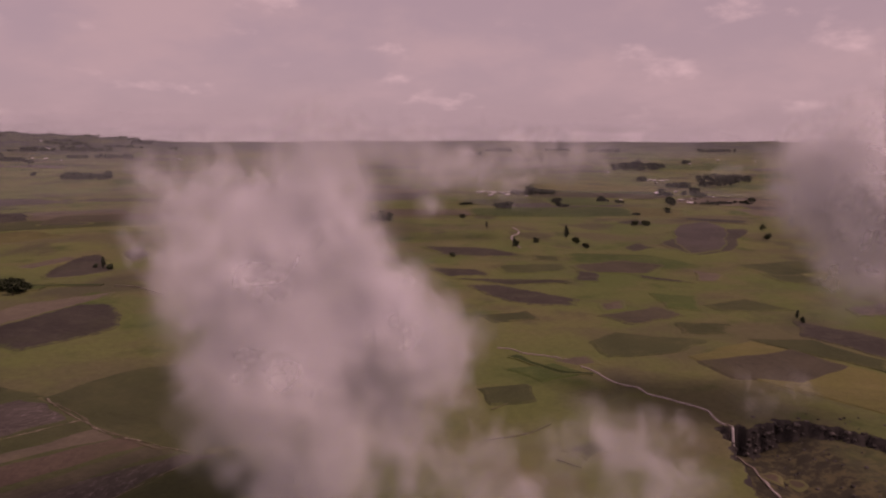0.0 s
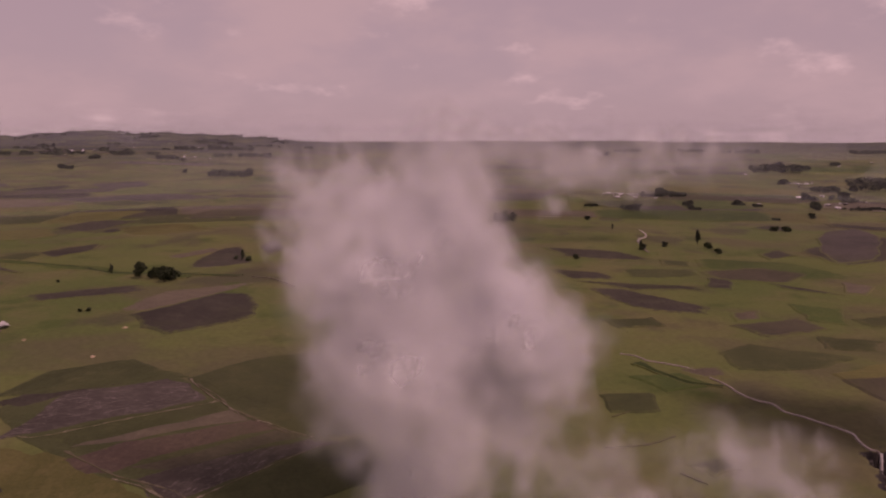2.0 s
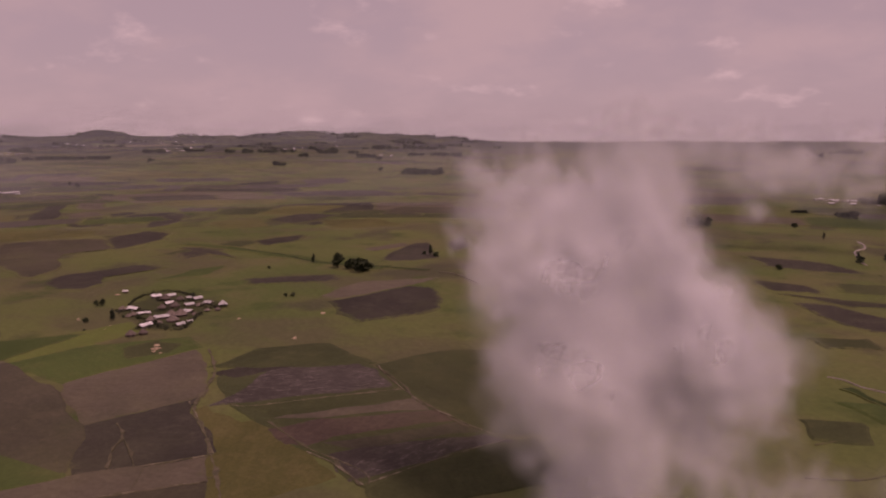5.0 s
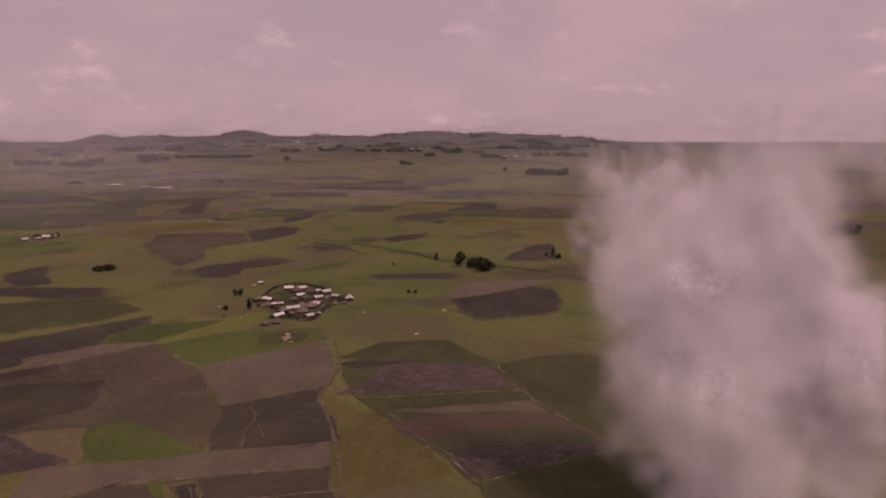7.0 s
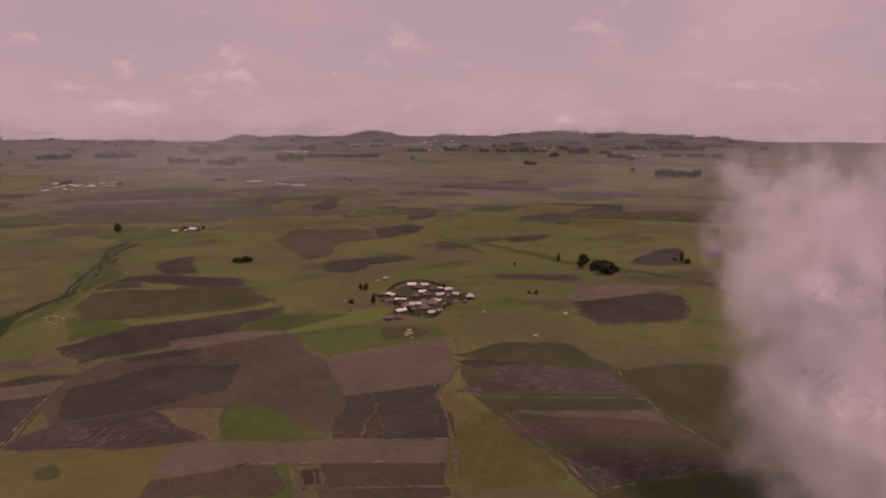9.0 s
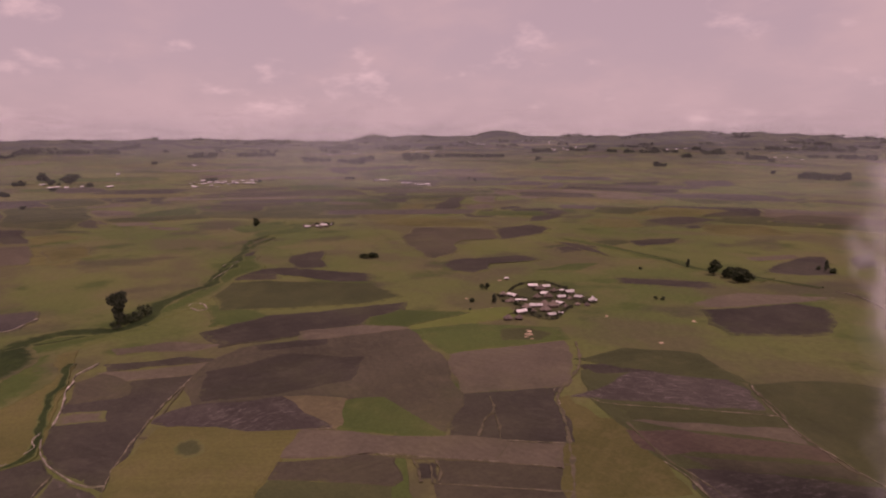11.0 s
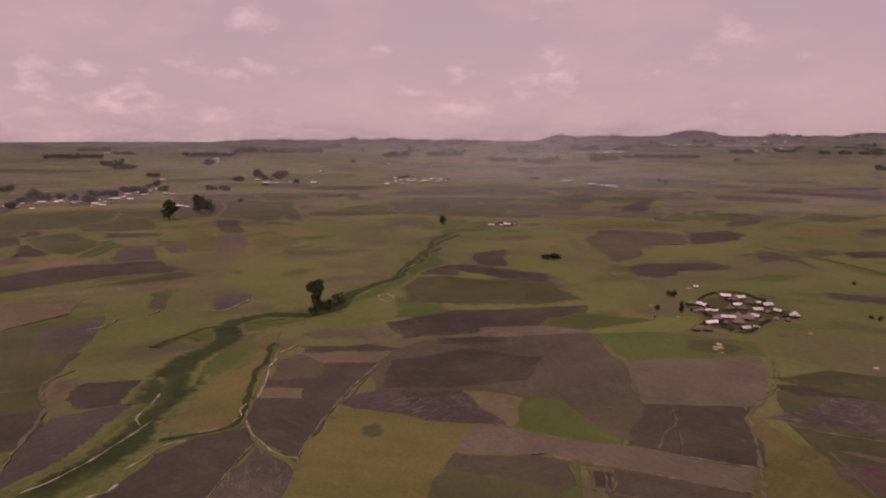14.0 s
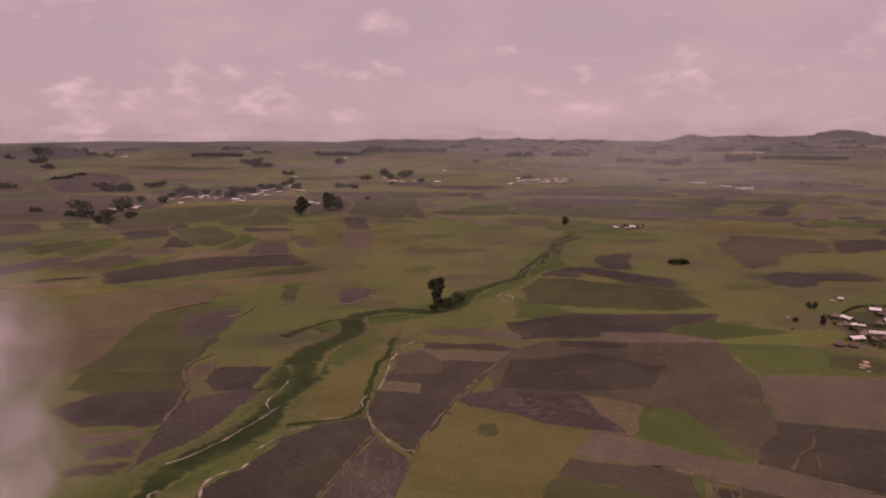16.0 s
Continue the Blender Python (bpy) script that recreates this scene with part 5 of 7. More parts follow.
ribbon("footpath", 0.3, [(12.5, 200.9), (24.8, 205.0), (33.6, 212.6)], TRACK, "narrow trodden earth path between fields", "path", lift=0.30, ragged=0.45)
ribbon("footpath", 0.3, [(15.8, 224.9), (21.9, 230.5)], TRACK, "narrow trodden earth path between fields", "path", lift=0.30, ragged=0.45)
ribbon("footpath", 0.3, [(31.5, 187.9), (37.6, 182.7)], TRACK, "narrow trodden earth path between fields", "path", lift=0.30, ragged=0.45)
ribbon("muddy_stream", (0.45, 0.7), [(22.9, 295.9), (28.8, 294.1), (33.0, 288.4), (40.8, 285.1), (49.3, 279.7), (53.5, 271.5), (58.4, 263.1), (61.6, 253.4), (65.6, 248.5), (70.0, 245.5), (71.6, 239.3), (76.8, 234.8), (81.9, 229.6), (86.6, 224.1), (86.9, 219.1), (87.2, 213.6), (88.9, 211.9), (89.5, 211.1)], WATER, "thin muddy stream winding to the waterfall", "stream", lift=0.32, ragged=0.35)
ribbon("muddy_stream", 1.1, [(67.2, 688.7), (69.7, 664.4), (67.1, 644.5), (59.6, 625.2), (59.2, 585.0), (61.4, 561.9)], WATER, "pale bend of a far stream", "stream", lift=0.4, ragged=0.35)
ribbon("muddy_stream", (0.45, 0.7), [(89.9, 208.8), (91.0, 204.2), (92.3, 200.4), (92.1, 196.8), (92.2, 192.7), (91.8, 188.0), (92.0, 182.3), (91.8, 175.5)], WATER, "muddy stream running over the gorge floor", "stream", lift=0.3, ragged=0.35)
ribbon("field_edge", 0.32, [(-227.2, 50.3), (-217.4, 61.7), (-207.0, 72.2), (-195.6, 87.4), (-190.1, 94.4)], DRY_EDGE, "ragged strip of pale dry grass along a field edge", "field edge", lift=0.27, ragged=0.6)
ribbon("field_edge", 0.32, [(-162.2, 178.6), (-154.5, 180.4), (-135.9, 197.8), (-115.6, 215.7)], DRY_EDGE, "ragged strip of pale dry grass along a field edge", "field edge", lift=0.27, ragged=0.6)
ribbon("field_edge", 0.32, [(-108.5, 158.7), (-94.8, 154.5), (-90.5, 149.2)], DRY_EDGE, "ragged strip of pale dry grass along a field edge", "field edge", lift=0.27, ragged=0.6)
ribbon("field_edge", 0.32, [(-91.4, 149.2), (-80.4, 170.2), (-67.6, 190.6)], DRY_EDGE, "ragged strip of pale dry grass along a field edge", "field edge", lift=0.27, ragged=0.6)
ribbon("field_edge", 0.32, [(-183.8, 76.9), (-170.9, 88.6), (-162.1, 99.0)], DRY_EDGE, "ragged strip of pale dry grass along a field edge", "field edge", lift=0.27, ragged=0.6)
ribbon("field_edge", 0.32, [(-174.5, 68.0), (-159.5, 82.3), (-151.0, 91.9)], DRY_EDGE, "ragged strip of pale dry grass along a field edge", "field edge", lift=0.27, ragged=0.6)
ribbon("field_edge", 0.32, [(-143.7, 99.1), (-129.8, 113.9), (-119.3, 125.3)], DRY_EDGE, "ragged strip of pale dry grass along a field edge", "field edge", lift=0.27, ragged=0.6)
ribbon("field_edge", 0.32, [(-166.4, 119.3), (-151.9, 133.5), (-140.2, 146.5)], DRY_EDGE, "ragged strip of pale dry grass along a field edge", "field edge", lift=0.27, ragged=0.6)
ribbon("field_edge", 0.32, [(-170.0, 0.6), (-198.5, 13.9), (-205.7, 18.2)], DRY_EDGE, "ragged strip of pale dry grass along a field edge", "field edge", lift=0.27, ragged=0.6)
ribbon("field_edge", 0.32, [(-251.1, -43.1), (-231.8, -45.4), (-218.0, -48.2)], DRY_EDGE, "ragged strip of pale dry grass along a field edge", "field edge", lift=0.27, ragged=0.6)
ribbon("field_edge", 0.32, [(-176.7, 174.7), (-160.7, 162.8), (-140.5, 146.8)], DRY_EDGE, "ragged strip of pale dry grass along a field edge", "field edge", lift=0.27, ragged=0.6)
ribbon("field_edge", 0.42, [(-265.9, 73.5), (-238.8, 54.3), (-214.3, 39.7), (-195.4, 30.2), (-189.5, 28.2)], DRY_EDGE, "ragged strip of pale dry grass along a field edge", "field edge", lift=0.34, ragged=0.6)
ribbon("field_edge", 0.32, [(-202.1, 60.1), (-185.4, 81.0), (-172.1, 91.8), (-155.0, 108.9), (-142.0, 122.3), (-130.6, 133.0)], DRY_EDGE, "ragged strip of pale dry grass along a field edge", "field edge", lift=0.34, ragged=0.6)
ribbon("field_edge", 0.28, [(-173.5, 69.7), (-157.2, 83.9), (-148.5, 90.3)], DRY_EDGE, "ragged strip of pale dry grass along a field edge", "field edge", lift=0.34, ragged=0.6)
ribbon("field_edge", 0.42, [(-136.9, 234.0), (-123.8, 222.0), (-111.9, 212.8), (-101.6, 204.3)], DRY_EDGE, "ragged strip of pale dry grass along a field edge", "field edge", lift=0.34, ragged=0.6)
ribbon("field_edge", 0.42, [(-116.7, 158.6), (-109.4, 156.9), (-102.1, 153.8), (-91.7, 148.3)], DRY_EDGE, "ragged strip of pale dry grass along a field edge", "field edge", lift=0.34, ragged=0.6)
ribbon("field_edge", 0.28, [(-98.1, 202.2), (-91.5, 200.6), (-81.9, 195.8), (-72.7, 192.3)], DRY_EDGE, "ragged strip of pale dry grass along a field edge", "field edge", lift=0.34, ragged=0.6)
ribbon("field_edge", 0.35, [(-227.2, 50.8), (-215.8, 59.7), (-203.4, 71.0), (-195.9, 84.9), (-191.7, 93.7)], DRY_EDGE, "ragged strip of pale dry grass along a field edge", "field edge", lift=0.34, ragged=0.6)
ribbon("footpath", 0.5, [(-183.6, 150.9), (-174.0, 144.5), (-168.2, 135.6), (-159.8, 127.3)], TRACK, "faint earth track across a ploughed field", "path", lift=0.42, ragged=0.6)
ribbon("footpath", 0.45, [(-172.8, 143.6), (-162.5, 137.2), (-153.9, 130.7)], TRACK, "faint earth track across a ploughed field", "path", lift=0.42, ragged=0.6)
ribbon("footpath", 0.4, [(-150.7, 130.9), (-147.5, 126.1), (-144.5, 121.2)], TRACK, "faint earth track across a ploughed field", "path", lift=0.42, ragged=0.6)
ribbon("footpath", 0.5, [(-157.8, 102.3), (-151.5, 99.5), (-145.8, 96.7)], TRACK, "faint earth track across a ploughed field", "path", lift=0.42, ragged=0.6)
ribbon("footpath", 0.5, [(-154.3, 107.3), (-148.6, 104.9), (-143.5, 100.8)], TRACK, "faint earth track across a ploughed field", "path", lift=0.42, ragged=0.6)
FALL = (89.5, 211.1)


# ---- the village on the plain ----
place("tin_mid", -309.7, 286.3, 57, 0.69)
place("tin_mid", -303.9, 291.3, 66, 0.64)
place("tin_mid", -290.4, 276.9, 68, 0.60)
place("tin_mid", -277.6, 278.2, 67, 0.65)
place("tin_mid", -284.3, 291.2, 76, 0.69)
place("tin_small", -291.1, 291.5, 73, 0.64)
place("tin_mid", -267.6, 267.4, 9, 0.59)
place("tin_long", -297.3, 259.7, 2, 0.67)
place("tin_small", -286.2, 253.4, 80, 0.71)
place("tin_long", -270.8, 252.9, 57, 0.67)
place("tin_long", -265.7, 237.7, 90, 0.67)
place("tin_mid", -252.2, 246.3, 78, 0.58)
place("tin_small", -251.9, 252.6, 35, 0.59)
place("tin_mid", -272.1, 286.3, 18, 0.60)
place("tin_small", -284.2, 256.7, 44, 0.66)
place("tin_small", -337.0, 289.1, 37, 0.63)
place("hut_big", -300.6, 284.0, 302, 0.81)
place("hut_big", -283.2, 273.6, 265, 0.71)
place("hut_mid", -292.2, 286.6, 150, 0.76)
place("hut_mid", -287.7, 250.6, 339, 0.68)
place("hut_big", -270.6, 258.9, 335, 0.71)
place("hut_big", -265.4, 260.3, 282, 0.84)
place("hut_big", -261.0, 250.5, 42, 0.79)
place("hut_mid", -271.0, 246.4, 161, 0.80)
place("hut_mid", -256.8, 228.6, 262, 0.72)
place("hut_mid", -259.5, 224.0, 35, 0.77)
place("hut_pale", -262.3, 286.9, 55, 0.59)
place("hut_mid", -301.9, 256.7, 148, 0.73)
place("hut_small", -273.3, 280.6, 8, 0.82)
place("hut_small", -261.1, 274.0, 0, 0.70)
place("hut_small", -257.2, 277.3, 26, 0.76)
place("hut_mid", -285.9, 267.8, 203, 0.75)
place("hut_small", -264.3, 244.8, 289, 0.78)
place("hut_small", -261.2, 265.2, 345, 0.71)
place("hut_small", -288.3, 248.4, 44, 0.72)
hedge("tall dark living fence curving round the village", 1.5, 1.0, (-307.7, 265.7), (-315.9, 277.6), (-319.8, 286.4), (-320.1, 295.3), (-317.6, 300.9), (-310.7, 302.4), (-299.7, 299.6), (-292.6, 298.1))
hedge("dark thorn hedge along the lower side of the village", 1.8, 1.8, (-262.0, 236.9), (-258.0, 237.6), (-251.7, 238.2), (-247.5, 240.7), (-247.2, 244.9), (-252.7, 253.9), (-257.1, 262.6), (-259.1, 268.6))
hedge("short dark hedge beside the huts", 1.6, 1.4, (-267.9, 244.2), (-260.8, 241.6), (-255.7, 242.7))
hedge("short dark hedge between the village yards", 1.6, 1.4, (-265.2, 275.3), (-262.7, 278.7), (-260.2, 282.0), (-257.7, 285.4))
hedge("short dark hedge between the village yards", 1.6, 1.4, (-302.4, 253.7), (-298.9, 255.5), (-294.1, 261.1))
hedge("short dark hedge between the village yards", 1.5, 1.3, (-284.1, 260.5), (-282.1, 264.2), (-278.8, 264.7))
hedge("low dark thorn hedge between the village yards", 1.5, 1.6, (-295.8, 258.4), (-290.8, 260.3), (-283.9, 257.8))
hedge("low dark thorn hedge between the village yards", 1.5, 1.6, (-292.6, 275.7), (-286.6, 274.4), (-279.9, 275.2))
hedge("low dark thorn hedge between the village yards", 1.5, 1.6, (-277.2, 269.7), (-265.8, 264.9), (-265.4, 268.1))
hedge("low dark thorn hedge between the village yards", 1.5, 1.6, (-275.0, 245.3), (-270.6, 245.3), (-270.1, 248.9))
hedge("low dark thorn hedge between the village yards", 1.5, 1.6, (-289.8, 285.0), (-285.7, 287.1), (-281.3, 288.9))
hedge("low dark thorn hedge between the village yards", 1.5, 1.6, (-289.9, 249.1), (-285.2, 250.4), (-282.6, 252.9))
hedge("low dark thorn hedge between the village yards", 1.5, 1.6, (-281.9, 262.6), (-281.9, 267.0), (-278.1, 267.7))
hedge("low dark thorn hedge between the village yards", 1.5, 1.6, (-273.6, 279.4), (-268.9, 282.1), (-264.9, 285.6))
hedge("low dark thorn hedge between the village yards", 1.5, 1.6, (-266.7, 232.8), (-263.3, 233.6), (-262.4, 236.5))
hedge("low dark thorn hedge between the village yards", 1.5, 1.6, (-253.9, 244.2), (-251.0, 246.8), (-251.1, 250.2))
hedge("low dark thorn hedge between the village yards", 1.5, 1.6, (-302.2, 257.0), (-298.7, 251.9), (-302.4, 253.7))
hedge("low dark thorn hedge between the village yards", 1.5, 1.6, (-304.3, 280.7), (-299.5, 280.0), (-299.5, 282.2))
yard((-303.4, 256.0), (-309.9, 270.8), (-315.4, 287.8), (-310.7, 297.6), (-292.2, 293.7), (-271.4, 294.2), (-259.4, 286.5), (-263.0, 272.9), (-252.7, 253.9), (-248.4, 244.1), (-254.6, 238.4), (-265.3, 234.0), (-281.1, 245.5), (-294.0, 248.6))
place("broad_tree", -322.0, 257.5, 7, 0.41)
place("broad_tree", -320.1, 259.4, 209, 0.46)
place("bush", -298.9, 232.2, 60, 0.84)
place("bush", -290.8, 294.7, 68, 0.99)
place("bush", -285.6, 220.7, 126, 0.37)
place("tall_tree_b", -289.5, 239.5, 51, 0.53)
place("tall_tree_b", -289.0, 240.1, 5, 0.39)
place("bush", -279.6, 246.8, 30, 0.76)
place("bush", -264.9, 243.4, 238, 0.80)
place("bush", -290.5, 246.9, 249, 0.45)
place("bush", -287.0, 268.9, 90, 0.67)
place("heap", -237.4, 217.9, 349, 0.62)
place("heap", -234.2, 214.6, 30, 0.95, 0.5)
place("heap", -232.0, 211.2, 229, 0.43)
place("heap", -227.9, 210.9, 67, 0.40)
place("heap", -279.2, 226.5, 196, 0.33)
place("heap", -336.9, 283.4, 215, 0.55)
place("heap", -282.8, 232.7, 0, 0.37)
place("heap", -235.9, 268.6, 303, 0.38)
place("heap", -307.7, 234.8, 10, 0.35)
place("heap", -203.6, 294.2, 201, 0.45)
place("heap", -190.1, 252.1, 308, 0.45)


# ---- trees by the stream and on the pasture ----
place("big_tree", -355.1, 65.0, 40)
hedge("dense dark thicket beside the tall eucalyptus", 5.0, 5.6, (-355.7, 67.2), (-358.7, 71.4), (-364.0, 76.5), (-372.3, 82.3), leaf=LEAF, count=150)
place("bush", -349.6, 61.7, 328, 1.27)
place("bush", -454.8, 253.2, 295, 1.33)
place("bush", -451.9, 256.8, 51, 1.59)
place("bush", -453.2, 261.0, 21, 1.20)
place("bush", -457.1, 251.5, 74, 1.07)
place("broad_tree", -671.8, 253.4, 109, 1.06)
place("broad_tree", -802.0, -5.8, 226, 2.36)
place("broad_tree_b", -855.6, 27.0, 132, 2.68)
place("broad_tree_b", -867.2, 36.9, 4, 1.99)
place("tall_tree_b", -293.0, 413.2, 312, 0.62)
place("broad_tree", -266.8, 403.8, 168, 1.16)
place("broad_tree", -243.9, 394.1, 151, 1.11)
place("broad_tree_b", -257.6, 403.5, 197, 0.80)
place("broad_tree_b", -242.3, 398.3, 37, 1.07)
place("tall_tree", -229.8, 473.1, 38, 0.62)
place("bush", -224.6, 472.0, 46, 1.34)
place("bush", -237.4, 478.9, 106, 0.96)
place("bush", -310.5, 385.2, 298, 0.63)
place("bush", -245.3, 318.1, 325, 0.62)
place("bush", -241.2, 320.1, 124, 0.72)
place("tall_tree", 105.7, 610.9, 7, 0.87)
place("bush", 109.5, 588.7, 307, 1.84)
place("bush", 77.0, 592.3, 188, 1.53)
place("bush", 58.0, 573.1, 190, 1.77)
place("bush", 6.0, 523.0, 318, 1.20)
place("bush", 257.3, 820.6, 232, 2.20)
place("bush", 283.0, 616.1, 65, 1.73)
place("bush", 112.9, 564.8, 300, 1.47)
place("tall_tree_b", 41.4, 688.8, 247, 0.57)
place("tall_tree_b", 172.7, 339.6, 294, 0.42)
place("tall_tree_b", 58.2, 585.1, 69, 0.56)
place("broad_tree_b", 172.3, 333.3, 197, 0.39)
place("broad_tree_b", 304.7, 676.6, 93, 0.77)
place("broad_tree_b", 348.4, 711.3, 321, 0.99)
place("broad_tree", -66.0, 747.1, 78, 1.24)
place("bush", -58.7, 769.8, 159, 2.37)


# ---- far hamlets ----
place("tin_mid", -1001.8, -191.7, 89, 0.95)
place("tin_long", -981.5, -180.9, 88, 0.92)
place("tin_small", -1036.3, -181.1, 88, 0.92)
place("tin_mid", -1032.9, -165.0, 184, 0.76)
place("tin_long", -1051.7, -161.1, 99, 0.96)
place("tin_small", -1029.1, -150.3, 183, 0.72)
place("tin_mid", -1048.1, -144.6, 103, 0.73)
place("tin_long", -1068.5, -142.7, 103, 0.85)
place("tin_small", -1045.3, -135.2, 115, 0.77)
place("tin_mid", -1022.9, -120.4, 77, 0.82)
place("tin_long", -1041.5, -116.4, 96, 0.95)
place("tin_small", -1020.4, -106.7, 181, 0.85)
place("tin_mid", -1059.0, -102.8, 181, 0.75)
place("tin_long", -999.7, -92.8, 75, 0.99)
place("tin_small", -1067.9, -93.4, 83, 0.77)
place("tin_mid", -1016.6, -83.8, 180, 0.90)
place("tin_long", -1074.9, -82.0, 179, 0.88)
place("tin_small", -1095.2, -78.6, 112, 0.76)
place("tin_mid", -1071.6, -72.2, 82, 0.92)
place("tin_long", -980.4, -83.8, 100, 0.78)
place("tin_small", -975.4, -94.9, 96, 0.77)
place("tin_mid", -1114.0, -66.6, 98, 0.75)
place("tin_long", -1158.2, -63.9, 111, 0.86)
place("tin_small", -1180.7, -56.2, 81, 0.73)
place("tin_mid", -1179.0, -49.1, 80, 0.97)
place("tin_long", -1129.3, -40.3, 110, 0.90)
place("tin_small", -1227.5, -33.4, 72, 0.86)
place("tin_mid", -1255.8, -23.7, 79, 0.88)
place("tin_long", -1144.0, -9.6, 95, 0.84)
place("tin_small", -1128.0, -0.9, 108, 0.91)
place("tin_mid", -961.1, -158.0, 104, 0.71)
place("tin_long", -1068.5, -56.0, 73, 0.72)
place("tin_long", -896.5, -223.9, 109, 0.92)
place("tin_mid", -909.3, -221.9, 122, 0.74)
place("tin_long", -895.2, -212.3, 108, 0.72)
place("tin_mid", -898.5, -206.8, 188, 0.81)
place("tin_long", -903.5, -202.8, 108, 0.97)
place("tin_mid", -916.3, -200.4, 82, 0.92)
place("tin_long", -944.0, 6.0, 78, 0.94)
place("tin_mid", -935.9, 14.6, 107, 0.81)
place("tin_long", -1439.5, 156.3, 64, 0.84)
place("tin_mid", -1356.8, 158.0, 88, 0.96)
place("tin_long", -1369.7, 168.2, 83, 0.98)
place("tin_mid", -1351.9, 181.2, 87, 0.96)
place("tin_long", -1336.6, 189.9, 167, 0.70)
place("tin_mid", -1362.4, 206.7, 61, 0.81)
place("tin_long", -1594.8, 306.8, 164, 0.70)
place("tin_mid", -2238.1, 131.5, 92, 0.72)
grove("dark trees among the houses of a far hamlet", -978, -183, 8, 8, 87, 11.0, 4)
grove("dark trees among the houses of a far hamlet", -1069, -165, 23, 8, 78, 17.2, 4)
grove("dark trees among the houses of a far hamlet", -1109, -145, 10, 8, 75, 10.6, 4)
grove("dark trees among the houses of a far hamlet", -1036, -113, 25, 8, 78, 14.9, 5)
grove("dark trees among the houses of a far hamlet", -1121, -108, 13, 8, 78, 10.7, 4)
grove("dark trees among the houses of a far hamlet", -1135, -81, 11, 8, 72, 7.2, 4)
grove("dark trees among the houses of a far hamlet", -1202, -64, 28, 8, 77, 9.6, 9)
grove("dark trees among the houses of a far hamlet", -1170, -41, 9, 8, 79, 11.1, 4)
grove("dark trees among the houses of a far hamlet", -1311, -37, 6, 8, 92, 6.2, 4)
grove("dark trees among the houses of a far hamlet", -1344, -27, 4, 8, 91, 12.8, 4)
grove("dark trees among the houses of a far hamlet", -1216, -11, 14, 8, 73, 7.7, 5)
grove("dark trees among the houses of a far hamlet", -1053, -185, 5, 8, 76, 8.5, 4)
grove("dark trees among the houses of a far hamlet", -1004, -217, 5, 8, 76, 9.8, 4)
grove("dark trees among the houses of a far hamlet", -1163, -97, 37, 9, 73, 7.4, 15)
grove("dark trees among the houses of a far hamlet", -878, -250, 13, 8, 78, 16.0, 4)
grove("dark trees among the houses of a far hamlet", -848, -254, 12, 8, 76, 7.0, 5)
grove("dark trees among the houses of a far hamlet", -833, -232, 13, 8, 77, 8.3, 4)
grove("dark trees among the houses of a far hamlet", -773, -202, 16, 8, 82, 10.2, 4)
grove("dark trees among the houses of a far hamlet", -820, -211, 4, 8, 73, 12.1, 4)
grove("dark trees among the houses of a far hamlet", -903, -213, 17, 8, 75, 14.8, 4)
grove("dark trees among the houses of a far hamlet", -827, -188, 10, 8, 80, 9.4, 4)
grove("dark trees among the houses of a far hamlet", -881, -212, 4, 8, 104, 7.2, 4)
grove("dark grove of trees on the far plain", -907, -313, 14, 8, 74, 5.3, 8)
grove("dark grove of trees on the far plain", -1187, -288, 53, 13, 95, 17.5, 9)
grove("dark grove of trees on the far plain", -1257, -246, 34, 8, 118, 12.1, 8)
grove("dark grove of trees on the far plain", -2184, -726, 71, 18, 95, 29.3, 7)
grove("dark grove of trees on the far plain", -1842, -597, 28, 8, 83, 15.4, 5)
grove("dark grove of trees on the far plain", -1265, -473, 43, 11, 48, 10.9, 12)
grove("dark grove of trees on the far plain", -2074, -700, 17, 8, 88, 24.3, 4)
grove("dark grove of trees on the far plain", -1279, -392, 40, 10, 63, 4.3, 29)
grove("dark grove of trees on the far plain", -1293, -372, 20, 8, 75, 5.3, 11)
grove("dark grove of trees on the far plain", -2074, -155, 18, 8, 94, 23.1, 4)
grove("dark grove of trees on the far plain", -2316, -146, 24, 8, 89, 11.0, 6)
grove("dark grove of trees on the far plain", -1938, -106, 62, 16, 80, 15.4, 12)
grove("dark grove of trees on the far plain", -1623, -37, 25, 8, 78, 10.3, 7)
grove("dark grove of trees on the far plain", -2082, 100, 13, 8, 70, 26.4, 4)
grove("dark grove of trees on the far plain", -1216, 65, 29, 8, 79, 7.7, 11)
grove("dark grove of trees on the far plain", -1197, 83, 6, 8, 86, 3.8, 4)
grove("dark grove of trees on the far plain", -994, 85, 5, 8, 85, 4.0, 4)
grove("dark trees among the houses of a far hamlet", -1438, 123, 25, 8, 80, 13.7, 5)
grove("dark trees among the houses of a far hamlet", -1524, 164, 27, 8, 88, 17.0, 4)
grove("dark trees among the houses of a far hamlet", -1431, 174, 14, 8, 83, 11.4, 4)
grove("dark trees among the houses of a far hamlet", -1430, 201, 14, 8, 82, 20.6, 4)
grove("dark trees among the houses of a far hamlet", -1289, 155, 6, 8, 83, 6.2, 4)
grove("dark trees among the houses of a far hamlet", -1369, 218, 7, 8, 81, 6.6, 4)
grove("dark grove of trees on the far plain", -2587, -296, 182, 45, 74, 14.6, 34)
grove("dark grove of trees on the far plain", -2564, -666, 616, 60, -173, 11.1, 34)
grove("dark grove of trees on the far plain", -3176, -721, 107, 27, 104, 12.9, 25)
grove("dark grove of trees on the far plain", -3294, -303, 138, 34, 66, 21.2, 20)
grove("dark grove of trees on the far plain", -2783, -154, 64, 16, 77, 11.1, 18)
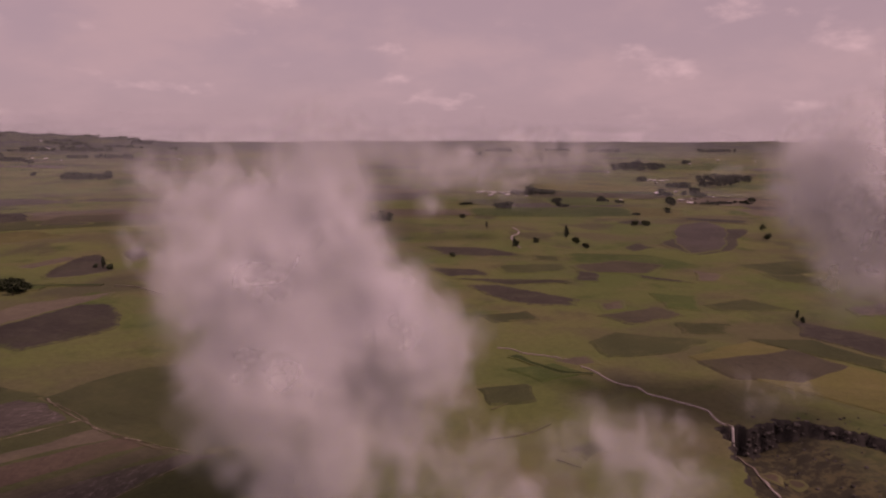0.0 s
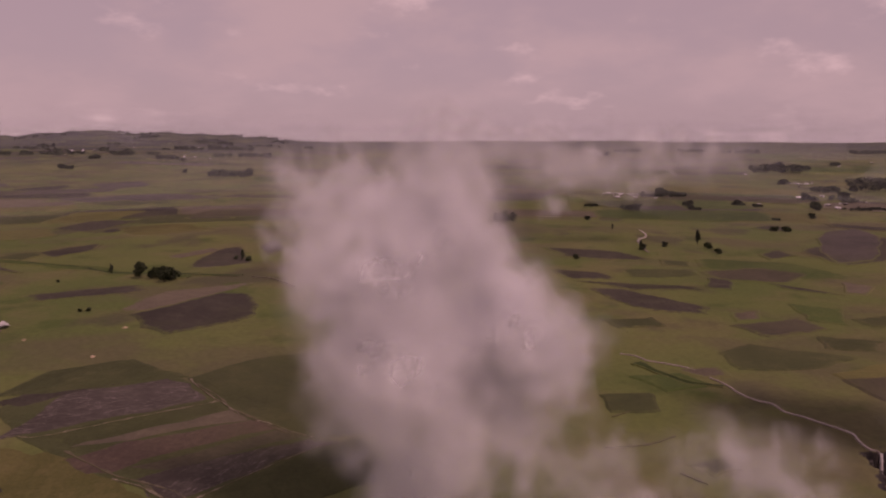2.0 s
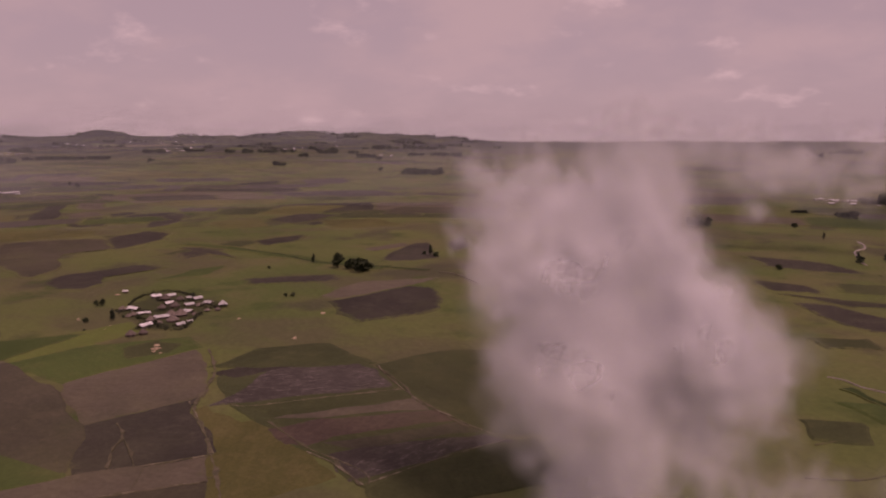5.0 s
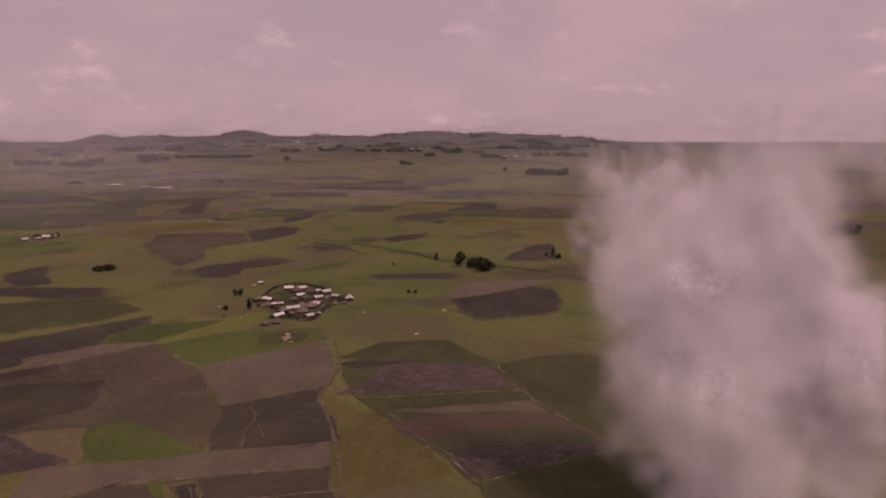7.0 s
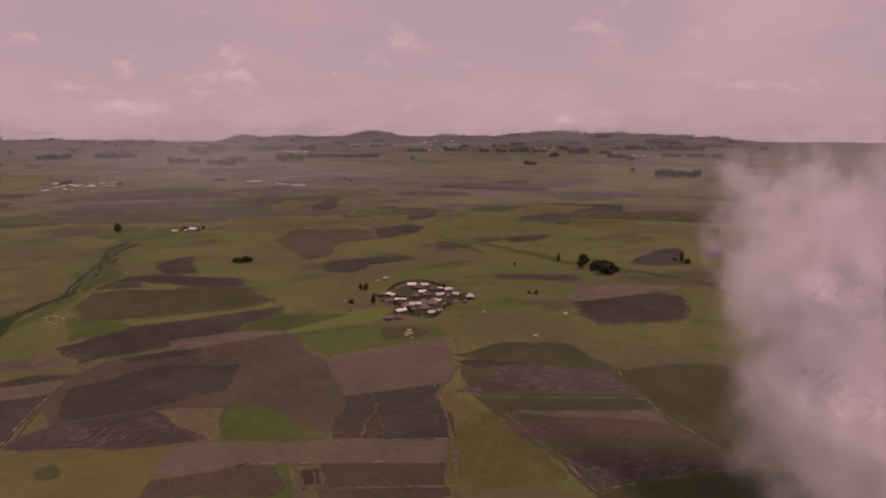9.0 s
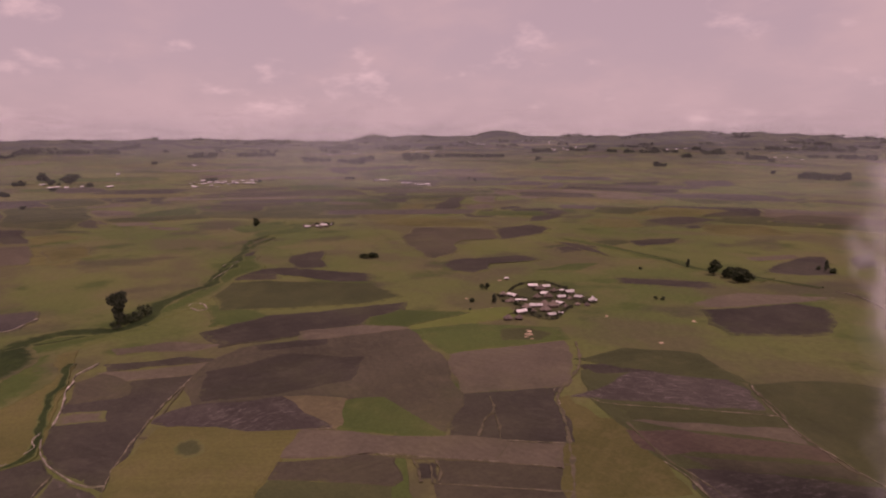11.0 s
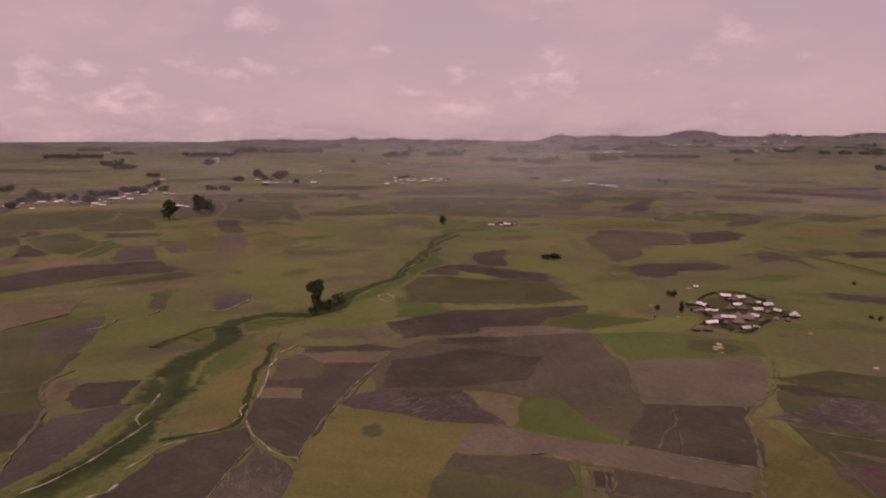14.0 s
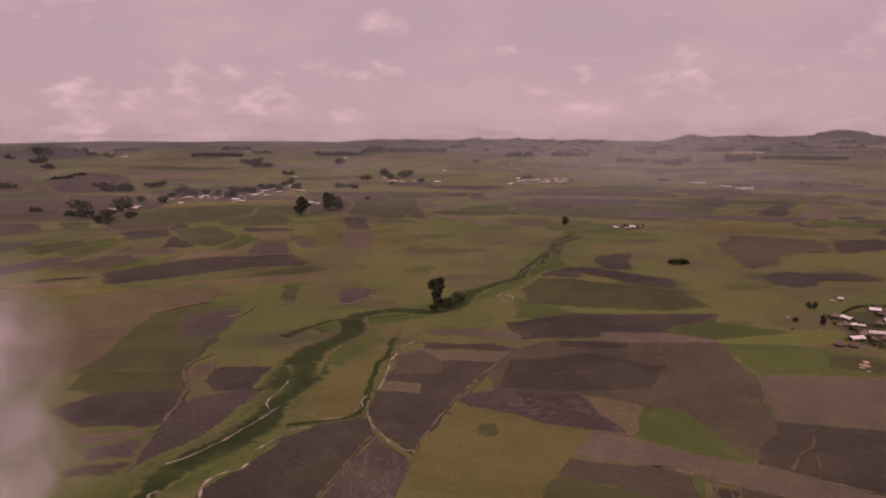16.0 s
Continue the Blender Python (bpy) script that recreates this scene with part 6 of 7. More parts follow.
grove("dark grove of trees on the far plain", -2573, 120, 161, 40, 77, 14.4, 34)
grove("dark grove of trees on the far plain", -2810, 284, 137, 34, 68, 20.3, 21)
grove("dark grove of trees on the far plain", -2750, 435, 188, 47, 69, 17.8, 32)
grove("dark grove of trees on the far plain", -2158, -791, 31, 8, 70, 11.0, 8)
place("tin_long", -2673.4, -627.2, 83, 0.73)
place("tin_long", -2709.4, -622.4, 121, 0.96)
place("tin_long", -3024.8, -236.6, 74, 0.80)
place("tin_long", -3015.8, -222.6, 74, 0.91)
place("tin_long", -1975.0, 578.7, 74, 0.83)
place("tin_long", -1342.6, 382.5, 159, 0.73)
place("tin_mid", -1357.7, 394.9, 159, 0.71)
place("tin_small", -1341.8, 399.4, 158, 0.73)
place("tin_long", -1341.2, 408.4, 78, 0.77)
place("tin_mid", -1357.7, 422.7, 53, 0.73)
place("tin_small", -1341.7, 426.9, 157, 0.90)
place("tin_long", -1356.2, 440.8, 72, 0.78)
place("tin_mid", -1340.8, 442.7, 77, 0.81)
place("tin_small", -1310.8, 444.2, 59, 0.90)
place("tin_long", -1325.0, 458.2, 59, 0.86)
place("tin_mid", -1324.8, 465.0, 89, 0.90)
place("tin_small", -1324.2, 478.6, 70, 0.85)
place("tin_long", -1324.9, 488.1, 58, 0.80)
place("tin_mid", -1323.8, 497.0, 49, 0.78)
place("tin_small", -1339.4, 512.2, 49, 0.83)
place("tin_long", -1271.0, 370.8, 62, 0.96)
place("tin_mid", -1282.0, 403.6, 73, 0.77)
place("tin_small", -1269.3, 410.5, 90, 0.76)
place("tin_long", -1219.8, 707.3, 48, 0.85)
place("tin_mid", -1217.0, 716.0, 65, 0.91)
place("tin_small", -1226.7, 731.0, 77, 0.95)
place("tin_long", -1117.3, 706.7, 63, 0.84)
place("tin_mid", -1103.7, 705.6, 75, 0.98)
place("tin_small", -1113.8, 719.5, 57, 0.81)
place("tin_long", -1075.9, 704.5, 142, 0.85)
place("tin_mid", -1053.2, 699.0, 74, 0.91)
place("tin_small", -1051.0, 705.7, 141, 0.84)
place("tin_long", -1058.9, 719.2, 61, 0.95)
grove("dark grove of trees on the far plain", -1414, 448, 17, 8, 79, 7.0, 7)
grove("dark grove of trees on the far plain", -1309, 695, 16, 8, 62, 3.5, 14)
grove("dark grove of trees on the far plain", -1360, 523, 7, 8, 86, 4.6, 4)
place("broad_tree", -1116.8, 857.5, 142, 0.78)
place("tall_tree_b", -1135.7, 982.9, 311, 0.62)
place("tall_tree_b", -1122.0, 980.4, 21, 0.51)
place("tall_tree_b", -1108.7, 980.5, 347, 0.51)
place("hut_mid", -648.7, 303.1, 45, 0.78)
place("tin_small", -639.6, 303.6, 83, 0.79)
place("hut_mid", -631.0, 303.1, 149, 0.71)
place("tin_mid", -642.3, 311.9, 52, 0.82)
place("hut_mid", -633.7, 311.3, 52, 0.71)
place("tin_small", -644.8, 320.3, 82, 0.77)
place("hut_mid", -655.8, 316.0, 52, 0.94)
place("tin_mid", -641.8, 294.1, 45, 0.73)
place("hut_mid", -646.6, 293.3, 71, 0.89)
grove("dark trees among the houses of a far hamlet", -655, 311, 4, 8, 92, 2.3, 5)
grove("dark trees among the houses of a far hamlet", -648, 320, 9, 8, 77, 2.9, 9)
place("tin_long", -3217.4, 1245.2, 49, 0.89)
place("tin_mid", -3280.5, 1298.2, 86, 0.99)
place("tin_long", -3168.6, 1323.7, 47, 0.76)
place("tin_mid", -3116.4, 1324.1, 67, 0.78)
place("tin_long", -2521.4, 1280.6, 43, 0.70)
place("tin_mid", -2365.9, 1180.4, 63, 0.86)
place("tin_long", -2250.7, 1458.5, 62, 0.75)
place("tin_mid", -2267.7, 1491.1, 75, 0.93)
place("tin_long", -2221.0, 1481.9, 141, 0.91)
place("tin_mid", -2212.7, 1497.8, 141, 0.85)
place("tin_long", -2201.4, 1528.5, 43, 0.82)
place("tin_mid", -2618.8, 2027.7, 32, 0.97)
place("tin_long", -2635.1, 2071.7, 57, 0.82)
place("tin_mid", -2590.3, 2057.5, 32, 0.82)
place("tin_long", -2937.1, 1517.6, 63, 0.84)
place("tin_mid", -2835.6, 1504.4, 42, 0.97)
grove("dark grove of trees on the far plain", -2859, 736, 14, 8, 76, 14.0, 4)
grove("dark grove of trees on the far plain", -2364, 715, 99, 25, 95, 17.5, 17)
grove("dark grove of trees on the far plain", -2092, 504, 11, 8, 98, 6.8, 4)
grove("dark grove of trees on the far plain", -2402, 915, 138, 35, 92, 16.1, 26)
grove("dark grove of trees on the far plain", -2013, 959, 82, 21, 65, 14.1, 18)
grove("dark grove of trees on the far plain", -1904, 1003, 49, 12, 43, 12.0, 12)
grove("dark grove of trees on the far plain", -1945, 1087, 42, 11, 19, 16.0, 8)
grove("dark grove of trees on the far plain", -2776, 1359, 23, 8, 69, 19.6, 4)
grove("dark grove of trees on the far plain", -2924, 1497, 120, 30, 53, 15.7, 24)
grove("dark grove of trees on the far plain", -2467, 1537, 180, 45, 2, 18.9, 29)
grove("dark grove of trees on the far plain", -1717, 1120, 37, 9, 44, 22.8, 5)
grove("dark grove of trees on the far plain", -1793, 1208, 40, 10, 62, 13.7, 9)
grove("dark grove of trees on the far plain", -1901, 1336, 20, 8, 79, 9.2, 6)
grove("dark grove of trees on the far plain", -1888, 1399, 82, 20, 77, 9.2, 27)
grove("dark grove of trees on the far plain", -1796, 1403, 46, 12, 75, 10.8, 13)
grove("dark grove of trees on the far plain", -1784, 1466, 82, 20, 82, 9.1, 28)
grove("dark grove of trees on the far plain", -2314, 1610, 75, 19, 63, 13.4, 17)
grove("dark grove of trees on the far plain", -2521, 1940, 60, 15, 51, 10.1, 18)
grove("dark grove of trees on the far plain", -2742, 2075, 54, 14, 51, 10.9, 15)
grove("dark grove of trees on the far plain", -3260, 699, 62, 16, 55, 13.3, 14)
grove("dark grove of trees on the far plain", -2728, 505, 70, 17, 59, 15.5, 14)
grove("dark grove of trees on the far plain", -3659, 1528, 132, 33, 93, 12.5, 32)
place("tin_long", -1735.3, 2192.3, 43, 0.81)
place("tin_mid", -1752.2, 2235.0, 123, 0.90)
place("tin_long", -1685.2, 2180.7, 123, 0.94)
place("tin_mid", -1726.3, 2270.2, 55, 0.84)
place("tin_long", -1712.1, 2288.4, 17, 0.99)
place("tin_mid", -1729.4, 2330.4, 42, 0.92)
place("tin_long", -2662.8, 2374.8, 28, 0.98)
place("tin_mid", -2667.7, 2449.9, 52, 0.76)
place("tin_long", -2473.3, 2373.6, 46, 0.99)
place("tin_mid", -2604.9, 2038.9, 70, 0.86)
place("tin_long", -2615.6, 2077.0, 70, 0.78)
place("tin_mid", -2482.1, 1984.7, 31, 0.96)
place("tin_long", -1979.3, 1897.7, 64, 0.85)
place("tin_mid", -1986.6, 1933.3, 51, 0.83)
place("tin_long", -2220.0, 1179.8, 147, 0.83)
place("tin_mid", -2176.2, 1433.6, 75, 0.85)
place("tin_long", -2186.9, 1471.8, 61, 0.77)
place("tin_mid", -2132.7, 1466.1, 60, 0.83)
place("tin_long", -1888.9, 2860.6, 38, 0.75)
place("tin_mid", -1767.1, 2699.0, 51, 0.91)
place("tin_long", -1175.0, 2018.9, 18, 0.84)
place("tin_mid", -1807.6, 3071.6, 115, 0.97)
grove("dark grove of trees on the far plain", -1177, 1520, 27, 8, 38, 10.7, 7)
grove("dark grove of trees on the far plain", -710, 1391, 56, 14, 19, 11.2, 15)
grove("dark grove of trees on the far plain", -657, 1388, 20, 8, 14, 12.2, 5)
grove("dark grove of trees on the far plain", -1132, 2225, 77, 19, 63, 9.8, 24)
grove("dark grove of trees on the far plain", -1051, 2297, 126, 31, 56, 15.8, 24)
grove("dark grove of trees on the far plain", -997, 2283, 22, 8, 51, 7.9, 8)
grove("dark grove of trees on the far plain", -854, 1489, 6, 8, 10, 6.8, 4)
grove("dark grove of trees on the far plain", -1982, 1873, 80, 20, 48, 13.0, 19)
grove("dark grove of trees on the far plain", -1690, 2119, 191, 48, 47, 12.8, 34)
grove("dark grove of trees on the far plain", -1354, 1878, 27, 8, 32, 11.0, 7)
grove("dark grove of trees on the far plain", -1462, 2150, 75, 19, 53, 20.5, 11)
grove("dark grove of trees on the far plain", -1782, 2025, 31, 8, 38, 12.8, 7)
grove("dark grove of trees on the far plain", -2045, 2205, 37, 9, 40, 14.3, 7)
grove("dark grove of trees on the far plain", -1929, 2008, 63, 16, 38, 8.8, 22)
grove("dark grove of trees on the far plain", -2054, 2086, 15, 8, 45, 9.3, 5)
grove("dark grove of trees on the far plain", -1600, 1494, 10, 8, 35, 6.9, 4)
grove("dark grove of trees on the far plain", -2506, 1267, 49, 12, 15, 13.4, 11)
grove("dark grove of trees on the far plain", -1792, 968, 72, 18, 8, 11.5, 19)
grove("dark grove of trees on the far plain", -2987, 1502, 49, 12, 25, 13.3, 11)
grove("dark grove of trees on the far plain", -2833, 1519, 69, 17, 28, 20.5, 10)
grove("dark grove of trees on the far plain", -2434, 1925, 34, 9, 35, 9.9, 10)
grove("dark grove of trees on the far plain", -2360, 1985, 46, 11, 35, 12.2, 11)
grove("dark grove of trees on the far plain", -1170, 1950, 59, 15, 55, 10.8, 17)
grove("dark grove of trees on the far plain", -1398, 2238, 35, 9, 49, 10.4, 10)
grove("dark grove of trees on the far plain", -1467, 2640, 59, 15, 25, 14.4, 12)
place("tin_long", -1199.3, 710.5, 144, 0.95)
place("tin_mid", -1204.3, 721.8, 39, 0.83)
place("tin_mid", -1106.4, 708.9, 37, 0.73)
place("tin_mid", -1082.7, 708.7, 142, 0.79)
place("tin_mid", -1058.5, 708.9, 44, 0.86)
place("tin_mid", -1025.5, 700.6, 36, 0.81)
place("bush", -1075.2, 839.3, 312, 2.09)
place("bush", -1539.9, 1427.8, 106, 2.15)
place("tall_tree_b", -1121.5, 990.1, 155, 0.61)
place("tall_tree_b", -1102.3, 984.6, 72, 0.50)
place("tall_tree_b", -1071.3, 965.2, 278, 0.49)
place("tall_tree_b", -1292.1, 692.5, 268, 0.50)
place("tall_tree_b", -1282.7, 697.4, 139, 0.40)
place("tin_long", 51.2, 1090.8, 82, 0.85)
place("tin_mid", 58.6, 1100.4, -3, 0.86)
place("tin_small", 64.2, 1092.1, 82, 0.70)
place("tin_long", 70.9, 1101.7, -4, 0.71)
place("tin_mid", 75.6, 1081.4, 1, 0.85)
place("tin_small", 78.7, 1101.2, -4, 0.86)
place("tin_long", 84.9, 1090.7, 81, 0.74)
place("tin_mid", 91.1, 1082.2, 0, 0.91)
place("tin_small", 96.2, 1091.8, -0, 0.98)
place("tin_long", 101.3, 1091.3, -5, 0.82)
place("tin_mid", 123.1, 1093.1, -6, 0.78)
place("tin_small", 120.2, 1037.1, -7, 0.85)
place("tin_long", 68.2, 1045.8, 14, 0.83)
place("tin_mid", 93.0, 1045.9, -5, 0.86)
place("tin_mid", 389.5, 2114.4, -5, 0.76)
place("tin_small", 78.9, 2496.8, 83, 0.71)
place("tin_mid", 375.1, 1639.6, 5, 0.74)
place("tin_small", 383.8, 1379.6, -11, 0.71)
place("tin_mid", 397.3, 1400.7, -28, 0.77)
place("tin_small", 410.5, 1419.8, -36, 0.79)
place("tin_mid", 406.7, 1383.5, -36, 0.81)
place("tin_small", 409.2, 1366.0, 68, 0.85)
place("tin_mid", 423.0, 1386.9, -17, 0.92)
place("tin_small", 437.5, 1405.5, -12, 0.96)
place("tin_mid", 386.2, 1306.1, 69, 0.78)
place("tin_small", 361.8, 1076.9, -31, 0.91)
place("tin_mid", 355.8, 1095.7, -18, 0.71)
place("tin_small", 346.6, 995.4, -39, 0.82)
place("tin_mid", 349.6, 988.0, 66, 0.88)
place("tin_small", 328.8, 963.4, 66, 0.76)
place("tin_mid", 323.2, 933.6, -39, 0.86)
place("tin_small", 380.4, 1034.3, -32, 0.86)
place("tin_mid", 382.1, 1012.3, 64, 0.88)
place("tin_small", 378.9, 947.0, -34, 0.77)
place("tin_mid", 322.5, 969.8, -38, 0.89)
place("tin_small", 239.0, 964.8, 4, 0.97)
place("tin_mid", 316.6, 1068.1, 1, 0.88)
place("tin_small", 329.0, 1095.7, -29, 0.77)
place("tin_mid", 879.4, 2310.3, -33, 0.97)
place("tin_small", 984.6, 2276.2, -35, 0.97)
place("tin_mid", 684.0, 2002.4, -31, 0.92)
place("tin_mid", -846.1, 2299.2, 38, 0.82)
place("tin_small", -823.0, 2265.1, 20, 0.95)
place("tin_mid", -534.4, 1590.6, 19, 0.86)
place("tin_small", -516.6, 1567.0, -2, 0.74)
place("tin_mid", -518.4, 1591.7, 18, 0.89)
place("tin_small", -404.1, 1342.5, 22, 0.73)
place("tin_mid", -392.8, 1329.2, 101, 0.90)
place("tin_small", -421.4, 1236.1, 37, 0.73)
place("tin_mid", -409.6, 1235.9, 103, 0.89)
place("tin_small", -399.5, 1213.9, 36, 0.85)
place("tin_mid", -413.8, 1473.0, -4, 0.95)
place("tin_small", -401.0, 1459.9, 20, 0.84)
place("tin_mid", -393.5, 1462.0, 20, 0.71)
place("tin_small", -599.6, 2203.9, 100, 0.88)
place("tin_mid", -1778.2, 3074.9, 115, 0.84)
place("tin_small", -1567.2, 2750.9, 18, 0.76)
place("tin_mid", -1101.6, 2071.3, 16, 0.75)
grove("dark trees among the houses of a far hamlet", 113, 1059, 20, 8, -0, 11.8, 5)
grove("dark trees among the houses of a far hamlet", 131, 1060, 7, 8, -7, 15.2, 4)
grove("dark trees among the houses of a far hamlet", -1480, 2991, 23, 8, 52, 13.2, 5)
grove("dark trees among the houses of a far hamlet", -1283, 2698, 77, 19, 19, 14.2, 16)
grove("dark trees among the houses of a far hamlet", -1150, 3048, 28, 8, 56, 15.5, 5)
grove("dark grove of trees on the far plain", 73, 879, 21, 8, -5, 9.1, 7)
grove("dark grove of trees on the far plain", 158, 1070, 23, 8, 2, 7.7, 9)
grove("dark grove of trees on the far plain", 147, 941, 11, 8, -9, 7.5, 4)
grove("dark grove of trees on the far plain", 149, 896, 14, 8, -9, 5.0, 8)
grove("dark grove of trees on the far plain", 213, 951, 10, 8, -1, 7.7, 4)
grove("dark grove of trees on the far plain", 231, 937, 9, 8, -1, 6.1, 4)
grove("dark grove of trees on the far plain", 29, 932, 15, 8, -2, 3.0, 15)
grove("dark grove of trees on the far plain", 19, 782, 6, 8, -1, 5.0, 4)
grove("dark grove of trees on the far plain", 215, 796, 6, 8, 3, 3.3, 6)
grove("dark grove of trees on the far plain", 196, 712, 19, 8, 3, 5.8, 10)
grove("dark grove of trees on the far plain", 459, 1731, 118, 29, 3, 19.7, 18)
grove("dark grove of trees on the far plain", 495, 1855, 28, 8, -7, 21.3, 4)
grove("dark grove of trees on the far plain", 526, 1772, 36, 9, 3, 14.6, 7)
grove("dark grove of trees on the far plain", 385, 1176, 39, 10, 6, 9.7, 12)
grove("dark grove of trees on the far plain", 321, 1038, 23, 8, -2, 12.0, 5)
grove("dark grove of trees on the far plain", 295, 914, 11, 8, 3, 10.6, 4)
grove("dark grove of trees on the far plain", 362, 1056, 23, 8, 2, 10.6, 6)
grove("dark grove of trees on the far plain", 357, 1007, 12, 8, 0, 11.8, 4)
grove("dark grove of trees on the far plain", 470, 1220, 104, 26, 14, 22.3, 14)
grove("dark grove of trees on the far plain", 583, 1416, 40, 10, 4, 8.4, 14)
grove("dark grove of trees on the far plain", 581, 1368, 9, 8, 4, 11.8, 4)
grove("dark grove of trees on the far plain", 417, 965, 5, 8, 2, 6.7, 4)
grove("dark grove of trees on the far plain", 367, 935, 77, 19, 5, 3.1, 34)
grove("dark grove of trees on the far plain", 377, 1368, 12, 8, 15, 9.0, 4)
grove("dark grove of trees on the far plain", 691, 2063, 26, 8, 20, 8.6, 9)
grove("dark grove of trees on the far plain", 102, 2628, 68, 17, 22, 16.6, 12)
grove("dark grove of trees on the far plain", 227, 2915, 114, 29, -0, 18.5, 19)
grove("dark grove of trees on the far plain", 479, 2990, 103, 26, -35, 12.1, 26)
grove("dark grove of trees on the far plain", 633, 2838, 133, 33, -2, 13.8, 30)
grove("dark grove of trees on the far plain", 1106, 2910, 145, 36, 7, 12.2, 34)
grove("dark grove of trees on the far plain", 1421, 2707, 132, 33, -31, 34.0, 12)
grove("dark grove of trees on the far plain", -721, 1425, 59, 15, -4, 12.8, 14)
grove("dark grove of trees on the far plain", -668, 1419, 24, 8, -5, 12.5, 5)
grove("dark grove of trees on the far plain", -1214, 2015, 54, 14, 33, 11.2, 15)
grove("dark grove of trees on the far plain", -1334, 2674, 188, 47, 23, 19.0, 31)
grove("dark grove of trees on the far plain", -1090, 1888, 20, 8, 18, 8.6, 7)
grove("dark grove of trees on the far plain", -66, 748, 18, 8, -1, 8.3, 6)
grove("dark grove of trees on the far plain", -250, 405, 16, 8, -3, 6.8, 7)
place("broad_tree", -254.8, 406.5, 80, 0.71)
place("broad_tree", -244.9, 402.9, 144, 0.87)



place("tin_long", -2569, 2118, 55, 0.89)
place("tin_mid", -2664, 2535, 52, 0.87)
place("tin_long", -2564, 2544, 65, 0.99)
place("tin_long", -1989, 2008, 29, 1.07)
place("tin_mid", -2090, 2153, 39, 1.11)
place("tin_long", -1796, 2358, 44, 1.11)
place("tin_mid", -1796, 2418, 48, 1.05)
place("tin_long", -1799, 2483, 18, 1.14)
place("tin_long", -1749, 2467, 25, 0.86)
place("tin_mid", -1765, 3158, 27, 1.07)
place("tin_mid", -1496, 2724, 39, 1.13)
place("tin_mid", -1202, 2098, 41, 1.02)
place("tin_long", -1176, 2120, 47, 0.88)
place("tin_long", -2110, 2038, 45, 0.93)
place("tin_mid", -2456, 2549, 57, 1.11)
place("tin_mid", -2416, 1258, 62, 0.97)
place("tin_mid", -2394, 1300, 63, 0.97)
place("tin_long", -2220, 1473, 76, 1.05)
place("tin_long", -2185, 1503, 73, 1.15)
place("tin_long", -2267, 1532, 65, 0.95)
place("tin_long", -2763, 2126, 63, 0.91)
place("tin_mid", -2657, 2095, 40, 0.87)
place("tin_mid", -2582, 2065, 30, 1.09)
place("tin_mid", -2687, 2468, 67, 0.86)
place("tin_mid", -2524, 2422, 59, 1.11)
place("tin_long", -2021, 1967, 51, 1.08)
place("tin_mid", -2075, 2066, 56, 0.95)
place("tin_mid", -1790, 2279, 45, 1.03)
place("tin_long", -1770, 2310, 43, 1.13)
place("tin_mid", -1766, 2380, 33, 1.07)
place("tin_long", -1512, -19, 112, 0.98)
place("tin_mid", -2450, 132, 87, 1.01)
place("tin_long", -2414, 138, 101, 1.15)
place("tin_mid", -1649, 322, 54, 1.03)
place("tin_long", -1339, 247, 57, 1.04)
place("tin_mid", -1412, 429, 65, 1.13)
place("tin_mid", -1374, 430, 84, 0.86)
place("tin_long", -1394, 448, 94, 0.86)
place("tin_mid", -1371, 458, 59, 0.99)
place("tin_mid", -1366, 475, 54, 0.91)
place("tin_mid", -1383, 499, 87, 0.93)
place("tin_mid", -1377, 515, 49, 1.09)


# ---- the gorge and its waterfall ----
def waterfall(x, y):
    """A thin fall of water, a little fuller at its foot."""
    rnd = random.Random(4)
    top, foot = ground_z(x - 1.5, y + 3.0) + 0.35, -8.4
    verts, faces = [], []
    n, m = 22, 5
    for i in range(n + 1):
        u = i / n
        w = 0.34 + 0.16 * u
        out = 1.7 * u ** 0.5
        for k in range(m):
            s = k / (m - 1) * 2 - 1
            verts.append((x + s * w + rnd.uniform(-0.08, 0.08), y - 1.2 - out - 0.25 * (1 - s * s) + rnd.uniform(-0.1, 0.1), top + (foot - top) * u))
            verts.append((x + s * w * 0.9, y - 0.7 - out, top + (foot - top) * u))
        if i:
            a, b = (i - 1) * 2 * m, i * 2 * m
            for k in range(m - 1):
                faces += [(a + 2 * k, b + 2 * k, b + 2 * k + 2, a + 2 * k + 2), (a + 2 * k + 1, a + 2 * k + 3, b + 2 * k + 3, b + 2 * k + 1)]
            faces += [(a, a + 1, b + 1, b), (a + 2 * m - 2, b + 2 * m - 2, b + 2 * m - 1, a + 2 * m - 1)]
    tagged(new("waterfall", mesh_of("waterfall", verts, faces, FOAM, True)), "thin white waterfall dropping into the dark gorge", "waterfall", kind="structure")


waterfall(*FALL)


def gorge_rocks():
    rnd = random.Random(12)
    made = 0
    while made < 290:
        x, y = rnd.uniform(84, 175), rnd.uniform(150, 222)
        g = float(gorge_depth(x, y))
        edge = 0.06 < g < 0.94
        if edge or (g > 0.94 and rnd.random() < 0.05) or (g <= 0.06 and y > 205 and rnd.random() < 0.03):
            rock(rnd, x, y, rnd.uniform(0.35, 1.15) if edge else rnd.uniform(0.25, 0.7))
            made += 1


gorge_rocks()
# two slumped scars of red earth on the gorge floor
field("red", (92.5, 196.5), (95.5, 197.0), (97.5, 193.5), (96.0, 190.0), (94.0, 191.5))
field("red", (98.5, 192.0), (101.5, 191.5), (102.0, 188.0), (99.0, 187.5))



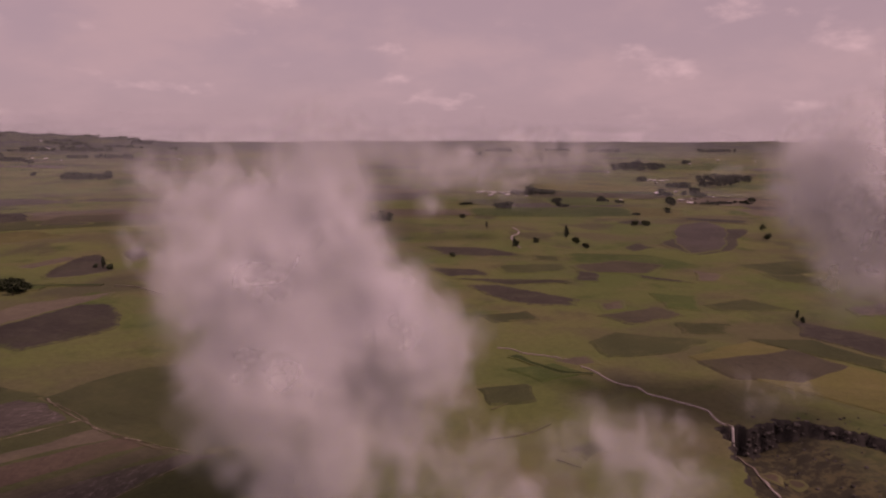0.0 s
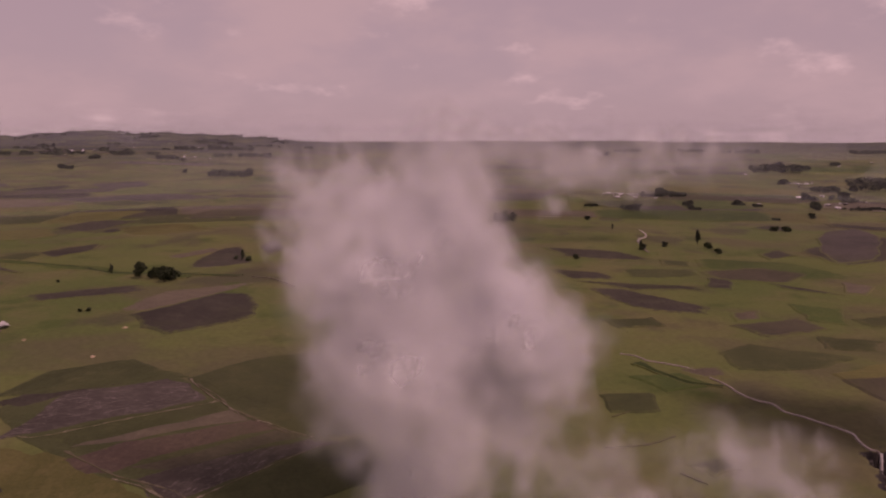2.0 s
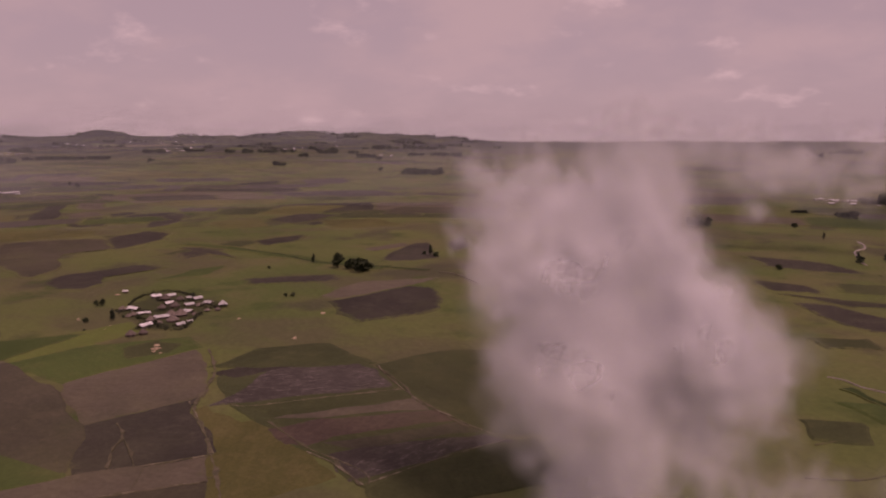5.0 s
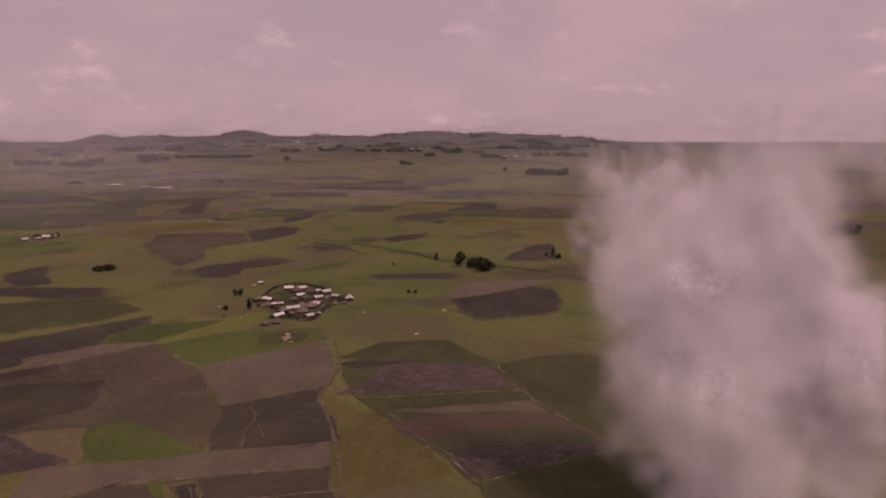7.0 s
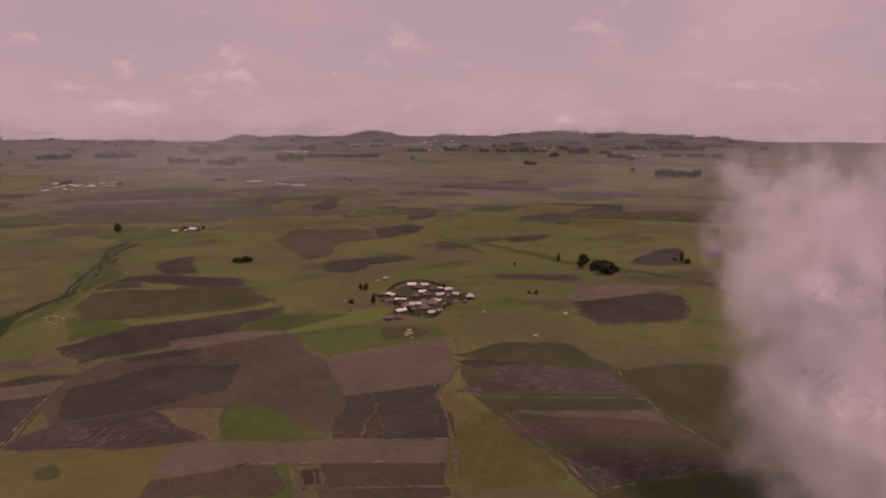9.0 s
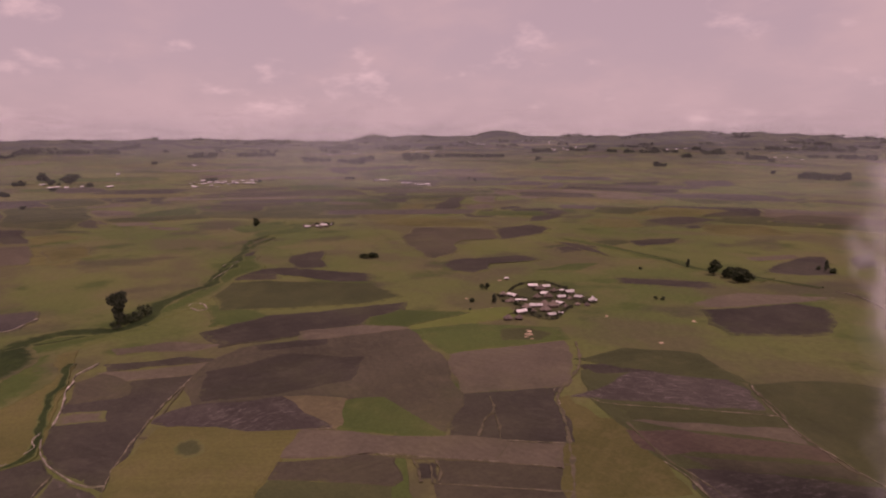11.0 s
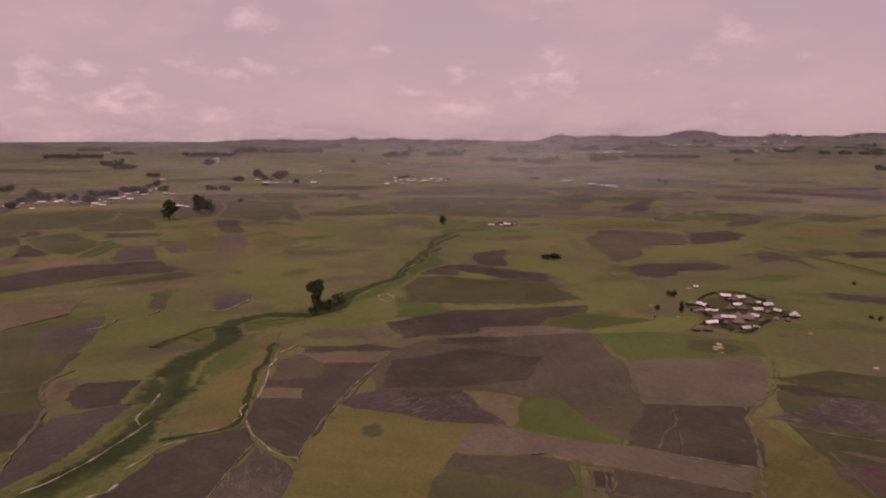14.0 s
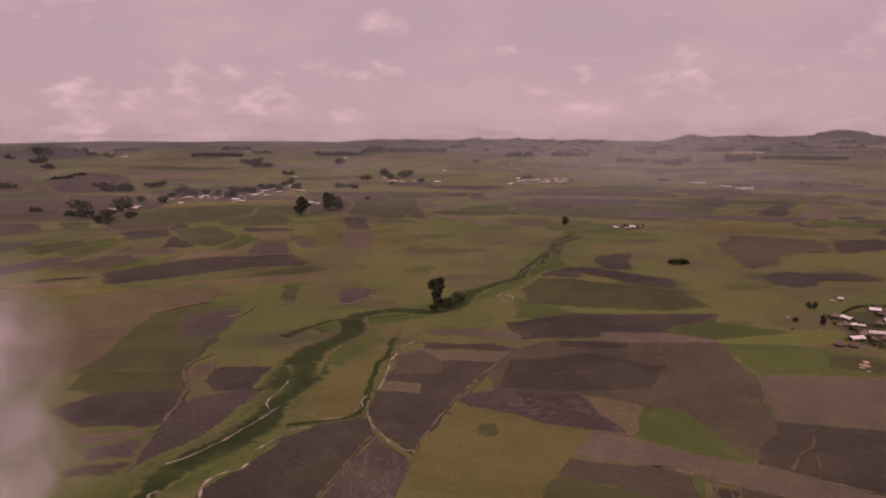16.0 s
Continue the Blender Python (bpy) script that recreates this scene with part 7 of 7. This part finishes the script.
# ---- low cloud drifting between the camera and the land ----
def sky_place(bearing, elevation, distance):
    """A place in the air: degrees left of +y, degrees up from the eye, metres away along the ground."""
    b = radians(bearing)
    return (-distance * math.sin(b), distance * math.cos(b), EYE + distance * math.tan(radians(elevation)))


def vapour(label, centre, size, strength, rnd, flat, material):
    """One mesh of soft overlapping flakes, each thick at its heart and gone at its rim."""
    k = 9
    a = np.arange(k) * 2 * math.pi / k
    rings = ((0.45, 0.05, 0.82), (0.75, 0.13, 0.38), (1.0, 0.24, 0.0))
    pts = np.array([(0, 0, 0)] + [(q * math.cos(w), q * math.sin(w), c) for q, c, _ in rings for w in a])
    fall = np.array([1.0] + [v for _, _, v in rings for _ in a])
    one = [(0, 1 + j, 1 + (j + 1) % k) for j in range(k)]
    for o in (1, 1 + k):
        one += [(o + j, o + k + j, o + k + (j + 1) % k, o + (j + 1) % k) for j in range(k)]
    verts, faces = [], []
    for i, c in enumerate(centre):
        spin = np.array(Euler(rnd.uniform(0, 6.28, 3)).to_matrix())
        uneven = np.clip(1 + 0.10 * rnd.normal(size=(len(pts), 1)), 0.6, 1.4)
        verts.append((pts * uneven * size[i]) @ spin.T * np.array((1, 1, flat)) + c)
        faces += [tuple(q + i * len(pts) for q in face) for face in one]
    verts = np.concatenate(verts)
    verts[:, 2] = np.maximum(verts[:, 2], 0.5)
    me = bpy.data.meshes.new("cloud")
    me.from_pydata(verts.tolist(), [], faces)
    me.materials.append(material)
    me.shade_smooth()
    me.attributes.new("vapour", "FLOAT", "POINT").data.foreach_set("value", (fall[None] * np.asarray(strength)[:, None]).ravel().astype(np.float32))
    return tagged(new("cloud", me), label, "cloud", kind="stuff")


def cloud(label, distance, per_lobe, strength, seed, *lobes, depth=0.5):
    """Billowing vapour made of lobes (bearing, elevation, radius, density), smaller puffs budding round each."""
    rnd = np.random.RandomState(seed)
    centre, size, thick = [], [], []
    for bearing, elevation, radius, density in lobes:
        heart = np.array(sky_place(bearing, elevation, distance))
        b = radians(bearing)
        away, aside = np.array((-math.sin(b), math.cos(b), 0)), np.array((math.cos(b), math.sin(b), 0))
        radius = radius * 1.12
        heart = heart + away * rnd.uniform(-0.4, 0.4) * radius
        buds = [(np.zeros(3), 0.80, 0.5)]
        for _ in range(9):
            d = rnd.normal(size=3)
            buds.append((d / np.linalg.norm(d) * rnd.uniform(0.55, 0.85), rnd.uniform(0.22, 0.42), 0.055))
        pick = rnd.choice(len(buds), per_lobe, p=np.array([q[2] for q in buds]) / sum(q[2] for q in buds))
        for j in pick:
            at, reach, _ = buds[j]
            d = rnd.normal(size=3)
            far = rnd.uniform(0, 1) ** 0.5
            p = at + d / np.linalg.norm(d) * far * reach
            centre.append(heart + radius * (aside * p[0] + away * p[1] * depth + np.array((0, 0, p[2]))))
            size.append(radius * (rnd.uniform(0.45, 0.75) if j == 0 else reach * rnd.uniform(0.8, 1.3)))
            thick.append(strength * density * (1.15 - 0.6 * far))
    return vapour(label, centre, size, np.minimum(thick, 0.9), rnd, 1.0, CLOUD)


cloud("dense pale column of low cloud rising over the fields", 150, 104, 0.29, 1,
      (20.2, -7.6, 10.2, 0.70), (18.5, -11.7, 12.7, 1.00), (14.8, -10.8, 16.9, 1.20), (10.7, -8.6, 15.0, 1.10), (13.9, -16.7, 17.4, 1.20), (8.3, -14.9, 18.4, 1.30), (6.0, -18.5, 16.3, 1.20), (2.5, -16.1, 11.1, 1.10), (0.2, -16.5, 6.8, 0.90), (4.6, -12.6, 8.5, 1.00), (7.0, -9.0, 7.2, 1.00), (10.2, -22.0, 14.1, 1.10), (11.9, -26.2, 11.3, 1.00), (12.6, -29.1, 10.9, 0.90), (5.4, -21.5, 10.2, 0.90), (17.7, -16.6, 9.3, 0.80), (9.3, -4.5, 11.3, 0.80), (9.7, -1.4, 10.7, 0.60), (0.8, -18.3, 7.5, 0.80), (21.1, -10.2, 6.0, 0.60), (15.9, -20.6, 8.9, 0.70), (13.8, -6.3, 10.2, 0.70))
cloud("thin ragged edge of the cloud column", 152, 40, 0.56, 5,
      (20.1, -4.0, 7.8, 0.50), (18.2, -2.3, 7.2, 0.30), (16.5, -4.1, 7.2, 0.40), (12.9, -3.2, 7.2, 0.35), (22.6, -2.7, 4.8, 0.25), (2.1, -2.7, 7.2, 0.50), (0.4, -2.0, 6.0, 0.45), (3.9, -1.4, 7.2, 0.50), (1.2, -5.4, 4.2, 0.30), (-1.0, -2.7, 4.8, 0.30), (6.6, -4.5, 6.0, 0.40), (23.7, -8.4, 4.3, 0.30), (-2.7, -15.9, 5.0, 0.25), (-0.6, -20.4, 5.8, 0.30), (3.0, -23.5, 9.2, 0.35), (6.8, -26.2, 12.1, 0.35), (16.0, -25.3, 8.0, 0.30), (1.5, -26.8, 9.4, 0.35), (18.8, -23.0, 7.8, 0.20))
cloud("pale bank of low cloud at the edge of the plain", 240, 60, 0.36, 2,
      (-27.6, -2.4, 13.3, 0.90), (-29.5, -4.3, 17.2, 1.20), (-31.2, -7.0, 16.3, 1.10), (-32.0, -2.3, 20.9, 1.20), (-33.6, -5.7, 26.7, 1.20), (-26.4, -1.0, 9.5, 0.40), (-29.5, -8.3, 11.5, 0.60), (-25.9, -3.7, 8.6, 0.50), (-25.0, -1.7, 7.6, 0.30), (-29.8, -0.0, 15.2, 0.50), (-27.5, -6.0, 9.6, 0.50), (-36.4, -3.3, 30.5, 1.00), (-32.0, -9.6, 9.6, 0.40))
cloud("thin mist hanging over the gorge", 145, 34, 0.36, 3,
      (-13.9, -23.5, 10.0, 0.35), (-17.7, -24.1, 9.4, 0.45), (-15.8, -27.0, 12.9, 0.50), (-8.4, -26.8, 11.6, 0.35), (-4.5, -24.5, 7.6, 0.30), (-21.0, -25.5, 5.7, 0.25), (-26.6, -18.6, 5.5, 0.12), (-16.4, -21.6, 6.2, 0.25), (-10.7, -24.6, 6.9, 0.25), (-5.5, -28.2, 10.4, 0.40), (-19.4, -27.3, 9.0, 0.40), (-1.7, -27.0, 9.0, 0.40), (-24.3, -18.6, 4.8, 0.10))
cloud("thin wisps of cloud before the far plain", 600, 28, 0.42, 4,
      (-7.8, -2.0, 23.8, 0.60), (-6.0, -1.6, 28.5, 0.60), (-10.0, -2.0, 21.4, 0.40), (-3.8, -3.2, 23.8, 0.50), (-5.2, -4.1, 19.1, 0.30), (-2.4, -2.1, 28.5, 0.50), (-12.2, -1.7, 19.0, 0.25), (-21.7, -2.5, 14.3, 0.15))
cloud("pale bank of mist drifting over the western fields", 130, 38, 0.38, 6,
      (115.0, -22.8, 13.4, 1.00), (113.9, -18.4, 11.9, 0.80), (112.1, -23.9, 9.0, 0.45), (112.2, -14.5, 7.4, 0.30), (110.7, -20.5, 6.6, 0.22), (116.8, -13.0, 15.8, 0.80), (110.6, -23.5, 7.9, 0.30), (108.7, -23.2, 6.7, 0.15), (111.1, -17.4, 6.5, 0.20), (109.1, -18.9, 6.5, 0.10))


def far_haze():
    """Thin haze that lies over the distant land."""
    rnd = np.random.RandomState(8)
    centre, size = [], []
    for _ in range(210):
        d = rnd.uniform(850, 4000)
        x, y, _ = sky_place(rnd.uniform(-40, 118), 0, d)
        centre.append(np.array((x, y, d * 0.03)) + rnd.uniform(-1, 1, 3) * (50, 50, 35))
        size.append(420 * rnd.uniform(0.55, 1.5))
    vapour("thin pale haze over the distant land", centre, size, np.full(210, 0.044), rnd, 0.17, HAZE)


far_haze()
